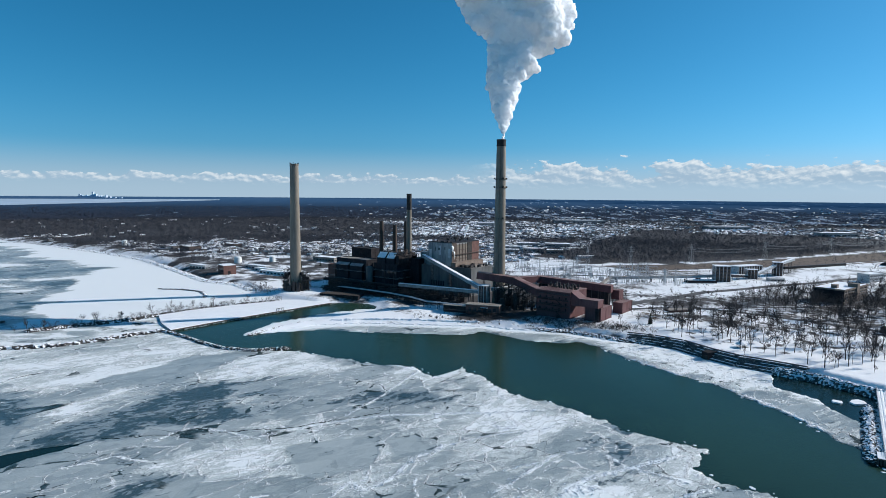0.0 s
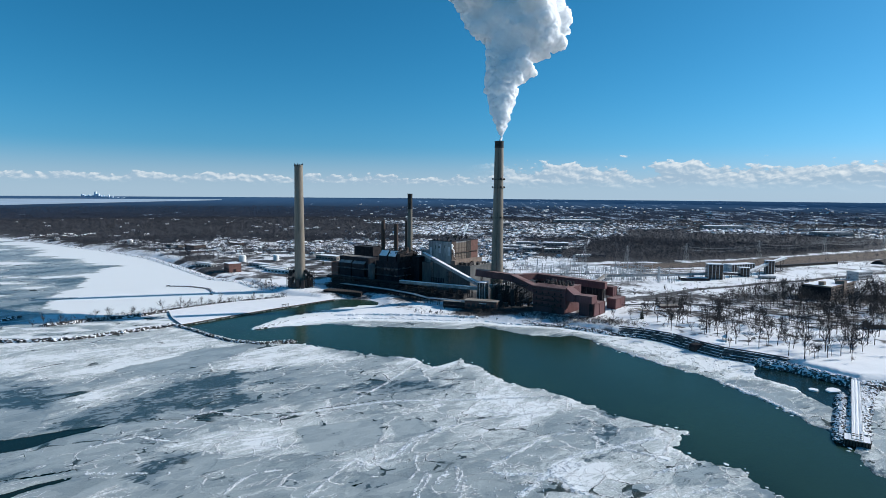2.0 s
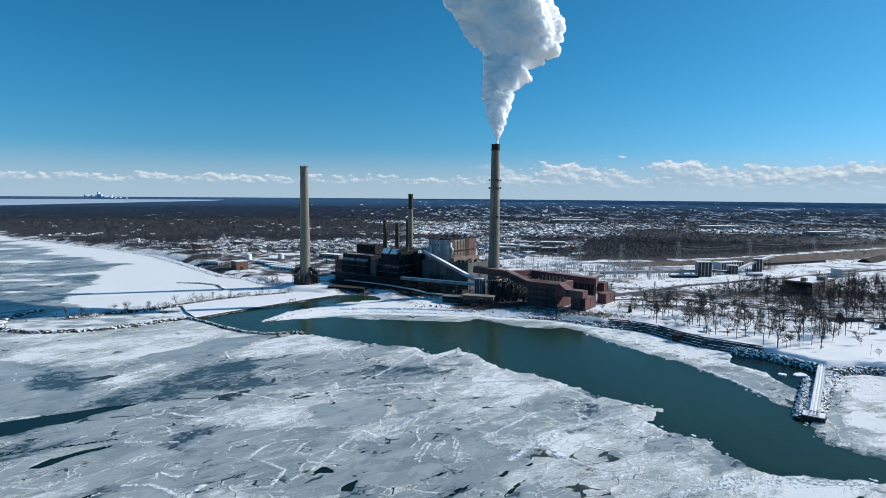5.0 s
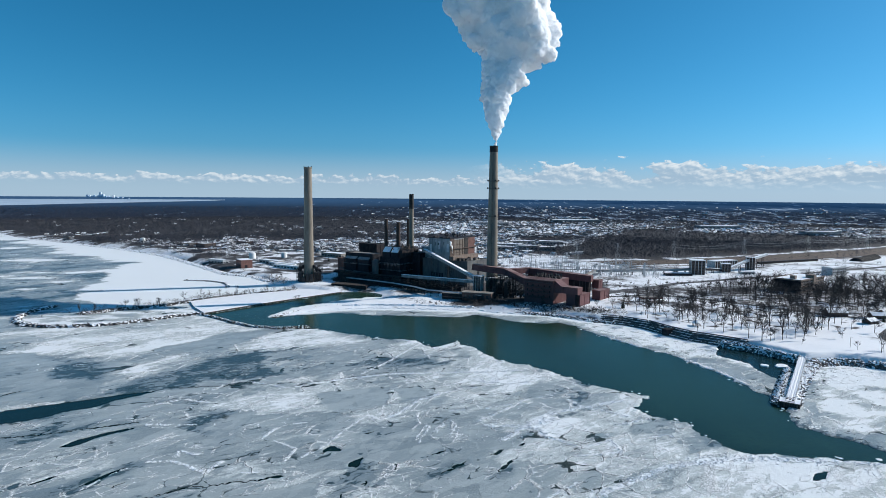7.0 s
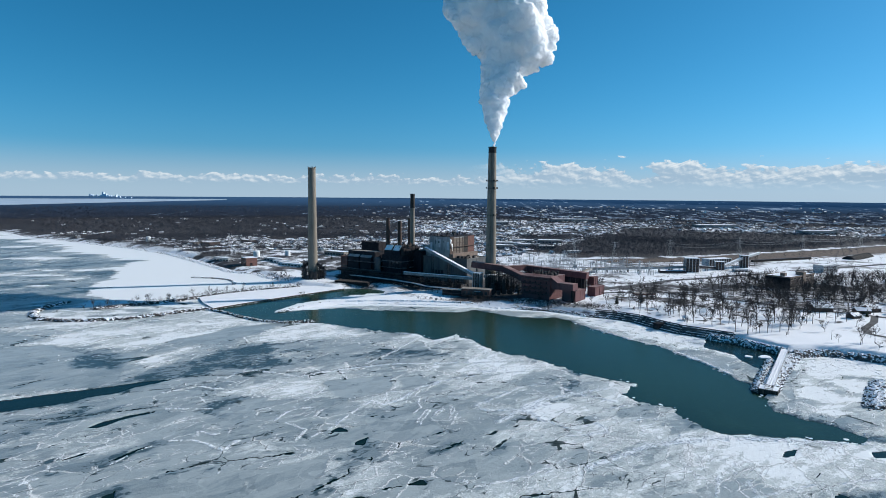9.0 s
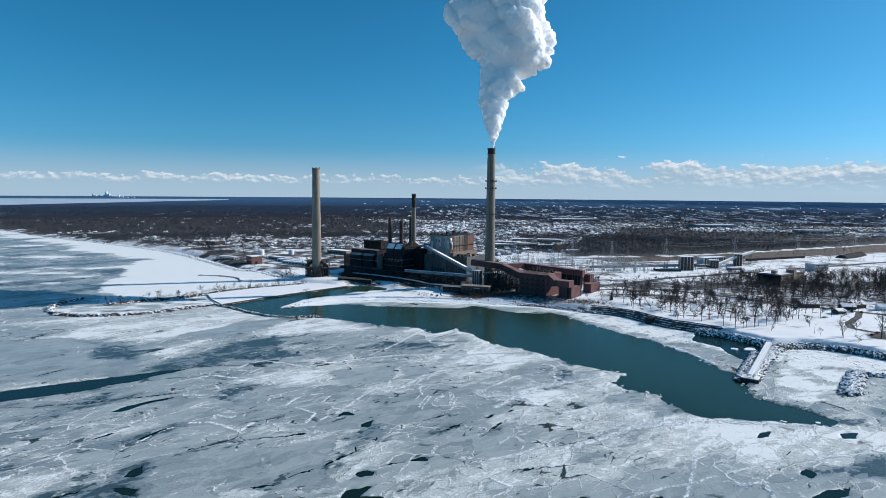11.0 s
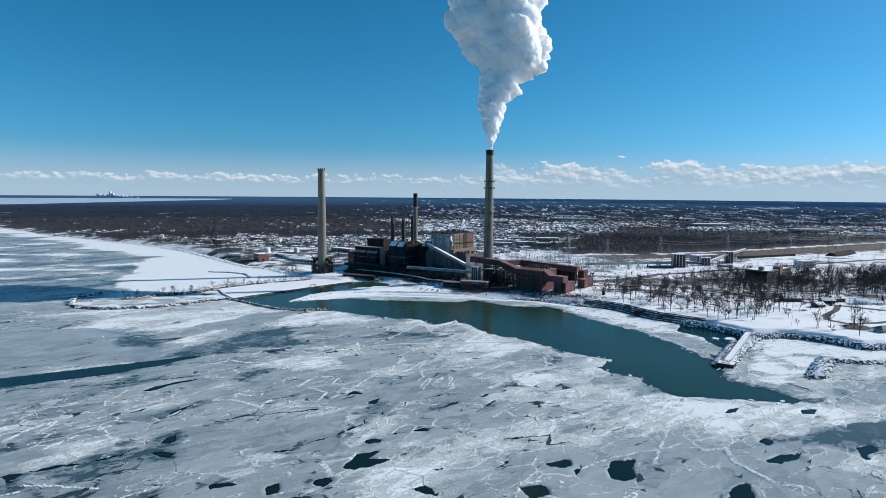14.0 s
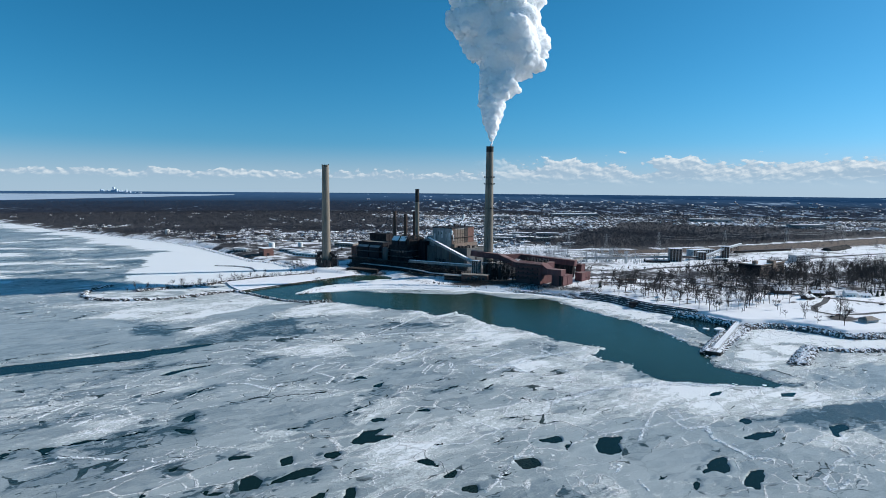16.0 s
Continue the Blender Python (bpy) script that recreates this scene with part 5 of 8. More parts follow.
for fc in ((0, 1, 2, 3), (4, 7, 6, 5), (0, 3, 7, 4), (1, 5, 6, 2), (3, 2, 6, 7), (0, 4, 5, 1)):
    bm.faces.new([v[i] for i in fc])
part("duct", bm, RED, red, "sloping red flue duct")
part("duct", box(bmesh.new(), 9, 27, 3, 14, 18.2, 25.2), RED, red)
part("duct_leg", box(bmesh.new(), 24, 27, 4, 13, 3.5, 18.2), DARKER, red)
part("duct_roof", box(bmesh.new(), 8.8, 27.2, 2.8, 14.2, 25.2, 25.5), RED_ROOF, red)
block("fan_house", "low oxide red fan house at the shore", "industrial hall", 164.9, 531, 15.5, 23, 3.5, 17.8, RT, RED, RED_ROOF, 1, 0, 0.4)
right = block("fan_house", "low oxide red fan house beside the park", "industrial hall", 196, 563, 9, 23, 3.5, 17.0, RT, RED, RED_ROOF, 1, 0, 0.4)
block("fan_house", "small upper red duct box on dark legs", "industrial hall", 205, 600, 8, 10, 14, 23.5, RT, RED, RED_ROOF, 1, 0, 0.3)
for k, (u, v) in enumerate(((-7, 1), (-1, 1), (-7, 9), (-1, 9))):
    a = radians(RT)
    post = (205 + u * math.cos(a) - v * math.sin(a), 600 + u * math.sin(a) + v * math.cos(a))
    t = thing("steel_column", "dark steel column under the duct box", "column", post[0], post[1], 0)
    part("shaft", box(bmesh.new(), -0.4, 0.4, -0.4, 0.4, 3.5, 14), STEEL, t)
gallery("flue_duct", "long oxide red flue duct behind the precipitators", (128, 640, 30.0), (196, 596, 26.0), 9, 7.0, RED, RED_ROOF, 4)
under = thing("precipitator_house", "dark steel clad bay below the long red flue duct", "industrial hall")
part("wall", beam(bmesh.new(), (130, 639, 14.5), (194, 597.5, 12.5), 8, 22), DARKER, under)
for k in range(11):
    c = Vector((130, 639, 0)).lerp(Vector((194, 597.5, 0)), (k + 0.5) / 11) + Vector((-0.545, -0.838, 0)) * 4.2
    part("column", box(bmesh.new(), c.x - 0.4, c.x + 0.4, c.y - 0.4, c.y + 0.4, 3, 26), STEEL, under)
gallery("flue_duct", "oxide red flue duct from the generating hall", (60, 628, 35.5), (99, 616, 31.5), 8, 7.0, RED, RED_ROOF, 3)
gallery("flue_duct", "descending oxide red flue duct", (99, 616, 31.5), (120, 578, 24), 7.5, 7.0, RED, RED_ROOF, 2)
gallery("flue_duct", "oxide red flue duct joining the chimney", (99, 619, 31), (130, 638, 30.5), 7, 6.2, RED, RED_ROOF, 1)
# catwalks with rails, stairs and downpipes on the dark halls
for e, L, W, levels in ((hall, 51.7, 21.5, (14, 25)), (boiler, 35.7, 38, (12, 20, 29))):
    for z in levels:
        bm = bmesh.new()
        box(bm, -L, 1.6, -6.2, -4.6, z - 0.15, z) if e is hall else box(bm, -L, 1.6, -1.9, -0.4, z - 0.15, z)
        y0 = -6.2 if e is hall else -1.9
        for i in range(int(L / 2.5) + 1):
            box(bm, -L + i * 2.5 - 0.06, -L + i * 2.5 + 0.06, y0, y0 + 0.1, z, z + 1.1)
        box(bm, -L, 1.6, y0, y0 + 0.1, z + 1.05, z + 1.15)
        box(bm, 0.4, 1.7, y0, W, z - 0.15, z)
        box(bm, 1.6, 1.7, y0, W, z + 1.05, z + 1.15)
        part("catwalk", bm, GREYCLAD, e)
    for i in range(5):
        part("downpipe", beam(bmesh.new(), (-L + 3 + i * L / 5, -0.8, G0), (-L + 3 + i * L / 5, -0.8, 34), 0.6, seg=8), STEEL, e)
    for i in range(4):
        part("wall_duct", box(bmesh.new(), 0.3, 2.4, 3 + i * W / 4.4, 5.2 + i * W / 4.4, G0, 18 + (i * 7) % 13), DARKER, e)
# open steel under the ducts
frame_thing = thing("steel_frame", "open dark steel framework under the flue ducts", "steel frame")
bm = bmesh.new()
for i in range(6):
    for j in range(4):
        x, y = 76 + i * 7 + j * 3.0, 607 + j * 6 - i * 4.0
        g = ground_z(x, y) - 0.3
        beam(bm, (x, y, g), (x, y, 28), 0.5)
        for z in (10, 16, 22, 27):
            if i < 5:
                beam(bm, (x, y, z), (x + 7, y - 4, z), 0.4)
            if j < 3:
                beam(bm, (x, y, z), (x + 3, y + 6, z), 0.4)
        if i < 5:
            for z in (4, 10, 16, 22):
                beam(bm, (x, y, z), (x + 7, y - 4, z + 6), 0.3)
tagged(part("member", bm, STEEL, frame_thing), kind="stuff")
bm = bmesh.new()
for k in range(40):
    x, y, z, s = rng.uniform(80, 118), rng.uniform(588, 622), rng.uniform(4, 24), rng.uniform(0.5, 1.8)
    g = ground_z(x, y)
    box(bm, x - s, x + s, y - s, y + s, g - 0.2, z)
tagged(part("machinery", bm, STEEL, frame_thing), kind="stuff")
# yard steelwork between the halls and the shore
yardwork = thing("yard_steelwork", "crowded dark steelwork and pipes before the halls", "steelwork")
ry = random.Random(44)
bm = bmesh.new()
for k in range(200):
    t, o = ry.random(), 20 * ry.random() ** 1.6
    x, y = -112 + t * 160 - 0.55 * o, 731 - t * 92 - 0.6 * o + ry.uniform(-2, 2)
    g, h = ground_z(x, y) - 0.3, ry.uniform(4, 15) * (1 - 0.035 * o)
    w, d0 = ry.uniform(0.8, 3), ry.uniform(0.8, 2.4)
    if g < 1.5:
        continue
    box(bm, x - w, x + w, y - d0, y + d0, g + h * ry.uniform(0.0, 0.4), g + h * 0.7)
    for sx in (-w, w):
        for sy in (-d0, d0):
            beam(bm, (x + sx, y + sy, g), (x + sx, y + sy, g + h), 0.3)
    beam(bm, (x - w, y - d0, g), (x + w, y - d0, g + h), 0.22)
    beam(bm, (x - w * 2, y - d0, g + h), (x + w * 2.5, y - d0 - w * 1.5, g + h), 0.55, seg=6)
    beam(bm, (x - w * 2, y + d0, g + h * 0.6), (x + w * 2.5, y + d0 - w * 1.5, g + h * 0.6), 0.4, seg=6)
tagged(part("steelwork", bm, STEEL, yardwork), kind="stuff")
bm = bmesh.new()
for k in range(60):
    t, o = ry.random(), ry.uniform(14, 30)
    x, y = -100 + t * 150 - 0.5 * o, 722 - t * 92 - 0.6 * o
    g = ground_z(x, y)
    if g < 1.5:
        continue
    a, ln_ = radians(-38 + ry.gauss(0, 12)), ry.uniform(4, 16)
    beam(bm, (x, y, g + 0.9), (x + math.cos(a) * ln_, y + math.sin(a) * ln_, g + 0.9), ry.uniform(0.3, 0.9), seg=6)
    box(bm, x - 0.6, x + 0.6, y - 0.6, y + 0.6, g - 0.3, g + ry.uniform(1, 3))
tagged(part("ground_pipe", bm, STEEL, yardwork), kind="stuff")
precip = thing("dust_collector", "dark steel dust collector round the idle chimney foot", "machinery", -153, 717, 0)
bm = bmesh.new()
for k in range(22):
    a = radians(-150 + k * 15)
    R = 9.5 + 2.5 * (k % 3)
    px_, py_ = math.cos(a) * R, math.sin(a) * R
    beam(bm, (px_, py_, 3), (px_, py_, 14 + 9 * ((k * 7) % 5) / 5), 0.6)
    if k:
        beam(bm, (px_, py_, 8 + k % 4), (math.cos(a - 0.26) * R, math.sin(a - 0.26) * R, 13 + k % 5), 0.4)
for k in range(12):
    a = radians(-140 + k * 25)
    R, s0 = 11 + 3 * ry.random(), ry.uniform(1, 2.4)
    box(bm, math.cos(a) * R - s0, math.cos(a) * R + s0, math.sin(a) * R - s0, math.sin(a) * R + s0, 3, 6 + ry.random() * 12)
tagged(part("steelwork", bm, STEEL, precip), kind="stuff")
for side in (-1, 1):
    bm = bmesh.new()
    x0, x1 = (8, 17) if side > 0 else (-15, -8)
    levels = (4, 10, 16, 22, 27)
    for px_ in (x0, (x0 + x1) / 2, x1):
        for py_ in (-7, 0, 7):
            beam(bm, (px_, py_, 3), (px_, py_, 27 - 5 * (px_ == (x1 if side > 0 else x0))), 0.45)
    for z0, z1 in zip(levels, levels[1:]):
        for py_ in (-7, 7):
            beam(bm, (x0, py_, z0), (x1, py_, z1), 0.25)
            beam(bm, (x0, py_, z1), (x1, py_, z1), 0.4)
        for px_ in (x0, x1):
            beam(bm, (px_, -7, z0), (px_, 7, z1), 0.25)
            beam(bm, (px_, -7, z1), (px_, 7, z1), 0.4)
    part("lattice_frame", bm, STEEL, precip)
    for k in range(5):
        a, z = ry.uniform(-6, 3), 5 + k * 4.2
        part("hopper", box(bmesh.new(), x0 + 0.4, x1 - ry.uniform(0.4, 4), a, a + ry.uniform(2.5, 5), z, z + ry.uniform(2, 3.6)), (DARKER, STEEL, BROWN)[k % 3], precip)
    part("inlet_duct", beam(bmesh.new(), (side * 6, -2, 26), (side * 13, -3, 19), 3.0, 3.4), DARKER, precip)


# ---- rocks, breakwaters, pier ----
def rock_mesh(name, seed, s=1.0):
    r = random.Random(seed)
    bm = bmesh.new()
    bmesh.ops.create_icosphere(bm, subdivisions=1, radius=s)
    for v in bm.verts:
        v.co = Vector((v.co.x * r.uniform(0.8, 1.3), v.co.y * r.uniform(0.7, 1.1), v.co.z * r.uniform(0.55, 0.9)))
    me = bpy.data.meshes.new(name)
    bm.to_mesh(me)
    bm.free()
    return me


ROCKS = []
for k in range(5):
    me = rock_mesh("rock", k)
    me.materials.append(ROCK)
    me.materials.append(SNOW)
    for pl in me.polygons:
        pl.material_index = 1 if pl.normal.z > 0.8 else 0
    ROCKS.append(me)


def rough_strip(bm, pts, w, z, seed, wob=1.0, step=1.6):
    """A bank of rubble along a line: an uneven ridge."""
    r = random.Random(seed)
    fine = []
    for (ax, ay), (bx, by) in zip(pts, pts[1:]):
        n = max(1, int(math.hypot(bx - ax, by - ay) / step))
        fine += [(ax + (bx - ax) * i / n, ay + (by - ay) * i / n) for i in range(n)]
    fine.append(pts[-1])
    rows = []
    for i, (x, y) in enumerate(fine):
        px, py = fine[max(0, i - 1)]
        qx, qy = fine[min(len(fine) - 1, i + 1)]
        d = math.hypot(qx - px, qy - py) or 1
        sx, sy = -(qy - py) / d, (qx - px) / d
        end = min(1.0, 0.35 + 0.2 * min(i, len(fine) - 1 - i))
        row = []
        cols = max(7, 2 * round(w * 1.3 / step) + 1)
        for k in range(cols):
            o = -1 + 2 * k / (cols - 1)
            h = 1.25 * (1 - abs(o) ** 1.7) - 0.25
            j = r.uniform(-0.18, 0.18) * wob * 7 / cols
            row.append(bm.verts.new((x + sx * w * (o + j) * end + r.uniform(-0.3, 0.3), y + sy * w * (o + j) * end + r.uniform(-0.3, 0.3), z * h * end + r.uniform(-0.3, 0.3) * wob)))
        rows.append(row)
    for a, b in zip(rows, rows[1:]):
        for i in range(len(a) - 1):
            bm.faces.new((a[i], b[i], b[i + 1], a[i + 1]))
    return fine


def hash01(i, seed):
    """An even random number from a face's count."""
    return random.Random(i * 977 + seed).random()


def breakwater(label, pts, w, z, seed, per=0.9, most=300, snowy=0.86, size=(0.6, 1.7), wob=1.0):
    e = thing("breakwater", label, "breakwater")
    bm = bmesh.new()
    fine = rough_strip(bm, pts, w, z, seed, wob, 1.0 if wob > 1.2 and len(pts) < 9 else 1.6)
    core = part("core", bm, ROCK, e, "rubble core with snow in its hollows")
    core.data.materials.append(SNOW)
    core.data.update()
    for pl in core.data.polygons:
        pl.material_index = 1 if abs(pl.normal.z) > snowy or hash01(pl.index, seed) < 0.22 else 0
    r = random.Random(seed)
    for k in range(min(most, int(len(fine) * per * 2))):
        x, y = fine[int(r.random() * len(fine))]
        o, a = r.uniform(-0.9, 0.9), r.uniform(0, 6.28)
        s = r.uniform(*size)
        ob = new("rock", ROCKS[k % 5])
        ob.parent = e
        ob.matrix_basis = pose(x + math.cos(a) * w * abs(o), y + math.sin(a) * w * abs(o), max(0.1, z * (1 - abs(o)) * 0.85), r.uniform(-15, 15), r.uniform(-15, 15), r.uniform(0, 360)) @ Matrix.Diagonal((s, s, s * 0.8, 1))
    return e


breakwater("curved outer rubble breakwater capped with snow", [(-388, 552), (-395, 527), (-390, 498), (-377, 476), (-360, 463), (-334, 455), (-312, 457), (-286, 464), (-263, 482), (-242, 503), (-225, 515)], 4.2, 2.6, 1, per=2.0, snowy=0.93, size=(0.9, 2.2), wob=2.4)
breakwater("thin rubble breakwater arm in open water", [(-225, 515), (-205, 500), (-179, 476), (-156, 458), (-130, 450), (-102, 457)], 2.6, 2.0, 2, per=2.4, snowy=0.92, size=(0.7, 1.6), wob=2.0)
breakwater("tree lined rubble mole", [(-341, 511), (-310, 535), (-278, 557), (-265, 575), (-238, 606), (-205, 634), (-158, 662)], 4.5, 2.9, 3, per=2.0, snowy=0.96, size=(0.8, 2.0), wob=2.0)
breakwater("snowy gravel spit end", [(-148, 503), (-132, 527), (-108, 553), (-78, 575)], 3.2, 1.5, 4, snowy=0.6)
breakwater("square rubble groin with snow between its boulders", [(260, 223), (274, 240), (288, 256), (301, 270)], 8.0, 3.0, 5, per=8, size=(0.5, 1.1), snowy=0.84, wob=1.6)
breakwater("long rubble groin running to the shore", [(298, 266), (320, 259), (350, 260), (420, 272), (520, 290)], 4.5, 2.6, 6, per=3.0, size=(0.5, 1.2), snowy=0.84, wob=1.6)
breakwater("boulder slope beside the fishing pier", [(214, 252), (232, 276), (252, 300), (274, 326), (287, 338)], 8.0, 3.0, 7, per=6, size=(0.5, 1.1), snowy=0.84, wob=1.6)
breakwater("narrow boulder toe along the pier", [(208, 254), (222, 274), (240, 298), (258, 322)], 4.5, 2.6, 13, per=5, size=(0.5, 1.1), snowy=0.84, wob=1.5)
breakwater("boulder bank below the park", [(243, 393), (262, 376), (274, 356), (284, 336), (306, 338), (322, 333)], 7.5, 4.6, 8, per=6, size=(0.5, 1.1), snowy=0.84, wob=1.7)
breakwater("dark rocky bank below the parking lot", [(322, 332), (338, 319), (352, 300), (371, 300), (392, 304), (470, 315)], 7.0, 5.0, 9, per=5, size=(0.5, 1.3), snowy=0.84, wob=1.7)
breakwater("brushy dark rubble shore below the plant", [(100, 522), (128, 513), (152, 495), (168, 481), (187, 471)], 6.0, 2.6, 10, per=2, size=(0.4, 1.0), snowy=0.90, wob=1.5)
breakwater("low rubble edge along the western bluff", [(-212, 738), (-245, 784), (-296, 814), (-330, 858), (-403, 953), (-493, 1066), (-613, 1178), (-801, 1322)], 9.0, 1.8, 11, per=0.35, snowy=0.45, size=(0.8, 2.4), wob=2.6)
breakwater("jagged ice heaps on the frozen bay", [(-330, 746), (-300, 742), (-272, 728), (-262, 712), (-255, 700), (-252, 684)], 2.4, 1.6, 12, per=1.2, snowy=0.75, wob=2.2)

pier = thing("fishing_pier", "concrete fishing pier covered with snow", "pier")
A, B = Vector((213.5, 250.5, 0)), Vector((309, 380, 0))
d = (B - A).normalized()
s = Vector((-d.y, d.x, 0))
part("deck", beam(bmesh.new(), A + Vector((0, 0, 2.7)), B + Vector((0, 0, 4.2)), 5.0, 0.6), CONCRETE_GREY, pier)
bm = bmesh.new()
rows, rp_ = [], random.Random(55)
for i in range(110):
    c = A.lerp(B, (i + 0.6) / 110)
    lift = 3.05 + 1.5 * i / 110
    rows.append([bm.verts.new(c + s * o + Vector((0, 0, lift + (0.32 * (1 - abs(o) / 2.4) ** 0.5 if abs(o) < 2.4 else 0) + rp_.uniform(-0.09, 0.14) - (0.16 if abs(abs(o) - 0.8) < 0.2 else 0)))) for o in (-2.35, -1.9, -1.2, -0.8, -0.3, 0.3, 0.8, 1.2, 1.9, 2.35)])
for a, b in zip(rows, rows[1:]):
    for i in range(9):
        bm.faces.new((a[i], a[i + 1], b[i + 1], b[i]))
part("snow_cover", bm, SNOW, pier, "trodden uneven snow on the pier deck")
part("head_wall", box(bmesh.new(), -5.5, 5.5, -1.2, 8, -0.5, 2.6, Matrix.Translation(A) @ Matrix.Rotation(math.atan2(-d.x, d.y), 4, "Z")), SOOT, pier, "dark sheet piling at the pier head")
part("head_snow", box(bmesh.new(), -5.3, 5.3, -1.0, 7.8, 2.6, 3.0, Matrix.Translation(A) @ Matrix.Rotation(math.atan2(-d.x, d.y), 4, "Z")), SNOW, pier)
for i in range(9):
    part("timber_post", lathe(bmesh.new(), [(0.4, -1), (0.4, 3.0), (0.1, 3.05)], 8, *(A - d * 1.4 + s * (i * 1.3 - 5.2)).xy), TIMBER, pier)
for o in (-2.3, 2.3):
    for i in range(33):
        p = A.lerp(B, i / 32) + s * o
        z = 3.0 + 1.5 * i / 32
        part("rail_post", beam(bmesh.new(), (p.x, p.y, z), (p.x, p.y, z + 1.1), 0.12), PALE_STEEL, pier)
    for zz in (0.55, 1.1):
        part("rail", beam(bmesh.new(), A + s * o + Vector((0, 0, 3.0 + zz)), B + s * o + Vector((0, 0, 4.5 + zz)), 0.09), PALE_STEEL, pier)
for k in range(7):
    p = A + d * (3 + k * 0.9) + s * (-1.5 + (k % 3) * 1.5)
    part("bench", box(bmesh.new(), p.x - 0.5, p.x + 0.5, p.y - 0.3, p.y + 0.3, 3.0, 3.6), TIMBER, pier)
for side in (1, -1):
    part("ramp_wall", beam(bmesh.new(), B + s * 2.6 * side + Vector((0, 0, 4.6)), B + d * 4 + s * (13 if side < 0 else 9) * side - d * (13 if side < 0 else 0) + Vector((0, 0, 5.4)), 0.6, 1.4), CONCRETE_GREY, pier)

# quay west of the plant, and its timber face
quay = thing("quay", "snow covered quay with a timber pile face", "quay")
QN = [(-219, 516), (-193, 548), (-169, 576), (-143, 604), (-119, 629), (-100, 648)]
QF = [(-120, 668), (-160, 664), (-206, 634), (-238, 606), (-258, 580), (-240, 545)]
part("fill", prism(bmesh.new(), QN + QF, -1, 1.3), CONCRETE_GREY, quay)
bm = bmesh.new()
prism(bm, [(x * 1.0 - 1.0, y + 0.6) for x, y in QN] + QF, 1.3, 1.75)
part("snow_cover", bm, SNOW, quay)
for (ax, ay), (bx, by) in zip(QN, QN[1:]):
    n = int(math.hypot(bx - ax, by - ay) / 4.5)
    for i in range(n):
        x, y = ax + (bx - ax) * (i + 0.5) / n, ay + (by - ay) * (i + 0.5) / n
        part("timber_post", lathe(bmesh.new(), [(0.6, -1), (0.6, 1.5), (0.2, 1.55)], 8, x + 0.5, y - 0.4), TIMBER, quay)
    part("cap_beam", beam(bmesh.new(), (ax + 0.5, ay - 0.4, 1.2), (bx + 0.5, by - 0.4, 1.2), 0.8, 0.6), TIMBER, quay)
rack = thing("mooring_rack", "small dark mooring rack on the quay edge", "rack", -145.4, 603, 1.75, 48)
for k in range(5):
    part("post", box(bmesh.new(), -4 + k * 2, -3.7 + k * 2, -0.15, 0.15, 0, 2.2), SOOT, rack)
part("rail", box(bmesh.new(), -4.2, 4.5, -0.2, 0.2, 2.0, 2.4), SOOT, rack)
intake = thing("intake_wall", "long dark intake screen wall at the basin", "wall", -112, 676, 0, -22)
part("wall", box(bmesh.new(), -6, 44, 0, 13, -1, 6.5), DARKER, intake)
for k in range(16):
    part("bay", box(bmesh.new(), -5 + k * 3.1, -3.2 + k * 3.1, -0.5, 0, 0.5, 6.2), SOOT, intake)
part("roof", box(bmesh.new(), -6.4, 44.4, -0.8, 13.4, 6.5, 6.9), DARKER, intake)
for k in range(16):
    part("roof_rib", box(bmesh.new(), -5 + k * 3.1, -4.4 + k * 3.1, -0.8, 13.4, 6.9, 7.8), STEEL, intake)

# ---- stepped stone seawall below the park ----
wall_line = [(172, 481), (190, 471), (206, 455), (217, 428), (228, 409), (243, 396), (259, 380)]
seawall = thing("seawall", "stepped dark stone seawall below the park", "seawall")
r = random.Random(21)
stone_boxes = {}
for (ax, ay), (bx, by) in zip(wall_line, wall_line[1:]):
    L = math.hypot(bx - ax, by - ay)
    a = math.degrees(math.atan2(by - ay, bx - ax))
    nx, ny = -(by - ay) / L, (bx - ax) / L
    n = max(1, int(L / 5.5))
    for c in range(9):
        for i in range(n):
            t = (i + 0.5 + 0.25 * (c % 2)) / n
            x, y = ax + (bx - ax) * t + nx * (c * 1.15 - 4.6), ay + (by - ay) * t + ny * (c * 1.15 - 4.6)
            key = (round(L / n, 1), r.randrange(2))
            if key not in stone_boxes:
                bm = box(bmesh.new(), -L / n / 2 * 1.01, L / n / 2 * 1.01, -0.65, 0.65, -0.4, 0.4)
                bmesh.ops.bevel(bm, geom=bm.edges[:], offset=0.12, segments=1, affect="EDGES")
                me = bpy.data.meshes.new("stone")
                bm.to_mesh(me)
                bm.free()
                me.materials.append(STONE)
                stone_boxes[key] = me
            ob = new("stone", stone_boxes[key])
            ob.parent = seawall
            ob.matrix_basis = pose(x, y, 0.4 + c * 0.8, r.uniform(-1, 1), r.uniform(-1, 1), a + r.uniform(-1, 1))
for c in (1, 3, 5, 7):
    for (ax, ay), (bx, by) in zip(wall_line, wall_line[1:]):
        L = math.hypot(bx - ax, by - ay)
        nx, ny = -(by - ay) / L, (bx - ax) / L
        n = max(1, int(L / 4))
        for i in range(n):
            if r.random() < 0.35:
                continue
            o = c * 1.15 - 4.6 - 0.45
            p0 = Vector((ax + (bx - ax) * i / n + nx * o, ay + (by - ay) * i / n + ny * o, 0.42 + c * 0.8 + 0.42))
            p1 = p0 + Vector(((bx - ax) / n, (by - ay) / n, r.uniform(-0.05, 0.05)))
            part("snow_ledge", beam(bmesh.new(), p0, p1, r.uniform(0.8, 1.5), r.uniform(0.15, 0.35)), SNOW, seawall)
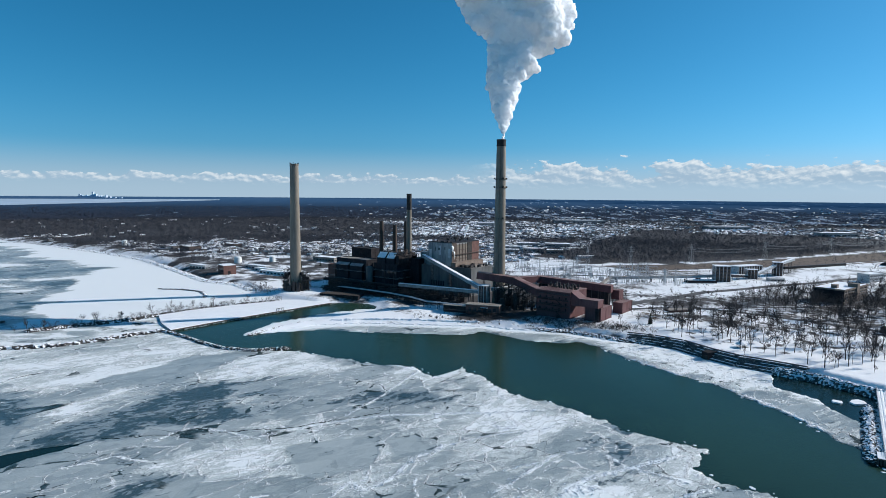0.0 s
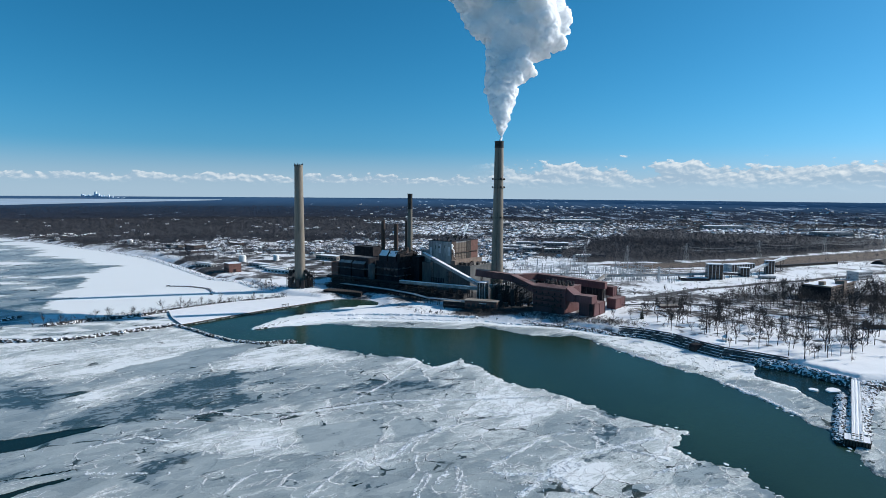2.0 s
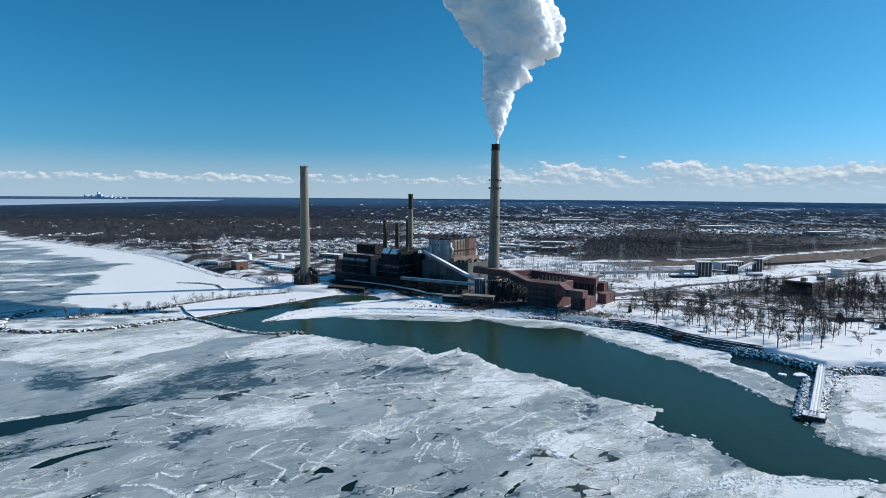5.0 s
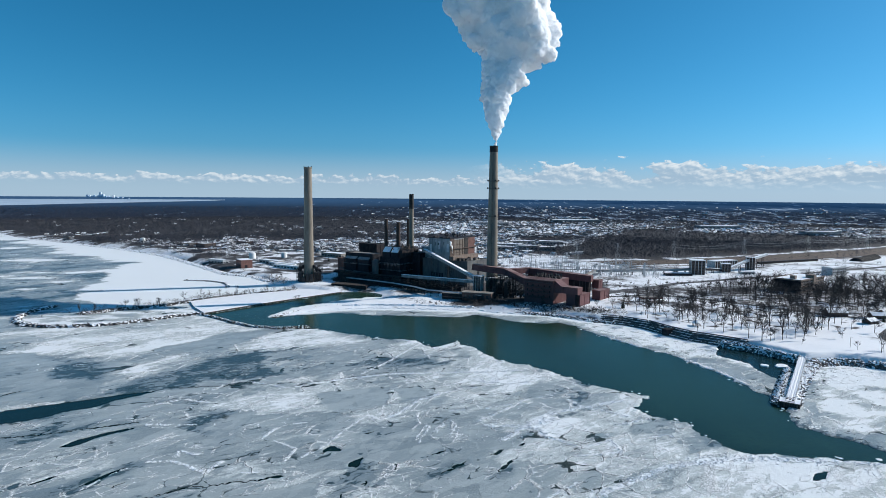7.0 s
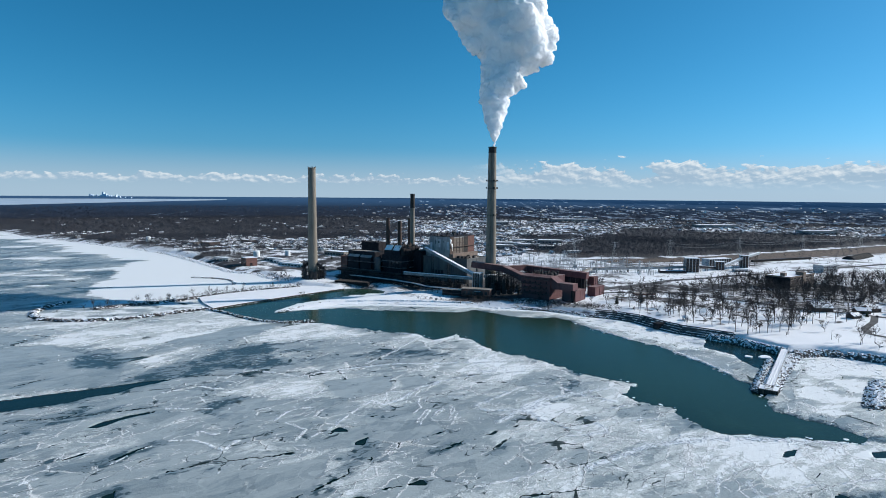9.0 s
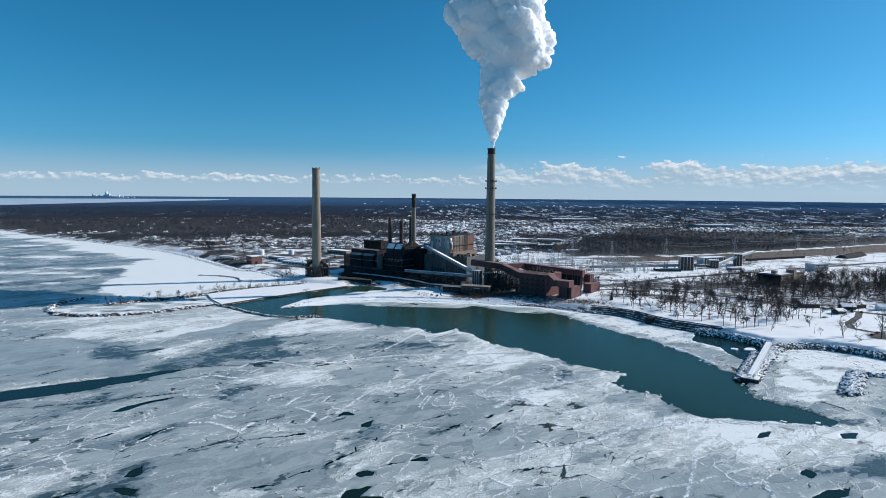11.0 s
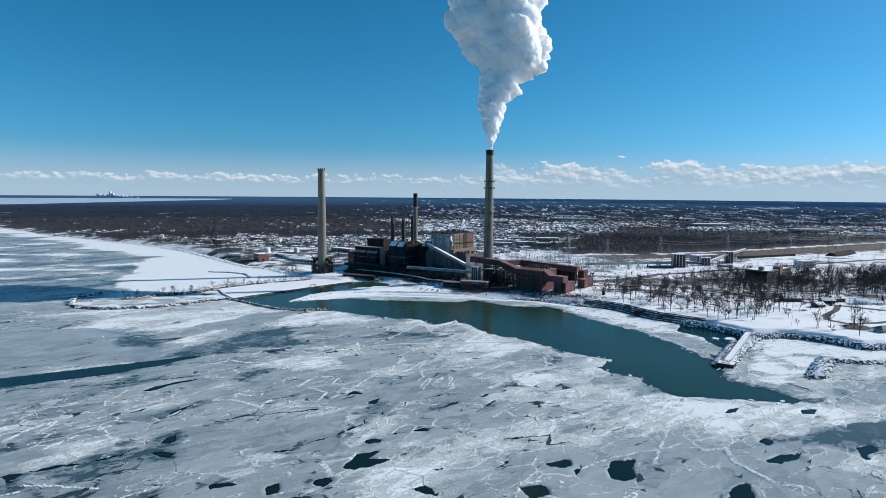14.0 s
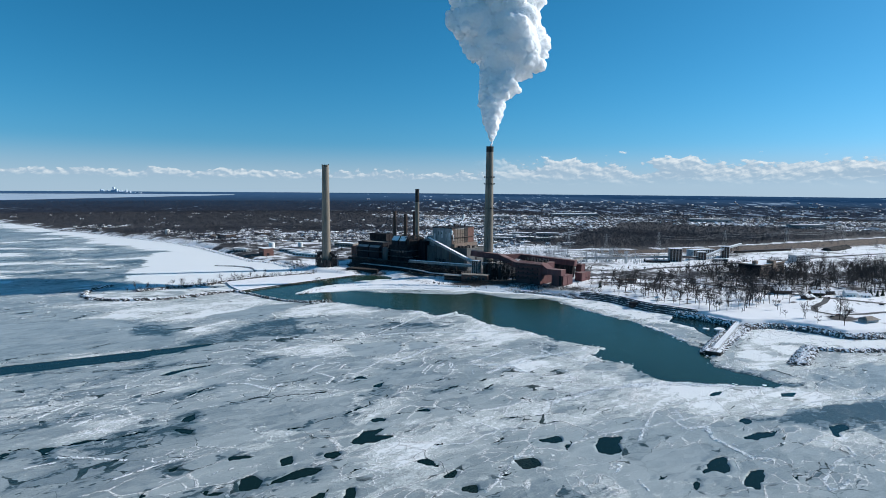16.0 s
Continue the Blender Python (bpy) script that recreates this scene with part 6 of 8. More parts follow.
outfall = thing("outfall", "dark concrete outfall box in the seawall", "outfall", 215.0, 426.4, 0, -67)
part("chamber", box(bmesh.new(), -3, 3, -3.5, 6, 0.2, 5.6), DARKER, outfall)
part("mouth", box(bmesh.new(), -2.1, 2.1, -3.7, -3.4, 0.4, 3.6), SOOT, outfall)
part("slab", box(bmesh.new(), -3.4, 3.4, -3.9, 6.3, 5.6, 6.1), DARKER, outfall)


# ---- bare trees ----
def twig_tree(seed, height, spread, depth=4):
    """Trunk and crown of a bare broadleaf tree as two meshes."""
    r = random.Random(seed)
    trunk, crown = ([], []), ([], [])

    def stick(store, p, q, a, b, seg):
        vs, fs = store
        dd = q - p
        sd = dd.orthogonal().normalized()
        up = dd.cross(sd).normalized()
        i0 = len(vs)
        for c, rad in ((p, a), (q, b)):
            for k in range(seg):
                ang = 2 * math.pi * k / seg
                vs.append(c + sd * math.cos(ang) * rad + up * math.sin(ang) * rad)
        for k in range(seg):
            fs.append((i0 + k, i0 + (k + 1) % seg, i0 + seg + (k + 1) % seg, i0 + seg + k))

    def blade(p, q, w):
        vs, fs = crown
        sd = (q - p).orthogonal().normalized()
        sd.rotate(Matrix.Rotation(r.uniform(0, 3.14), 3, (q - p).normalized()))
        i0 = len(vs)
        vs.extend((p - sd * w, p + sd * w, q))
        fs.append((i0, i0 + 1, i0 + 2))

    def grow(p, dirv, length, rad, lev):
        q = p + dirv * length
        if lev >= 3:
            blade(p, q, max(0.035, rad * 1.2))
        else:
            stick(trunk if lev < 2 else crown, p, q, rad, rad * 0.68, 6 if lev == 0 else (4 if lev == 1 else 3))
        if lev >= depth:
            return
        for k in range((5, 5, 5, 7, 3)[min(lev, 4)]):
            t = 1.0 if k == 0 else r.uniform(0.35, 1.0)
            nd = (dirv + Vector((r.uniform(-1, 1), r.uniform(-1, 1), r.uniform(-0.35, 0.55))) * (0.5 if k == 0 else 1.0) * spread).normalized()
            nd.z = max(nd.z, -0.05)
            grow(p.lerp(q, t), nd.normalized(), length * r.uniform(0.5, 0.74), max(0.025, rad * (0.62 if k == 0 else 0.45)), lev + 1)

    grow(Vector((0, 0, -0.3)), Vector((r.uniform(-0.06, 0.06), r.uniform(-0.06, 0.06), 1)).normalized(), height * 0.36, height * 0.012, 0)
    return trunk, crown


def make_tree(seed, height, spread, name="bare_tree", label="bare leafless broadleaf tree standing in snow"):
    e = thing(name, label, "tree")
    for key, (vs, fs), m in zip(("trunk", "crown"), twig_tree(seed, height, spread), (BARK, TWIG)):
        ob = mesh_object(key, [tuple(v) for v in vs], fs, m)
        ob.parent = e
    return e


TREES = [make_tree(40 + k, h, s) for k, (h, s) in enumerate(((19, 0.75), (22, 0.65), (15, 0.9), (24, 0.6), (13, 1.0), (20, 0.85)))]
BUSHES = [make_tree(80 + k, h, 1.35, "bare_shrub", "brown leafless shrub on the bank") for k, h in enumerate((5.5, 4.2))]
spots = []
r = random.Random(5)


def plant(proto, x, y, scale, sink=0.0):
    proto_m = pose(x, y, ground_z(x, y) - 0.1 - sink, 0, 0, r.uniform(0, 360)) @ Matrix.Diagonal((scale, scale, scale * r.uniform(0.85, 1.15), 1))
    t = copy_thing(proto, proto_m)
    t.matrix_basis = proto_m
    return t


PARK = [(196, 482), (214, 462), (228, 428), (254, 402), (282, 372), (300, 352), (340, 356), (385, 395), (420, 455), (560, 470), (820, 560), (760, 720), (430, 690), (330, 620), (240, 585), (205, 540)]
LAWN = [(187, 470), (213, 468), (237, 499), (252, 470), (240, 428), (247, 426), (255, 422), (258, 413), (268, 418), (268, 392), (274, 383), (281, 383), (286, 386), (324, 428), (328, 409), (338, 422), (346, 430), (350, 428), (350, 422), (356, 422), (270, 463), (276, 512), (279, 550), (288, 463), (298, 463), (272, 452), (303, 482), (293, 438), (303, 438), (313, 438), (328, 446), (352, 459), (285, 413), (278, 422), (303, 403), (347, 442)]
for x, y in LAWN:
    spots.append((x, y))
    tagged(plant(TREES[r.randrange(6)], x, y, r.uniform(1.0, 1.4)), group="park trees")
px = [(r.uniform(195, 820), r.uniform(350, 720)) for _ in range(7000)]
tx_, ty_ = np.array([p[0] for p in px]), np.array([p[1] for p in px])
sd = inside(tx_, ty_, PARK)
dens = fbm(tx_ / 38, ty_ / 38, 3)
drive = away(tx_, ty_, [(212, 586), (283, 601), (330, 560), (365, 527), (396, 490), (440, 455), (480, 422)], False)
rest, near_count = [], 0
for (x, y), d0, n0, lane in zip(px, sd, dens, drive):
    if d0 < 3 or lane < 7:
        continue
    back = 0.30 * float(smooth(-20, 60, y - 0.25 * x - 370)) + 0.30 * float(smooth(320, 400, x))
    want = 0.02 + back + n0 * 1.1 - (0.35 if 440 < x < 530 and 600 < y < 680 else 0) - (0.25 if d0 < 14 else 0)
    if r.random() > want * 0.75:
        continue
    if any((x - a) ** 2 + (y - b) ** 2 < 20 for a, b in spots):
        continue
    spots.append((x, y))
    if near_count < 200 and y - 0.25 * x < 440:
        near_count += 1
        tagged(plant(TREES[r.randrange(6)], x, y, r.uniform(0.85, 1.3)), group="park trees")
    else:
        rest.append((x, y))
for x, y, s in ((236, 415, 0.45), (300, 372, 0.4), (330, 352, 0.5), (343, 345, 1.0), (346, 330, 0.9), (364, 322, 1.3), (360, 352, 1.2), (376, 345, 1.2), (351, 292, 0.5),
                (196, 520, 0.7), (203, 505, 0.8), (180, 520, 0.65), (205, 560, 0.6), (385, 350, 0.8), (212, 480, 0.5)):
    plant(TREES[r.randrange(6)], x, y, s)
    spots.append((x, y))
# the denser stand behind, too many to count
stand_v, stand_f, at0 = [], [], 0
shapes = []
for t in TREES:
    for o in t.children:
        shapes.append((np.array([v.co for v in o.data.vertices]), [tuple(q.vertices) for q in o.data.polygons]))
for x, y in rest[:340]:
    k, a, sc = r.randrange(6), r.uniform(0, 6.28), r.uniform(0.85, 1.25)
    g = ground_z(x, y) - 0.1
    for vv, ff in shapes[2 * k:2 * k + 2]:
        c0, s0 = math.cos(a) * sc, math.sin(a) * sc
        stand_v.append(np.stack([x + vv[:, 0] * c0 - vv[:, 1] * s0, y + vv[:, 0] * s0 + vv[:, 1] * c0, g + vv[:, 2] * sc], -1))
        stand_f += [tuple(i + at0 for i in q) for q in ff]
        at0 += len(vv)
tagged(mesh_object("bare_trees", np.concatenate(stand_v).tolist(), stand_f, TWIG), "dense stand of dark leafless park trees", "trees", kind="stuff")
# scrub on the mole, the bluff and the plant shore
for x, y in [(-325, 513), (-329, 517), (-308, 538), (-301, 546), (-296, 541), (-284, 560), (-281, 556), (-263, 578), (-242, 598), (-235, 608), (-338, 510), (-270, 568), (-250, 590), (-220, 624), (-190, 645), (-345, 505)]:
    t = plant(TREES[r.randrange(6)], x, y, r.uniform(0.45, 0.72))
    t.location.z = 1.6
for k in range(55):
    x, y = r.uniform(-225, -195), r.uniform(690, 770)
    plant(BUSHES[k % 2], x, y, r.uniform(0.6, 1.1))
scrub = []
for k in range(330):
    u = r.random()
    x, y = (-10 + u * 190, 574 - u * 78 + r.uniform(-12, 10)) if k % 2 else (66 + u * 125, 552 - u * 62 + r.uniform(-5, 22) * (1 - 0.4 * u))
    if ground_z(x, y) < 0.8:
        continue
    if k < 110:
        plant(BUSHES[k % 2], x, y, r.uniform(0.5, 1.2))
    else:
        scrub.append((x, y))
for k in range(420):
    u = r.random()
    x, y = -900 + 640 * u, 0
    scrub.append((x, np.interp(x, [-949, -721, -587, -464, -405, -260], [1400, 1175, 1085, 880, 760, 690]) + r.uniform(0, 45)))
for k in range(260):
    scrub.append((r.uniform(225, 640), r.uniform(560, 790)))
for k in range(620):
    u = r.random()
    scrub.append((50 + u * 150, 570 - u * 74 + r.uniform(-14, 14)))
for k in range(160):
    u = r.random()
    scrub.append((-232 + u * 55 + r.uniform(-8, 8), 768 - u * 62 + r.uniform(-8, 8)))
for k in range(130):
    u = r.random()
    scrub.append((r.uniform(-430, -120), r.uniform(800, 1060)))
scrub = [(x, y) for x, y in scrub if ground_z(x, y) > 0.8]
for k in range(40):
    x, y = 215 + r.uniform(0, 140), 640 + r.uniform(-14, 20) + r.random() * 60
    plant(BUSHES[k % 2], x, y, r.uniform(0.7, 1.4))
for o in TREES + BUSHES:
    o.matrix_basis = pose(*{0: (300, 470), 1: (318, 452), 2: (270, 440), 3: (345, 490), 4: (232, 470), 5: (355, 440), 6: (8, 563), 7: (20, 560)}[(TREES + BUSHES).index(o)], 0)
    o.location.z = ground_z(o.location.x, o.location.y) - 0.1


def conifer(x, y, h):
    e = thing("conifer", "dark green conifer with drooping boughs", "tree", x, y, ground_z(x, y) - 0.2, group="conifers")
    part("trunk", lathe(bmesh.new(), [(h * 0.02, 0), (h * 0.004, h * 0.97)], 6), BARK, e)
    rr = random.Random(int(x * 7 + y))
    bm = bmesh.new()
    for k in range(16):
        z = h * (0.08 + 0.9 * k / 16)
        R = h * 0.23 * (1 - k / 16.5)
        n = 9
        for i in range(n):
            a = 2 * math.pi * (i + rr.random()) / n
            L = R * rr.uniform(0.7, 1.15)
            p, q = Vector((0, 0, z + h * 0.05)), Vector((math.cos(a) * L, math.sin(a) * L, z - L * 0.25))
            sdv = Vector((-math.sin(a), math.cos(a), 0)) * L * 0.35
            vv = [bm.verts.new(c) for c in (p, p.lerp(q, 0.6) + sdv, q, p.lerp(q, 0.6) - sdv, p.lerp(q, 0.5) - Vector((0, 0, L * 0.25)))]
            bm.faces.new((vv[0], vv[1], vv[2])), bm.faces.new((vv[0], vv[2], vv[3])), bm.faces.new((vv[1], vv[4], vv[2])), bm.faces.new((vv[3], vv[2], vv[4]))
    part("needles", bm, CONIFER, e)


for x, y, h in ((207, 520, 11), (500, 470, 12), (505, 466, 10), (514, 470, 11), (430, 452, 8), (377, 790, 13), (383, 795, 11), (640, 690, 13), (655, 700, 15), (672, 690, 12), (690, 705, 14), (700, 690, 12), (655, 715, 12),
                (-190, 930, 12), (-165, 960, 10), (-120, 900, 11)):
    conifer(x, y, h)


# ---- loose floes and slabs at the ice edge ----
def floe(x, y, size, seed, thick=0.35, label="small loose slab of white ice"):
    g = random.Random(seed)
    n = g.randint(6, 9)
    loop = [(math.cos(2 * math.pi * i / n) * size * g.uniform(0.55, 1.1), math.sin(2 * math.pi * i / n) * size * g.uniform(0.4, 0.8)) for i in range(n)]
    bm = prism(bmesh.new(), loop, -0.1, thick)
    bmesh.ops.bevel(bm, geom=[e for e in bm.edges if all(v.co.z > 0 for v in e.verts)], offset=min(0.12, size * 0.08), segments=1, affect="EDGES")
    me = bpy.data.meshes.new("ice_floe")
    bmesh.ops.recalc_face_normals(bm, faces=bm.faces)
    bm.to_mesh(me)
    bm.free()
    me.materials.append(SNOW)
    ob = new("ice_floe", me)
    ob.matrix_basis = pose(x, y, 0.02, g.uniform(-2, 2), g.uniform(-2, 2), g.uniform(0, 360))
    return tagged(ob, label, "ice floe", "loose ice floes")


floe(259, 331, 6.5, 1, 1.0, "thick snowy ice slab in the sheltered pool")
floe(247, 333, 4.5, 2, 0.8, "thick snowy ice slab in the sheltered pool")
floe(255, 318, 3.0, 3, 0.6, "thick snowy ice slab in the sheltered pool")
g = random.Random(90)
for k in range(60):
    (ax, ay), (bx, by) = [(OPEN[i], OPEN[i + 1]) for i in range(len(OPEN) - 27)][g.randrange(33)]
    t, o = g.random(), g.uniform(0.3, 3.2)
    cxm, cym = ax + (bx - ax) * t, ay + (by - ay) * t
    L = math.hypot(bx - ax, by - ay) or 1
    x, y = cxm + (by - ay) / L * o * -1, cym + (bx - ax) / L * o
    if float(inside(np.array([x]), np.array([y]), OPEN)[0]) < 1.5:
        continue
    floe(x, y, g.uniform(0.4, 1.9) * (1.2 - o / 12), 100 + k, 0.18)
for label, pts, w, z, sd0 in (("wavy rim of piled shore ice along the spit", [(-140, 510), (-120, 525), (-95, 541), (-57, 549), (-14, 545), (28, 538), (60, 536)], 2.4, 0.9, 61),
                              ("wavy rim of piled shore ice below the plant", [(60, 536), (79, 524), (104, 518), (128, 511), (150, 492), (166, 478)], 2.6, 1.1, 62),
                              ("second rim of piled shore ice on the spit", [(-90, 553), (-55, 559), (-14, 556), (28, 549), (58, 547)], 1.8, 3.0, 63)):
    e = thing("ice_ridge", label, "ice ridge", group="shore ice ridges")
    bm = bmesh.new()
    rough_strip(bm, pts, w, z, sd0, 1.6)
    part("rubble", bm, SNOW, e)


# ---- roads ----
def ribbon(name, label, pts, w, material, lift=0.12, category="road"):
    xs, fs = [], []
    fine = []
    for (ax, ay), (bx, by) in zip(pts, pts[1:]):
        n = max(1, int(math.hypot(bx - ax, by - ay) / 6))
        fine += [(ax + (bx - ax) * i / n, ay + (by - ay) * i / n) for i in range(n)]
    fine.append(pts[-1])
    for i, (x, y) in enumerate(fine):
        px, py = fine[max(0, i - 1)]
        qx, qy = fine[min(len(fine) - 1, i + 1)]
        d = math.hypot(qx - px, qy - py)
        sx, sy = -(qy - py) / d * w / 2, (qx - px) / d * w / 2
        for o in (-1, 0, 1):
            z = max(ground_z(x + sx * o, y + sy * o), ground_z(x, y)) + lift
            xs.append((x + sx * o, y + sy * o, z))
        if i:
            b = i * 3
            fs += [(b - 3, b - 2, b + 1, b), (b - 2, b - 1, b + 2, b + 1)]
    return tagged(mesh_object(name, xs, fs, material, True), label, category, kind="structure")


ribbon("road", "cleared asphalt plant road", [(205, 600), (242, 630), (335, 690), (428, 733), (520, 770), (800, 900), (1500, 1150)], 12, ASPHALT)
ribbon("road", "cleared asphalt park drive", [(212, 586), (283, 601), (330, 560), (365, 527), (396, 490), (440, 455), (480, 422), (640, 330), (900, 240)], 8, ASPHALT)
ribbon("road", "dark wet service lane", [(221, 589), (290, 594), (356, 597), (470, 600)], 5, ASPHALT)
ribbon("road", "curving park lot lane", [(440, 455), (420, 430), (392, 405), (380, 385), (388, 366), (420, 372), (470, 385)], 6, ASPHALT)
ribbon("road", "straight shore highway", [(-900, 1560), (-500, 1240), (-250, 1060), (-60, 900), (120, 850), (330, 830)], 10, ASPHALT)
ribbon("road", "rail siding by the reeds", [(330, 880), (480, 905), (620, 945), (884, 1062), (1400, 1270)], 7, REED)

# ---- buildings east of the plant ----
transfer_tower(400, 784, 19, 16, 4.5, 27.5, -12, "tall dark coal transfer tower with pale piers", 4)
transfer_tower(462, 815, 13, 10, 4.5, 19, -12, "small dark coal transfer tower with pale piers", 3)
transfer_tower(518, 846, 12, 11, 4.5, 26, -20, "slim dark coal transfer tower beside the coal yard", 3)
transfer_tower(478, 868, 48, 16, 4.5, 17, 20, "wide dark coal crusher house with pale piers", 9)
gallery("conveyor", "sloping pale coal conveyor", (474, 818, 11), (526, 850, 22.5), 4, 3.2, PALE_STEEL, SNOW, 3)
gallery("conveyor", "sloping pale coal conveyor", (530, 852, 23), (572, 884, 27), 4, 3.2, PALE_STEEL, SNOW, 2)
gallery("conveyor", "low dark coal conveyor", (418, 786, 15), (464, 818, 9), 3.5, 3, DARK, SNOW, 3)
gallery("conveyor", "long low conveyor across the snow field", (204, 668, 17), (252, 776, 12), 4, 3.2, CONCRETE_GREY, TAN, 6)
gallery("conveyor", "long low conveyor across the snow field", (252, 776, 12), (402, 792, 13), 4, 3.2, CONCRETE_GREY, TAN, 9)
gallery("rail_trestle", "long dark rail car trestle", (583, 925, 8), (725, 981, 8), 4.5, 4.0, SOOT, STEEL, 10)
block("workshop", "low grey workshop with a snowy roof", "shed", 395, 770, 38, 14, 4, 9.5, -4, DARKER, SNOW, 8, 1, 0.3)
block("workshop", "low grey workshop beside the transfer tower", "shed", 500, 790, 20, 10, 4, 10, -4, CONCRETE_GREY, SNOW, 4, 1, 0.3)

coal = thing("coal_pile", "long black coal pile dusted with snow", "coal pile")
bm = bmesh.new()
rough_strip(bm, [(560, 838), (596, 852), (640, 880), (690, 915)], 15, 4.0, 31)
part("coal_body", bm, COAL, coal)
coal = thing("coal_pile", "high black coal pile in the snow field", "coal pile")
bm = bmesh.new()
rough_strip(bm, [(792, 975), (815, 990), (850, 1018), (890, 1050)], 20, 13, 32)
part("coal_body", bm, COAL, coal)

office = thing("brick_block", "long brown brick office block with window rows", "building", 457, 616, 0, 36)
part("wall", box(bmesh.new(), 0, 72, 0, 30, 4, 21.5), BRICK, office)
# End away from the sun: its shade is painted with darker brick.
part("end_wall", box(bmesh.new(), -0.3, 0, 0, 30, 4, 21.5), DARKER, office)
part("roof", box(bmesh.new(), -0.4, 72.4, -0.4, 30.4, 21.5, 22.0), SNOW, office, "flat snow covered roof")
bm = bmesh.new()
for a in ((-0.5, 72.5, -0.6, -0.3), (-0.5, 72.5, 30.3, 30.6), (-0.8, -0.5, -0.6, 30.6), (72.5, 72.8, -0.6, 30.6)):
    box(bm, *a, 20.8, 22.6)
part("parapet", bm, BRICK, office)
part("stair_tower", box(bmesh.new(), 34, 42, -1.5, 8, 4, 26), BRICK, office)
part("roof_house", box(bmesh.new(), 8, 13, 10, 16, 22, 26), BRICK, office)
pane = box(bmesh.new(), -1.2, 1.2, -0.12, 0.1, -0.95, 0.95)
pm = bpy.data.meshes.new("window")
pane.to_mesh(pm)
pane.free()
pm.materials.append(GLASS)
sill = box(bmesh.new(), -1.35, 1.35, -0.3, 0, -1.2, -0.95)
sm = bpy.data.meshes.new("sill")
sill.to_mesh(sm)
sill.free()
sm.materials.append(CONCRETE_GREY)
for k in range(5):
    for i in range(17):
        u = 2.6 + i * 4.15
        if 32 < u < 44:
            continue
        ob = new("window", pm)
        ob.parent = office
        ob.matrix_basis = pose(u, 0, 6.2 + k * 3.3)
        new("sill", sm).parent = ob
low = block("office", "two storey pale office with dark window bays", "building", 640, 790, 34, 16, 4, 18, 25, PALE_STEEL, SNOW, 8, 3, 0.5)
lot = block("shed", "small dark red shed among the trees", "shed", 271, 575, 24, 10, 4, 8.5, 8, REDBRICK, TAN, 5, 0, 0)


def house(x, y, w, d, h, turn, wall, label, roof=SNOW, group="houses"):
    e = thing("house", label, "house", x, y, ground_z(x, y) - 0.3, turn, group)
    part("wall", box(bmesh.new(), -w / 2, w / 2, -d / 2, d / 2, 0, h), wall, e)
    bm = bmesh.new()
    ov, rh = 0.6, d * 0.28
    pr = [(-d / 2 - ov, h - 0.2), (0, h + rh), (d / 2 + ov, h - 0.2), (d / 2 + ov, h - 0.5), (0, h + rh - 0.35), (-d / 2 - ov, h - 0.5)]
    a = [bm.verts.new((-w / 2 - ov, u, z)) for u, z in pr]
    b = [bm.verts.new((w / 2 + ov, u, z)) for u, z in pr]
    for i in range(6):
        bm.faces.new((a[i], a[(i + 1) % 6], b[(i + 1) % 6], b[i]))
    bm.faces.new((a[0], a[5], a[4], a[1])), bm.faces.new((a[1], a[4], a[3], a[2])), bm.faces.new((b[0], b[1], b[4], b[5])), bm.faces.new((b[1], b[2], b[3], b[4]))
    part("roof", bm, roof, e)
    bm = bmesh.new()
    for sx in (-w / 2, w / 2):
        v = [bm.verts.new((sx, -d / 2, h)), bm.verts.new((sx, d / 2, h)), bm.verts.new((sx, 0, h + rh - 0.3))]
        bm.faces.new(v)
    part("gable", bm, wall, e)
    part("door", box(bmesh.new(), -0.5, 0.5, -d / 2 - 0.06, -d / 2 + 0.05, 0.3, 2.4), DARKER, e)
    for u in (-w * 0.3, w * 0.3):
        part("window", box(bmesh.new(), u - 0.7, u + 0.7, -d / 2 - 0.06, -d / 2 + 0.05, 1.3, 2.6), GLASS, e)
    part("chimney", box(bmesh.new(), w * 0.2, w * 0.2 + 0.8, -0.4, 0.4, h, h + rh + 1.0), REDBRICK, e)
    return e


house(472, 465, 11, 8, 5.0, -12, WHITE, "white two storey house near the park")
house(487, 463, 12, 7, 3.0, -12, WHITE, "long white garage with a snowy roof")
house(413, 447, 11, 8, 3.4, 20, BROWN, "small brown cottage with a snowy roof")
house(438, 470, 13, 9, 4.0, -10, BROWN, "dark cottage under the trees")
house(404, 481, 18, 11, 5, -5, BROWN, "brown cottage under the trees")
house(454, 478, 14, 10, 5, 10, BROWN, "brown cottage beside the lane")
pav = thing("picnic_shelter", "small park shelter with a low hipped roof", "shelter", 396, 336, ground_z(396, 336), 15)
part("wall", box(bmesh.new(), -7, 7, -4, 4, -0.3, 2.9), CONCRETE_GREY, pav)
bm = bmesh.new()
v = [bm.verts.new(p) for p in ((-8.5, -5.5, 2.8), (8.5, -5.5, 2.8), (8.5, 5.5, 2.8), (-8.5, 5.5, 2.8), (-3.5, 0, 5.4), (3.5, 0, 5.4))]
for fc in ((0, 1, 5, 4), (1, 2, 5), (2, 3, 4, 5), (3, 0, 4), (3, 2, 1, 0)):
    bm.faces.new([v[i] for i in fc])
part("roof", bm, TAN, pav)
kiosk = thing("picnic_shelter", "small open park kiosk with a pointed snowy roof", "shelter", 245, 436, ground_z(245, 436), 20)
part("roof", lathe(bmesh.new(), [(4.2, 2.6), (4.0, 2.9), (0.3, 5.0), (0.05, 5.4)], 8), SNOW, kiosk)
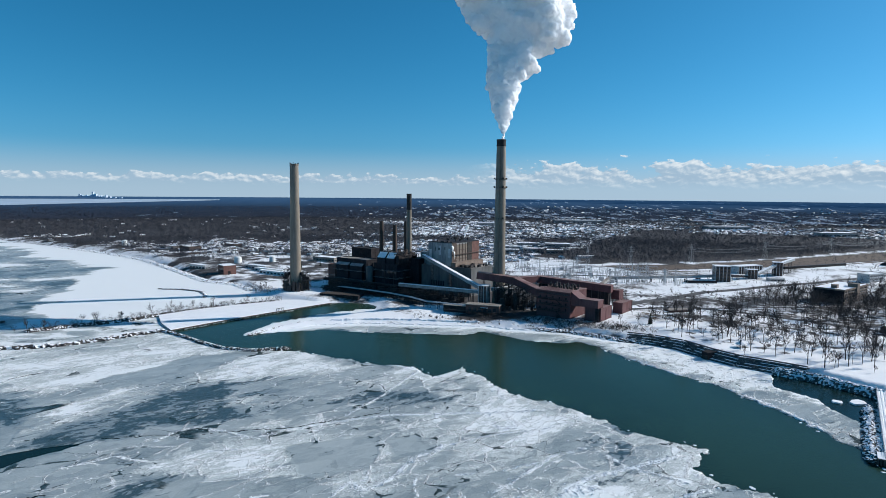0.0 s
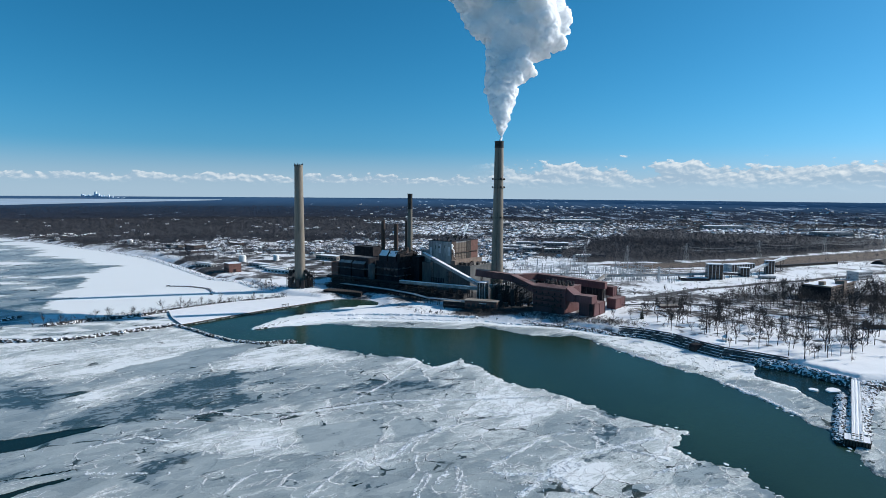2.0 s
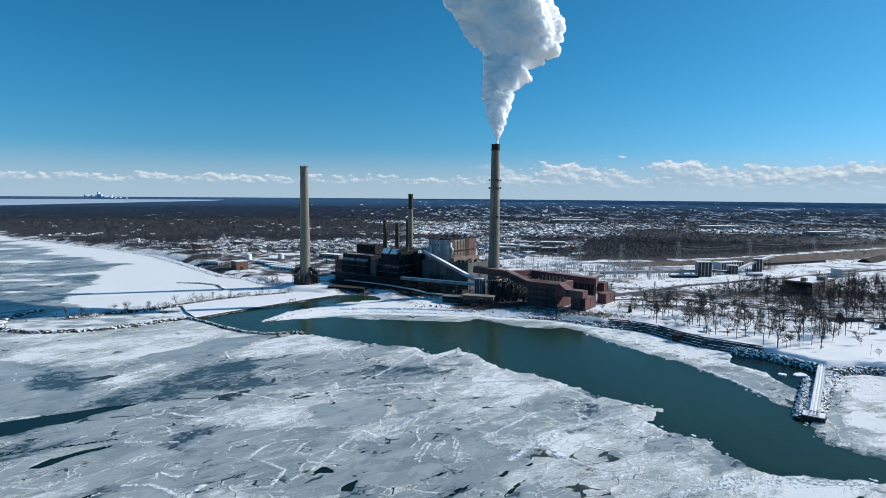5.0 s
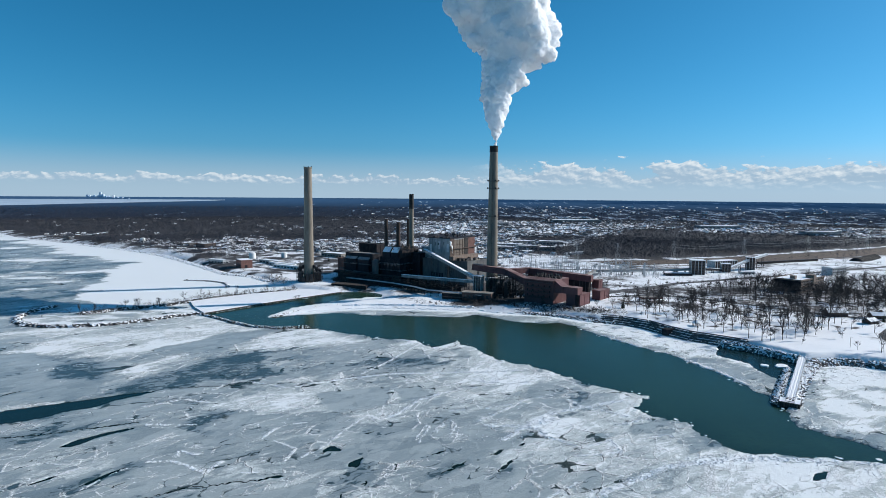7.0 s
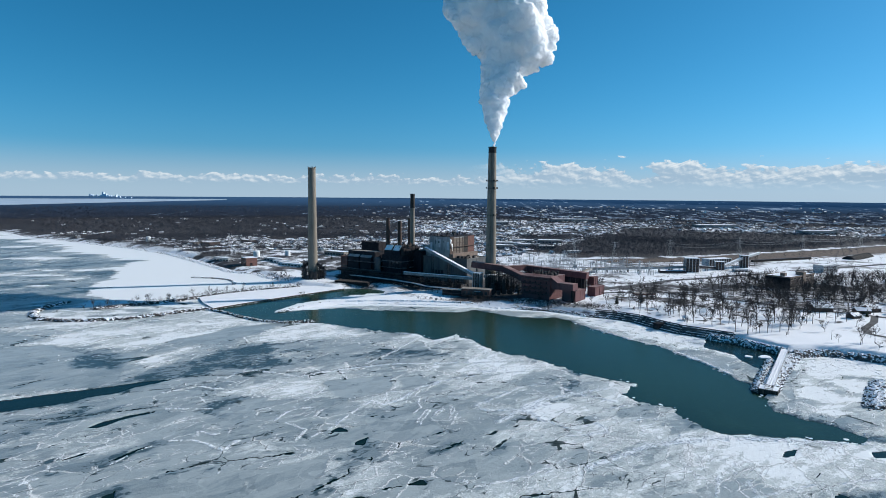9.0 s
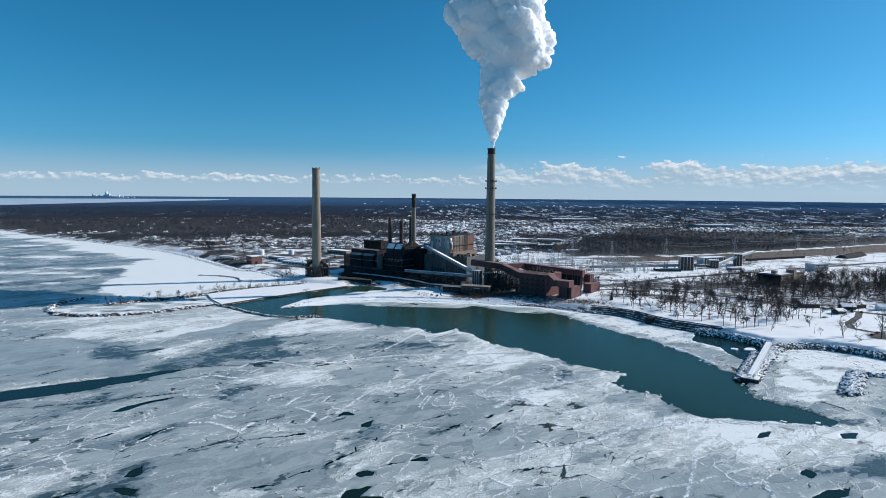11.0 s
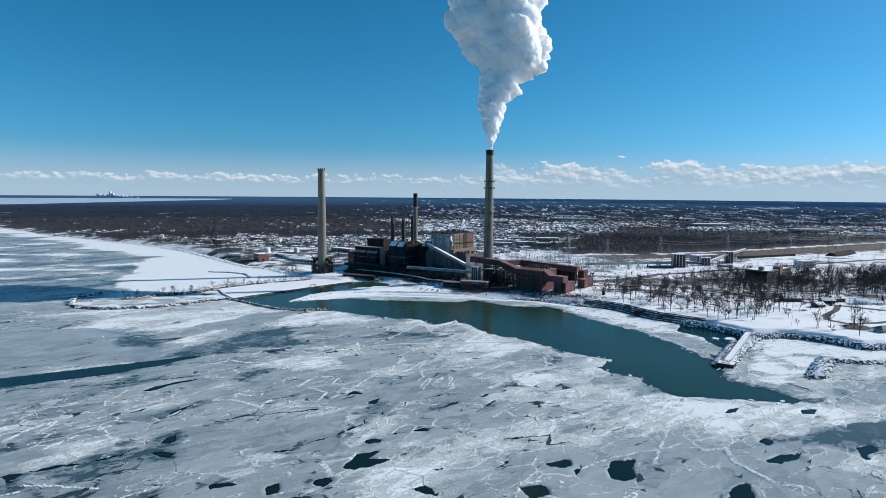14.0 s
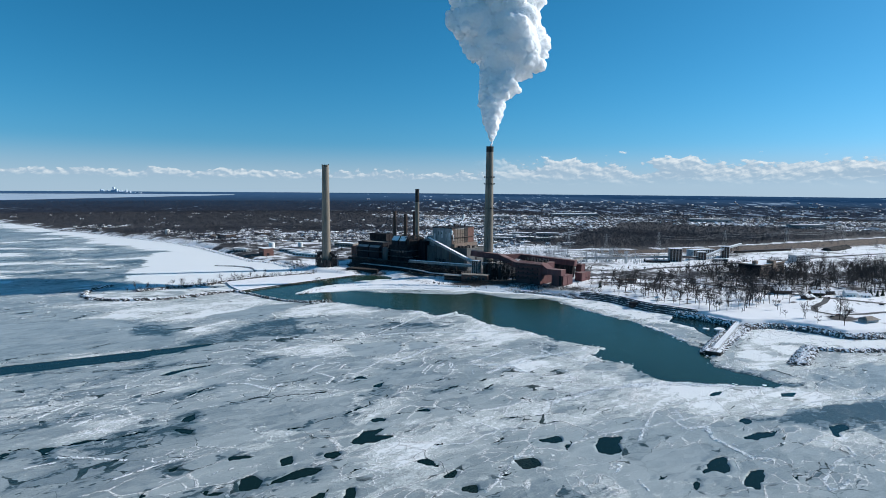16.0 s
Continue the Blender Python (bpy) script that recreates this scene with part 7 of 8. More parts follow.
for i in range(6):
    part("post", box(bmesh.new(), math.cos(i * 1.05) * 3.4 - 0.12, math.cos(i * 1.05) * 3.4 + 0.12, math.sin(i * 1.05) * 3.4 - 0.12, math.sin(i * 1.05) * 3.4 + 0.12, -0.3, 2.7), TIMBER, kiosk)


def car(x, y, turn, paint, label):
    e = thing("car", label, "car", x, y, ground_z(x, y) + 0.15, turn, "parked cars")
    bm = bmesh.new()
    prof = [(-2.2, 0.35), (-2.25, 0.8), (-1.9, 0.95), (-1.3, 1.45), (0.5, 1.48), (1.2, 1.0), (2.15, 0.85), (2.2, 0.35)]
    a = [bm.verts.new((u, -0.88, z)) for u, z in prof]
    b = [bm.verts.new((u, 0.88, z)) for u, z in prof]
    for i in range(8):
        bm.faces.new((a[i], a[(i + 1) % 8], b[(i + 1) % 8], b[i]))
    bm.faces.new(a[::-1]), bm.faces.new(b)
    part("body", bm, paint, e)
    part("window_band", box(bmesh.new(), -1.2, 0.6, -0.9, 0.9, 1.0, 1.35), GLASS, e)
    for u in (-1.35, 1.4):
        for w in (-0.8, 0.8):
            part("wheel", lathe(bmesh.new(), [(0.33, -0.1), (0.33, 0.1)], 12), SOOT, e).matrix_basis = pose(u, w, 0.33, 90)


for x, y, a, m, t in ((412, 384, 10, DARK, "dark parked car on the snowy lot"), (377, 356, 30, DARK, "dark parked car beside the grass"), (388, 364, 25, RED, "dark red parked car on the lot"), (470, 415, -20, DARK, "dark car on the park road"),
                      (392, 362, 28, PALE_STEEL, "silver parked car on the lot"), (440, 452, 60, DARKER, "dark car by the lane")):
    car(x, y, a, m, t)
for x, y in ((345, 346), (372, 372), (330, 360), (300, 392), (268, 420)):
    p = thing("lamp_post", "slim dark park lamp post", "lamp post", x, y, ground_z(x, y), group="lamp posts")
    part("pole", lathe(bmesh.new(), [(0.14, -0.3), (0.09, 8)], 8), STEEL, p)
    arm = part("arm", beam(bmesh.new(), (0, 0, 7.9), (1.2, 0, 8.1), 0.1), STEEL, p)
    part("lamp_head", box(bmesh.new(), 0.9, 1.7, -0.18, 0.18, 8.02, 8.2), PALE_STEEL, arm)

# ---- switchyard and pylons ----
def pylon(x, y, h, label, group, m=PALE_STEEL, w=None):
    e = thing("pylon", label, "pylon", x, y, ground_z(x, y) - 0.3, 12, group)
    w = w or h * 0.11
    bm = bmesh.new()
    for sx in (-1, 1):
        for sy in (-1, 1):
            beam(bm, (sx * w, sy * w, 0), (sx * w * 0.15, sy * w * 0.15, h), 0.22)
    for k in range(6):
        a, b = k / 6, (k + 1) / 6
        wa, wb = w * (1 - 0.85 * a), w * (1 - 0.85 * b)
        for (ux, uy), (vx, vy) in (((-1, -1), (1, -1)), ((1, -1), (1, 1)), ((1, 1), (-1, 1)), ((-1, 1), (-1, -1))):
            beam(bm, (ux * wa, uy * wa, h * a), (vx * wb, vy * wb, h * b), 0.13)
    part("mast", bm, m, e)
    for z, arm in ((0.7, 0.28), (0.82, 0.24), (0.94, 0.2)):
        part("cross_arm", beam(bmesh.new(), (-h * arm, 0, h * z), (h * arm, 0, h * z), 0.25), m, e)
    return e


r = random.Random(9)
for k in range(22):
    pylon(150 + r.random() * 190, 745 + r.random() * 190, r.uniform(16, 24), "grey lattice switchyard mast", "switchyard masts", GALVANISED, w=1.2)
yard = thing("switchyard", "dense grey switchyard gantries and busbars", "switchyard")
bm = bmesh.new()
for k in range(80):
    x, y = 150 + r.random() * 190, 740 + r.random() * 200
    w, h = r.uniform(8, 16), r.uniform(7, 13)
    g = ground_z(x, y)
    for o in (0, w):
        beam(bm, (x + o, y + o * 0.2, g), (x + o, y + o * 0.2, g + h), 0.35)
    beam(bm, (x, y, g + h), (x + w, y + w * 0.2, g + h), 0.4)
    for i in range(3):
        beam(bm, (x + w * (i + 1) / 4, y + 1, g), (x + w * (i + 1) / 4, y + 1, g + h * 0.5), 0.5)
tagged(part("gantry", bm, GALVANISED, yard), kind="stuff")
bm = bmesh.new()
for k in range(14):
    x, y, s = 150 + r.random() * 180, 735 + r.random() * 180, r.uniform(1.2, 3)
    g = ground_z(x, y)
    box(bm, x - s, x + s, y - s, y + s, g - 0.2, g + s * 1.6)
tagged(part("transformer", bm, PALE_STEEL, yard), kind="stuff")
PYL = [(470, 1010), (640, 1075), (830, 1165), (1040, 1270), (1280, 1390)]
for x, y in PYL:
    pylon(x, y, 34, "tall grey transmission pylon by the woods", "transmission pylons")
for x, y in ((280, 985), (360, 1000), (760, 720)):
    pylon(x, y, 30, "grey transmission pylon in the snow field", "transmission pylons")
lines_thing = thing("power_line", "sagging power lines along the woods", "cable")
bm = bmesh.new()
for (ax, ay), (bx, by) in zip(PYL, PYL[1:]):
    for o in (-9, 0, 9):
        for hz in (24, 29):
            prev = None
            for i in range(9):
                t = i / 8
                p = Vector((ax + (bx - ax) * t + o * 0.9, ay + (by - ay) * t - o * 0.3, 4 + hz - 6 * 4 * t * (1 - t)))
                if prev is not None:
                    beam(bm, prev, p, 0.14)
                prev = p
tagged(part("cable", bm, PALE_STEEL, lines_thing), kind="stuff")

# ---- west shore: pump house, tanks, works ----
pump = thing("pump_house", "red brick pump house with a grey roof", "building", -284, 851, 0, 38)
part("wall", box(bmesh.new(), 0, 18, 0, 22, 3, 17.2), REDBRICK, pump)
part("roof", box(bmesh.new(), -0.4, 18.4, -0.4, 22.4, 17.2, 17.8), SNOW, pump)
part("door", box(bmesh.new(), 6, 10, -0.1, 0.1, 4, 9), DARKER, pump)
for k in range(4):
    part("window", box(bmesh.new(), -0.1, 0.1, 3 + k * 4.6, 5 + k * 4.6, 8, 13), GLASS, pump)
for x, y, rr, h, lab in ((-307, 992, 6, 9.5, "white cylindrical storage tank"), (-255, 1012, 5, 9, "white cylindrical storage tank"), (-637, 1285, 5.5, 11, "white domed water tank among trees"), (215, 1230, 9, 8, "pale low storage tank")):
    t = thing("storage_tank", lab, "tank", x, y, ground_z(x, y) - 0.3, group="storage tanks")
    part("shell", lathe(bmesh.new(), [(rr, 0), (rr, h), (rr * 0.9, h + rr * 0.15), (rr * 0.5, h + rr * 0.3), (0.2, h + rr * 0.36)], 28), WHITE, t)
    part("stair", beam(bmesh.new(), (-rr - 0.4, -2, 0), (-rr - 0.2, 5, h), 0.5), STEEL, t)
for x, y, L, W, z, m, lab in ((-190, 838, 60, 9, 6, WHITE, "long low covered settling channel"), (-205, 868, 60, 8, 6, WHITE, "long low covered settling channel"), (-240, 905, 46, 14, 7, PALE_STEEL, "low pale filter building with a snowy roof"),
                               (-330, 905, 40, 10, 8, PALE_STEEL, "low pale waterworks building"), (-455, 1168, 30, 26, 13, BROWN, "brown brick school building"), (-395, 1256, 34, 18, 11, BROWN, "brown flat roofed building"),
                               (-505, 1215, 46, 18, 10, TAN, "long tan flat roofed building"), (-150, 1010, 50, 22, 9, TAN, "tan flat roofed warehouse"), (-95, 930, 40, 18, 9, GREYCLAD, "grey flat roofed warehouse"),
                               (-40, 880, 36, 20, 10, DARKER, "dark brick workshop behind the plant"), (40, 830, 44, 18, 9, BROWN, "brown workshop behind the plant")):
    block("works_building", lab, "building", x, y, L, W, 3, 3 + z, -35, m, SNOW, max(3, int(L / 7)), 1, 0.3)


# ---- woods and suburbs behind ----
def crowns(count, r0, r1, size0, size1, seed, blades):
    """Places for crowns in the view's wedge between two distances."""
    g = np.random.RandomState(seed)
    az = g.uniform(radians(-41), radians(44), count * 4)
    rad = np.sqrt(g.uniform(r0 * r0, r1 * r1, count * 4))
    x, y = rad * np.sin(az), rad * np.cos(az)
    ok = (inside(x, y, COAST) > 12) & (g.uniform(0, 1, len(x)) < wood_density(x, y)) & ((y > 740) | (x > 560))
    lake = (rad > lake_near(az)) & (rad < lake_far(az))
    ok &= ~lake
    x, y, rad = x[ok][:count], y[ok][:count], rad[ok][:count]
    z = land_height(x, y)
    s = g.uniform(size0, size1, len(x))
    return x, y, z, s, g


def lake_near(az):
    return np.where(az < radians(-18.5), np.interp(az, [radians(-50), radians(-35), radians(-19.6), radians(-18.5)], [3900, 4040, 4440, 4500]), 9999)


def lake_far(az):
    return np.where(az < radians(-18.5), 4535.0, 0)


def twig_bundles(name, label, category, x, y, z, s, g, material, blades, wide):
    """Crowns as loose bundles of twig blades over a trunk."""
    n = len(x)
    S = s[:, None]
    a = g.uniform(0, 2 * np.pi, (n, blades))
    c = g.uniform(-1, 1, (n, blades))
    q = g.uniform(0.2, 1.0, (n, blades)) ** 0.6
    ring = np.sqrt(1 - c * c) * q
    bx, by, bz = x[:, None] + np.cos(a) * ring * S * 0.30, y[:, None] + np.sin(a) * ring * S * 0.30, z[:, None] + S * (0.60 + 0.34 * c * q)
    b2, lift = a + g.normal(0, 0.9, (n, blades)), g.uniform(-0.25, 0.7, (n, blades))
    ln = S * g.uniform(0.14, 0.3, (n, blades))
    tx, ty, tz = bx + np.cos(b2) * ln * 0.7, by + np.sin(b2) * ln * 0.7, bz + ln * lift
    w = S * wide * g.uniform(0.6, 1.4, (n, blades))
    p = g.uniform(0, 2 * np.pi, (n, blades))
    ox, oy = np.cos(p) * w, np.sin(p) * w
    v = np.stack([np.stack([bx + ox, by + oy, bz], -1), np.stack([bx - ox, by - oy, bz], -1), np.stack([tx, ty, tz], -1)], 2).reshape(-1, 3)
    tw = s * 0.012
    t = np.stack([np.stack([x - tw, y, z - 0.5], -1), np.stack([x + tw, y, z - 0.5], -1), np.stack([x, y, z + s * 0.75], -1)], 1).reshape(-1, 3)
    v = np.concatenate([v, t])
    ob = grid_object(name, v, np.arange(len(v)).reshape(-1, 3), material)
    ob.data.polygons.foreach_set("use_smooth", np.zeros(len(ob.data.polygons), bool))
    return tagged(ob, label, category, kind="stuff")


def woods(name, label, count, r0, r1, size0, size1, seed, material, blades, wide, places=None):
    """A stretch of bare woods: each crown a loose bundle of twig blades over a trunk."""
    if places is None:
        x, y, z, s, g = crowns(count, r0, r1, size0, size1, seed, blades)
    else:
        g = np.random.RandomState(seed)
        x, y = g.uniform(330, 1000, count * 6), g.uniform(470, 770, count * 6)
        ok = (inside(x, y, places) > 0) & (inside(x, y, OFFICE) < -4) & (fbm(x / 40, y / 40, 3) > -0.12)
        x, y = x[ok][:count], y[ok][:count]
        z, s = land_height(x, y), g.uniform(size0, size1, len(x))
    return twig_bundles(name, label, "woods", x, y, z, s, g, material, blades, wide)


gs = np.random.RandomState(18)
mt = gs.uniform(0, 1, 230) ** 0.8
mx_ = np.interp(mt, [0, 0.2, 0.4, 0.5, 0.65, 0.85, 1], [-341, -310, -278, -265, -238, -205, -158]) + gs.normal(0, 1.6, 230)
my_ = np.interp(mt, [0, 0.2, 0.4, 0.5, 0.65, 0.85, 1], [511, 535, 557, 575, 606, 634, 662]) + gs.normal(0, 1.6, 230)
twig_bundles("scrub", "leafless brush growing along the rubble mole", "shrubs", mx_, my_, np.full(230, 1.2), gs.uniform(2.5, 7.5, 230), gs, TWIG, 80, 0.014)
sx_, sy_ = np.array([q[0] for q in scrub]), np.array([q[1] for q in scrub])
twig_bundles("scrub", "brown leafless scrub along the banks", "shrubs", sx_, sy_, np.array([ground_z(*q) for q in scrub]) - 0.8, gs.uniform(2.5, 5.5, len(sx_)) * np.where(sx_ < -250, 1.5, 1.0), gs, TWIG, 70, 0.02)
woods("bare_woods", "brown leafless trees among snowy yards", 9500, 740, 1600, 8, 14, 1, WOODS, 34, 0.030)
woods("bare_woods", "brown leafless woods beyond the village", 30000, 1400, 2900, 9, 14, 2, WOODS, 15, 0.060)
OFFICE = [(450, 606), (525, 660), (508, 690), (432, 640)]
EASTPARK = [(360, 520), (430, 488), (560, 486), (820, 565), (1000, 690), (800, 765), (560, 700), (420, 690), (350, 600)]
woods("bare_trees", "dark leafless trees round the brick block", 800, 0, 0, 13, 20, 8, TWIG, 110, 0.010, EASTPARK)
# Twig colour shifted to blue for these far crowns, standing for haze.
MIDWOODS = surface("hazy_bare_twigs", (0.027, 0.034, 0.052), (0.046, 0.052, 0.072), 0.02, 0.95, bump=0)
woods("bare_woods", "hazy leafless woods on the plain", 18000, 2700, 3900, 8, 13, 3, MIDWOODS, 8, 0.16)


# far houses as small gabled blocks
def far_houses(name, label, count, r0, r1, seed, roof, wall, size):
    g = np.random.RandomState(seed)
    az = g.uniform(radians(-40), radians(43), count * 8)
    rad = np.sqrt(g.uniform(r0 * r0, r1 * r1, count * 8))
    x, y = rad * np.sin(az), rad * np.cos(az)
    ok = (inside(x, y, COAST) > 20) & (inside(x, y, WOODS_EAST) < -15) & (inside(x, y, REEDS) < -10) & ((y > 900) | (x < -120)) & (y > 760) & ~((x > -430) & (x < 20) & (y < 1110)) & ((x < 130) | (y > 1000 + 0.45 * (x - 130)))
    ok &= g.uniform(0, 1, len(x)) < (1.02 - wood_density(x, y)) ** 1.4
    ok &= (rad < 2850) | (az > radians(-6))
    x, y = x[ok][:count], y[ok][:count]
    n = len(x)
    z = land_height(x, y) - 0.3
    big = np.where(g.uniform(0, 1, n) < 0.08, g.uniform(1.5, 3.2, n), 1.0)
    L, W, H = g.uniform(5, 8, n) * size * big, g.uniform(3.8, 5.2, n) * size * big, g.uniform(3, 6, n) * size
    R = H + W * np.where(big > 1.2, 0.08, 0.55)
    a = np.where(g.uniform(0, 1, n) < 0.5, 0.45, 0.45 + np.pi / 2) + g.normal(0, 0.12, n)
    c, s = np.cos(a), np.sin(a)

    def pt(u, v, zz):
        return np.stack([x + u * c - v * s, y + u * s + v * c, z + zz], -1)

    walls = np.stack([pt(-L, -W, 0), pt(L, -W, 0), pt(L, W, 0), pt(-L, W, 0), pt(-L, -W, H), pt(L, -W, H), pt(L, W, H), pt(-L, W, H), pt(-L, 0 * W, R - 0.3), pt(L, 0 * W, R - 0.3)], 1)
    k = 1.1
    roofs = np.stack([pt(-L * k, -W * k, H - 0.2), pt(L * k, -W * k, H - 0.2), pt(L * k, W * k, H - 0.2), pt(-L * k, W * k, H - 0.2), pt(-L * k, 0 * W, R), pt(L * k, 0 * W, R)], 1)
    i10, i6 = np.arange(n)[:, None] * 10, np.arange(n)[:, None] * 6
    wf = np.concatenate([i10 + np.array(q) for q in ((0, 1, 5, 4), (1, 2, 6, 5), (2, 3, 7, 6), (3, 0, 4, 7))])
    wt = np.concatenate([i10 + np.array(q) for q in ((4, 7, 8), (5, 9, 6))])
    me = bpy.data.meshes.new(name)
    me.from_pydata([tuple(p) for p in np.concatenate([walls.reshape(-1, 3), roofs.reshape(-1, 3)])], [],
                   [tuple(q) for q in wf] + [tuple(q) for q in wt] + [tuple(q) for q in np.concatenate([n * 10 + i6 + np.array(q) for q in ((0, 1, 5, 4), (2, 3, 4, 5))])])
    me.materials.append(wall)
    me.materials.append(roof)
    idx = np.zeros(len(me.polygons), np.int32)
    idx[6 * n:] = 1
    me.polygons.foreach_set("material_index", idx)
    me.update()
    return tagged(new(name, me), label, "houses", kind="stuff")


HOUSEWALL = bpy.data.materials.new("house_walls")
HOUSEWALL.use_nodes = True
hn, hl = HOUSEWALL.node_tree.nodes, HOUSEWALL.node_tree.links
hg = hn.new("ShaderNodeNewGeometry")
hr = hn.new("ShaderNodeValToRGB")
for pos_, colr in ((0.0, (0.5, 0.5, 0.48, 1)), (0.3, (0.12, 0.09, 0.08, 1)), (0.55, (0.3, 0.27, 0.24, 1)), (0.8, (0.16, 0.17, 0.2, 1))):
    el = hr.color_ramp.elements.new(pos_)
    el.color = colr
hl.new(hg.outputs["Random Per Island"], hr.inputs[0])
hl.new(hr.outputs[0], hn["Principled BSDF"].inputs["Base Color"])
hn["Principled BSDF"].inputs["Roughness"].default_value = 0.8
far_houses("suburb_houses", "snow roofed houses of the village", 850, 780, 1700, 5, SNOW, HOUSEWALL, 0.72)
far_houses("suburb_houses", "snow roofed houses on the plain", 1900, 1600, 2900, 6, SNOW, HOUSEWALL, 0.8)
far_houses("suburb_houses", "distant snow roofed houses and sheds", 800, 2850, 4200, 7, SNOW, HOUSEWALL, 1.0)

far_sheds = ((170, 1165, 46, 22, 8), (225, 1172, 40, 26, 9), (262, 1150, 34, 20, 8), (190, 1230, 60, 24, 8), (300, 1290, 56, 30, 9), (240, 1320, 50, 26, 8))
for x, y, L, W, h in far_sheds:
    block("warehouse", "long white roofed warehouse beyond the switchyard", "building", x + L / 2, y, L, W, ground_z(x, y) - 1, ground_z(x, y) + h, -12, GREYCLAD, SNOW, max(4, L // 8), 1, 0.3)

for az_, rad, L, W in ((15.2, 2560, 210, 60), (7.0, 2200, 120, 40), (28.0, 2300, 150, 50), (36.0, 2100, 110, 40)):
    x, y = rad * math.sin(radians(az_)), rad * math.cos(radians(az_))
    block("warehouse", "long pale distribution warehouse on the plain", "building", x + L / 2, y, L, W, ground_z(x, y) - 2, ground_z(x, y) + 13, 0, GREYCLAD, SNOW, 10, 1, 0.4)

# distant lake reach and city at the western horizon, haze put into their colours
HAZE_ICE = surface("hazed_ice", (0.30, 0.40, 0.51), (0.40, 0.50, 0.60), 0.003, 0.9, bump=0, stretch=(1, 4, 1))
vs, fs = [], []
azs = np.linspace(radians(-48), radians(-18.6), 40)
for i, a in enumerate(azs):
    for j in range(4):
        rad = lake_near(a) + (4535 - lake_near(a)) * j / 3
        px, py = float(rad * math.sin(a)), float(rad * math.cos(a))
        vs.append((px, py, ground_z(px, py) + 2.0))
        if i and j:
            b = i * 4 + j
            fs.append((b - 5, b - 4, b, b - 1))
tagged(mesh_object("backdrop", vs, fs, HAZE_ICE, True), "frozen reach of the lake with pale blue haze painted in", "backdrop", kind="structure")

# Towers tinted pale blue, so that the haze is in the paint.
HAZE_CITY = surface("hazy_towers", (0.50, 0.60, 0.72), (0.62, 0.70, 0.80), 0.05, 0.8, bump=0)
r = random.Random(77)
city = thing("city_skyline", "hazy blue city towers on the horizon", "skyline")
for px, top, w in ((152, 343, 3), (156, 344, 2), (160, 345.5, 3), (164, 344, 2), (168, 346, 4), (172, 344, 3), (175.5, 338.5, 3), (180, 342, 4), (185, 345, 3), (190, 345, 2), (194, 346.5, 4), (199, 343.5, 2), (205, 346.5, 4), (213, 347.5, 6), (142, 347, 6), (224, 348, 6), (131, 348, 5)):
    a = math.atan((px - 793) / 1045) + radians(2.05)
    R = 4680 / math.cos(a) * math.cos(radians(28))
    x, y = R * math.sin(a), R * math.cos(a)
    g = ground_z(x, y)
    dep = R * math.cos(a - radians(2.05))
    h = 121 - (top - 340.0) / 1045 * dep - 4
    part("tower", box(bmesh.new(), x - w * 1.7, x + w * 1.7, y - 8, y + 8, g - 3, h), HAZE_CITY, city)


# ---- cloud banks on the horizon ----
def build_cloud(top, bottom, scale, lift, x0, x1, strength):
    """Heaped clouds on a flat base: bumpy tops, the sun's side painted brighter into the glow."""
    def build(n, l, p):
        n.remove(p)
        pos = n.new("ShaderNodeNewGeometry").outputs["Position"]
        sep = n.new("ShaderNodeSeparateXYZ")
        l.new(pos, sep.inputs[0])

        def heap(dx, dz):
            mp = n.new("ShaderNodeMapping")
            mp.inputs["Location"].default_value = (dx, 0, dz * 1.9)
            mp.inputs["Scale"].default_value = (1, 0.6, 1.9)
            l.new(pos, mp.inputs[0])
            big = noise_node(n, l, mp.outputs[0], scale, 2, 0.5)
            puff = noise_node(n, l, mp.outputs[0], scale * 4.5, 7, 0.58, 0.25)
            return math_node(n, l, "MULTIPLY_ADD", puff, 0.62, math_node(n, l, "MULTIPLY", big, 1.15))

        body = heap(0, 0)
        lit = math_node(n, l, "SUBTRACT", body, heap(14, 16))
        hh = n.new("ShaderNodeMapRange")
        l.new(sep.outputs["Z"], hh.inputs[0])
        hh.inputs[1].default_value, hh.inputs[2].default_value = bottom, top
        hh.clamp = False
        up = hh.outputs[0]
        edge = math_node(n, l, "SUBTRACT", body, math_node(n, l, "MULTIPLY_ADD", up, 0.62, lift))
        alpha = math_node(n, l, "MULTIPLY", range_node(n, l, edge, 0.0, 0.07), range_node(n, l, up, -0.30, 0.22))
        ends = math_node(n, l, "MULTIPLY", range_node(n, l, sep.outputs["X"], *x0), range_node(n, l, sep.outputs["X"], *x1))
        alpha = math_node(n, l, "MULTIPLY", math_node(n, l, "MULTIPLY", alpha, ends), strength)
        shade = math_node(n, l, "MULTIPLY_ADD", lit, 3.4, math_node(n, l, "MULTIPLY_ADD", up, 0.42, 0.16))
        shade = range_node(n, l, shade, 0.0, 1.0)
        em = n.new("ShaderNodeEmission")
        l.new(blend(n, l, shade, (0.36, 0.50, 0.64), (0.80, 0.86, 0.90)), em.inputs[0])
        tr = n.new("ShaderNodeBsdfTransparent")
        mx = n.new("ShaderNodeMixShader")
        l.new(alpha, mx.inputs[0])
        l.new(tr.outputs[0], mx.inputs[1])
        l.new(em.outputs[0], mx.inputs[2])
        l.new(mx.outputs[0], n["Material Output"].inputs[0])
    return build


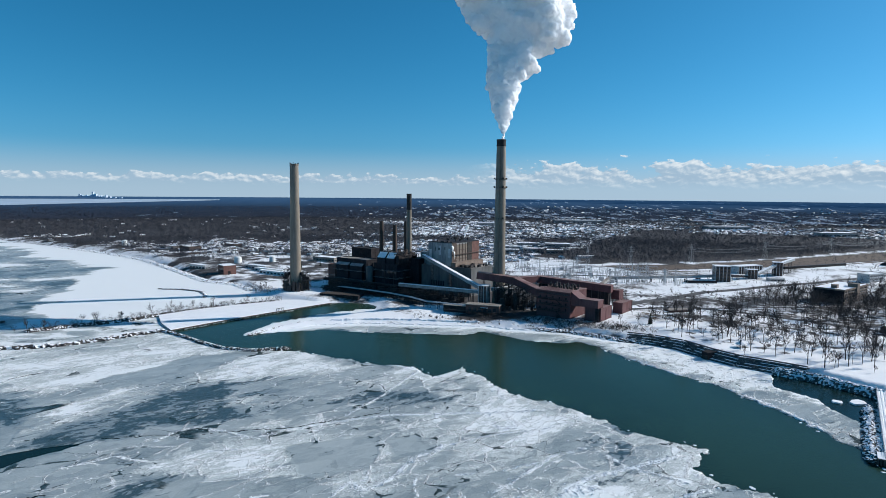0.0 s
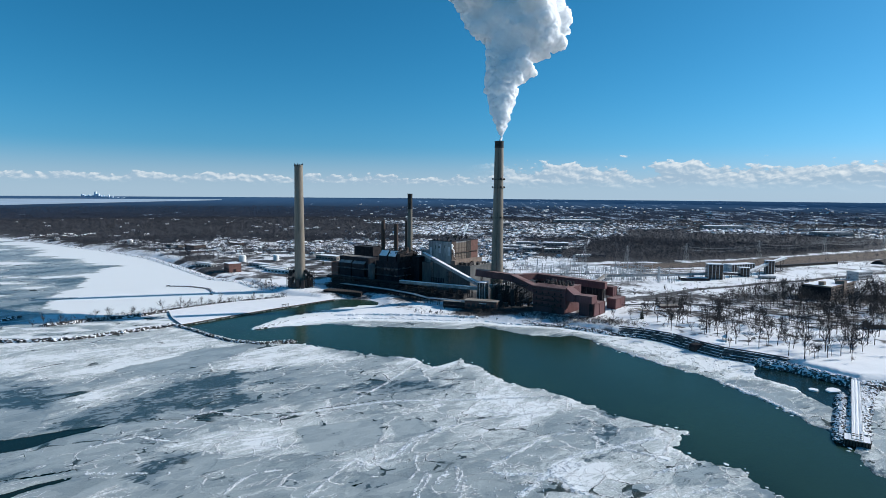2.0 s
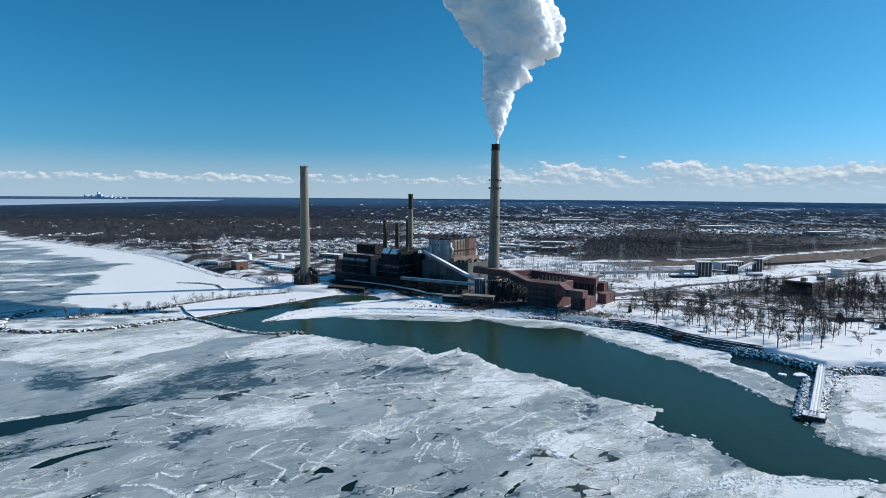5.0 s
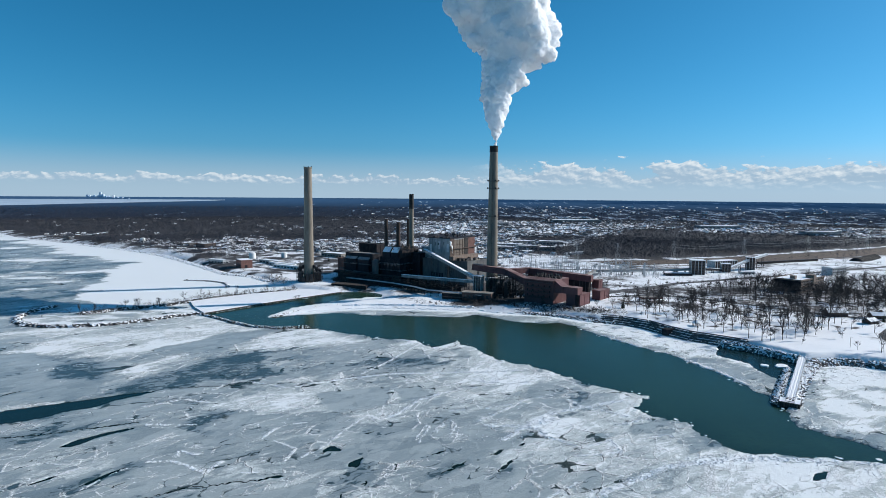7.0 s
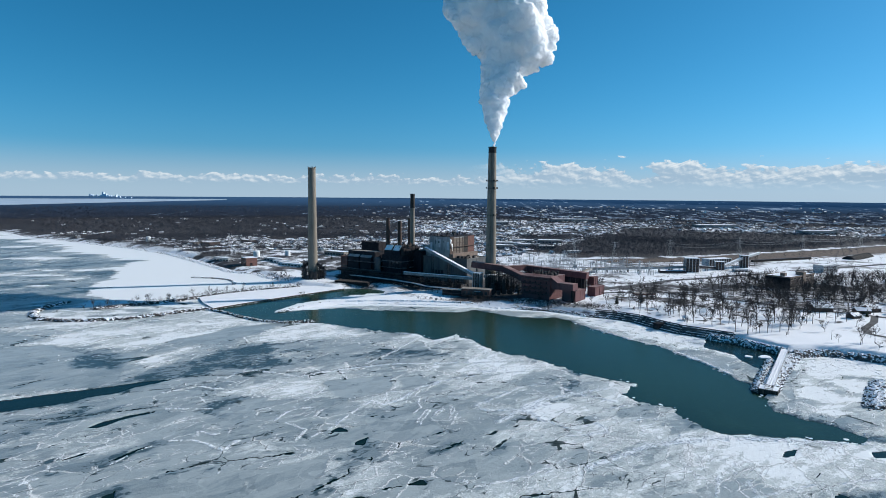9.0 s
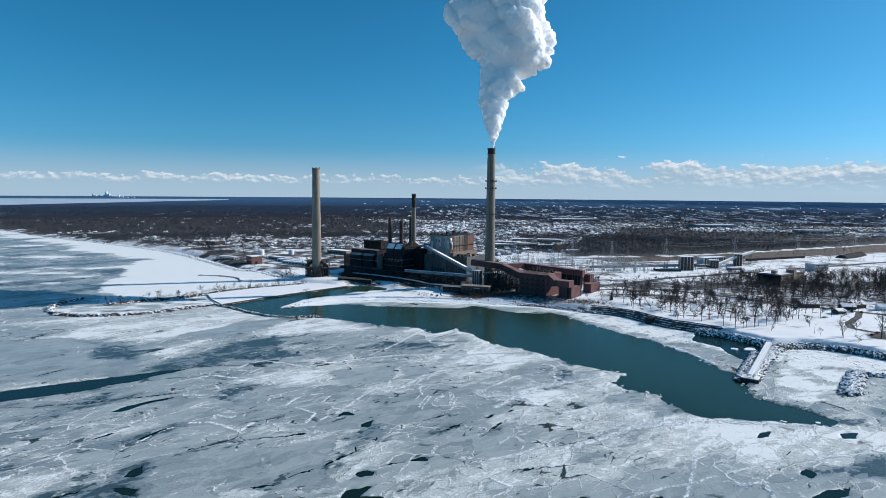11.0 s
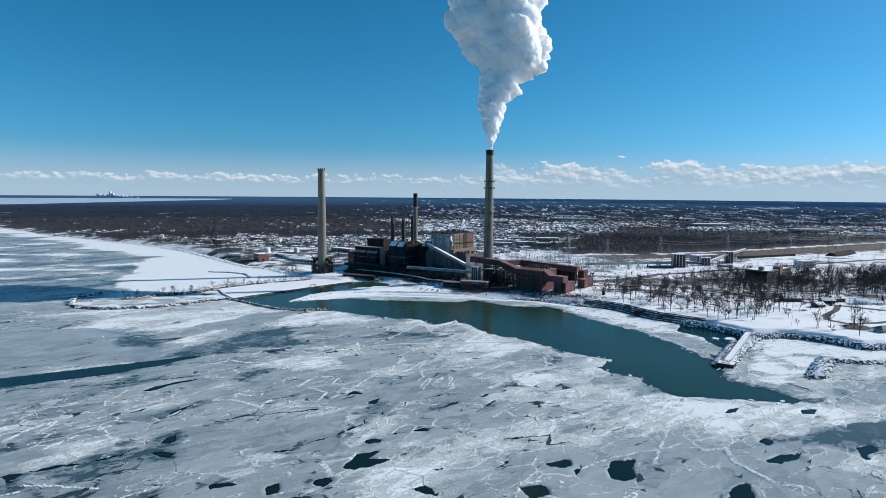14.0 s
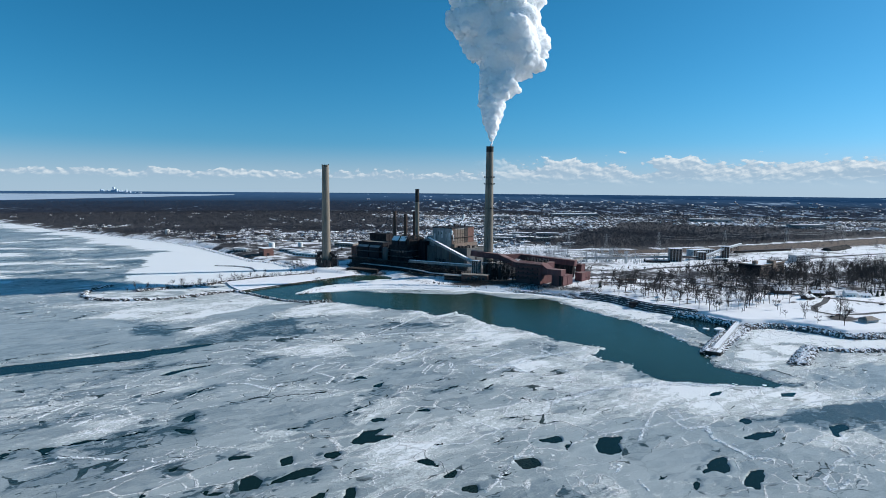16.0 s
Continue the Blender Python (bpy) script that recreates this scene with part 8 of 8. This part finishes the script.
def cloud_band(a0, a1, R, z0, z1, material, label):
    vs, fs = [], []
    n = 60
    for i in range(n + 1):
        a = radians(a0 + (a1 - a0) * i / n)
        vs += [(R * math.sin(a), R * math.cos(a), z0), (R * math.sin(a), R * math.cos(a), z1)]
        if i:
            fs.append((2 * i - 2, 2 * i, 2 * i + 1, 2 * i - 1))
    return tagged(mesh_object("backdrop", vs, fs, material, True), label, "clouds", kind="structure")


CLOUD_E = attribute_material("cloud_bank_east", build_cloud(425, 215, 0.0026, 0.46, (330, 900), (6000, 5000), 0.92))
CLOUD_W = attribute_material("cloud_bank_west", build_cloud(300, 210, 0.0042, 0.53, (-6000, -5000), (900, 400), 0.75))
cloud_band(2, 50, 4770, 150, 560, CLOUD_E, "low white cumulus bank over the plain")
cloud_band(-48, 16, 4765, 150, 420, CLOUD_W, "thin line of small white cumulus clouds")


def build_haze(n, l, p):
    n.remove(p)
    pos = n.new("ShaderNodeNewGeometry").outputs["Position"]
    sep = n.new("ShaderNodeSeparateXYZ")
    l.new(pos, sep.inputs[0])
    a = range_node(n, l, sep.outputs["Z"], 90, 520, 0.85, 0.0)
    em = n.new("ShaderNodeEmission")
    em.inputs[0].default_value = (0.42, 0.575, 0.71, 1)
    tr = n.new("ShaderNodeBsdfTransparent")
    mx = n.new("ShaderNodeMixShader")
    l.new(a, mx.inputs[0])
    l.new(tr.outputs[0], mx.inputs[1])
    l.new(em.outputs[0], mx.inputs[2])
    l.new(mx.outputs[0], n["Material Output"].inputs[0])


cloud_band(-60, 60, 4775, 60, 540, attribute_material("horizon_haze", build_haze), "pale winter haze low on the horizon")


# ---- steam ----
def build_steam(n, l, p):
    p.inputs["Base Color"].default_value = (0.99, 0.99, 0.99, 1)
    p.inputs["Roughness"].default_value = 1.0
    p.inputs["Specular IOR Level"].default_value = 0.0
    p.inputs["Subsurface Weight"].default_value = 1.0
    p.inputs["Subsurface Radius"].default_value = (1, 1, 1)
    p.inputs["Subsurface Scale"].default_value = 16.0
    pos = n.new("ShaderNodeNewGeometry").outputs["Position"]
    h = noise_node(n, l, pos, 0.12, 8, 0.62)
    b = n.new("ShaderNodeBump")
    b.inputs["Strength"].default_value = 1.0
    b.inputs["Distance"].default_value = 2.0
    l.new(h, b.inputs["Height"])
    l.new(b.outputs[0], p.inputs["Normal"])


STEAM = attribute_material("steam", build_steam)


def puff_mesh(name, balls, voxel, strength, size):
    """Billows: many overlapping balls fused into one skin and roughened."""
    unit = bmesh.new()
    bmesh.ops.create_icosphere(unit, subdivisions=2, radius=1)
    uv = np.array([v.co for v in unit.verts])
    uf = np.array([[v.index for v in f.verts] for f in unit.faces])
    unit.free()
    vs = np.concatenate([uv * (rx, rx, rx * 0.9) + (x, y, z) for x, y, z, rx in balls])
    fs = np.concatenate([uf + k * len(uv) for k in range(len(balls))])
    ob = grid_object(name, vs, fs, STEAM)
    md = ob.modifiers.new("fuse", "REMESH")
    md.mode = "VOXEL"
    md.voxel_size = voxel
    md.use_smooth_shade = True
    for k, (st, sz) in enumerate(((strength, size), (strength * 0.5, size * 0.4), (strength * 0.22, size * 0.16))):
        tex = bpy.data.textures.new("billow", "CLOUDS")
        tex.noise_scale = sz
        tex.noise_depth = 3
        dm = ob.modifiers.new("billow", "DISPLACE")
        dm.texture = tex
        dm.texture_coords = "GLOBAL"
        dm.strength = st
        dm.mid_level = 0.5
    return ob


PLUME = [(785, 286, 9), (745, 290, 12), (700, 290, 32), (650, 292, 54), (600, 296, 70), (550, 296, 84), (500, 300, 96), (450, 325, 116), (400, 328, 118), (350, 345, 132), (300, 385, 160),
         (250, 420, 190), (200, 405, 235), (150, 400, 250), (100, 390, 280), (50, 380, 298), (0, 360, 308), (-100, 345, 330), (-200, 325, 350), (-330, 300, 380)]
rp = random.Random(14)
balls = []


def plume_ball(px, py, depth, rad):
    """One billow; the plume leans away as it climbs."""
    z = 180 + (777 - py) * 0.229
    balls.append((83.6 + (780 + px / 3 - 873) * 0.687, 631 + (z - 180) * 0.42 + depth, z, rad))


for (ya, ca, ha), (yb, cb, hb) in zip(PLUME, PLUME[1:]):
    n = max(6, int((ya - yb) / max(8, ha * 0.16) * 7))
    for k in range(n):
        t = rp.random()
        yy, cc, hw = ya + (yb - ya) * t, ca + (cb - ca) * t, ha + (hb - ha) * t
        R = hw * rp.uniform(0.18, 0.40)
        a = rp.uniform(0, 6.283)
        o = (hw * 1.02 - R) * math.sqrt(rp.uniform(0.3, 1.0))
        plume_ball(cc + math.cos(a) * o, yy + rp.uniform(-0.2, 0.2) * hw, math.sin(a) * o * 0.229, R * 0.229)
    plume_ball(ca, ya, 0, ha * 0.229 * 0.62)
for px, py, rad in ((435, 432, 26), (415, 447, 28), (458, 428, 22), (395, 400, 50), (490, 318, 36), (590, 272, 46), (612, 250, 34), (560, 260, 50), (650, 90, 34), (618, 150, 50), (610, 200, 40), (190, 200, 50), (165, 165, 36),
                     (205, 228, 22), (110, 60, 44), (150, 120, 40), (85, 20, 46), (70, -20, 60), (240, 60, 70), (330, 70, 80), (300, 30, 60), (420, 130, 80), (600, 40, 60), (530, 290, 30)):
    plume_ball(px, py, rp.uniform(-14, 6), rad * 0.229)
for x, y, z, R in list(balls):
    for k in range(5):
        d = Vector((rp.gauss(0, 1), rp.gauss(0, 1), rp.gauss(0, 1))).normalized()
        q = R * rp.uniform(0.26, 0.42)
        balls.append((x + d.x * (R - 0.15 * q), y + d.y * (R - 0.15 * q), z + d.z * (R - 0.15 * q) * 0.9, q))
plume = tagged(puff_mesh("steam_plume", balls, 1.25, 3.0, 7.0), "billowing white steam plume from the chimney", "steam")
for x, y, z, dx, n, s in ((40, 684, 44, -5, 34, 0.42), (50, 712, 67, 6, 18, 0.6)):
    bl = []
    for k in range(n):
        t = k / n
        bl.append((x + dx * t + rp.uniform(-1, 1), y + rp.uniform(-1, 1), z + 18 * t, (0.7 + 2.2 * t) * s * rp.uniform(0.6, 1.2)))
    tagged(puff_mesh("steam_wisp", bl, 0.5, 1.2, 2.0), "small white steam wisp from the hall roof", "steam")
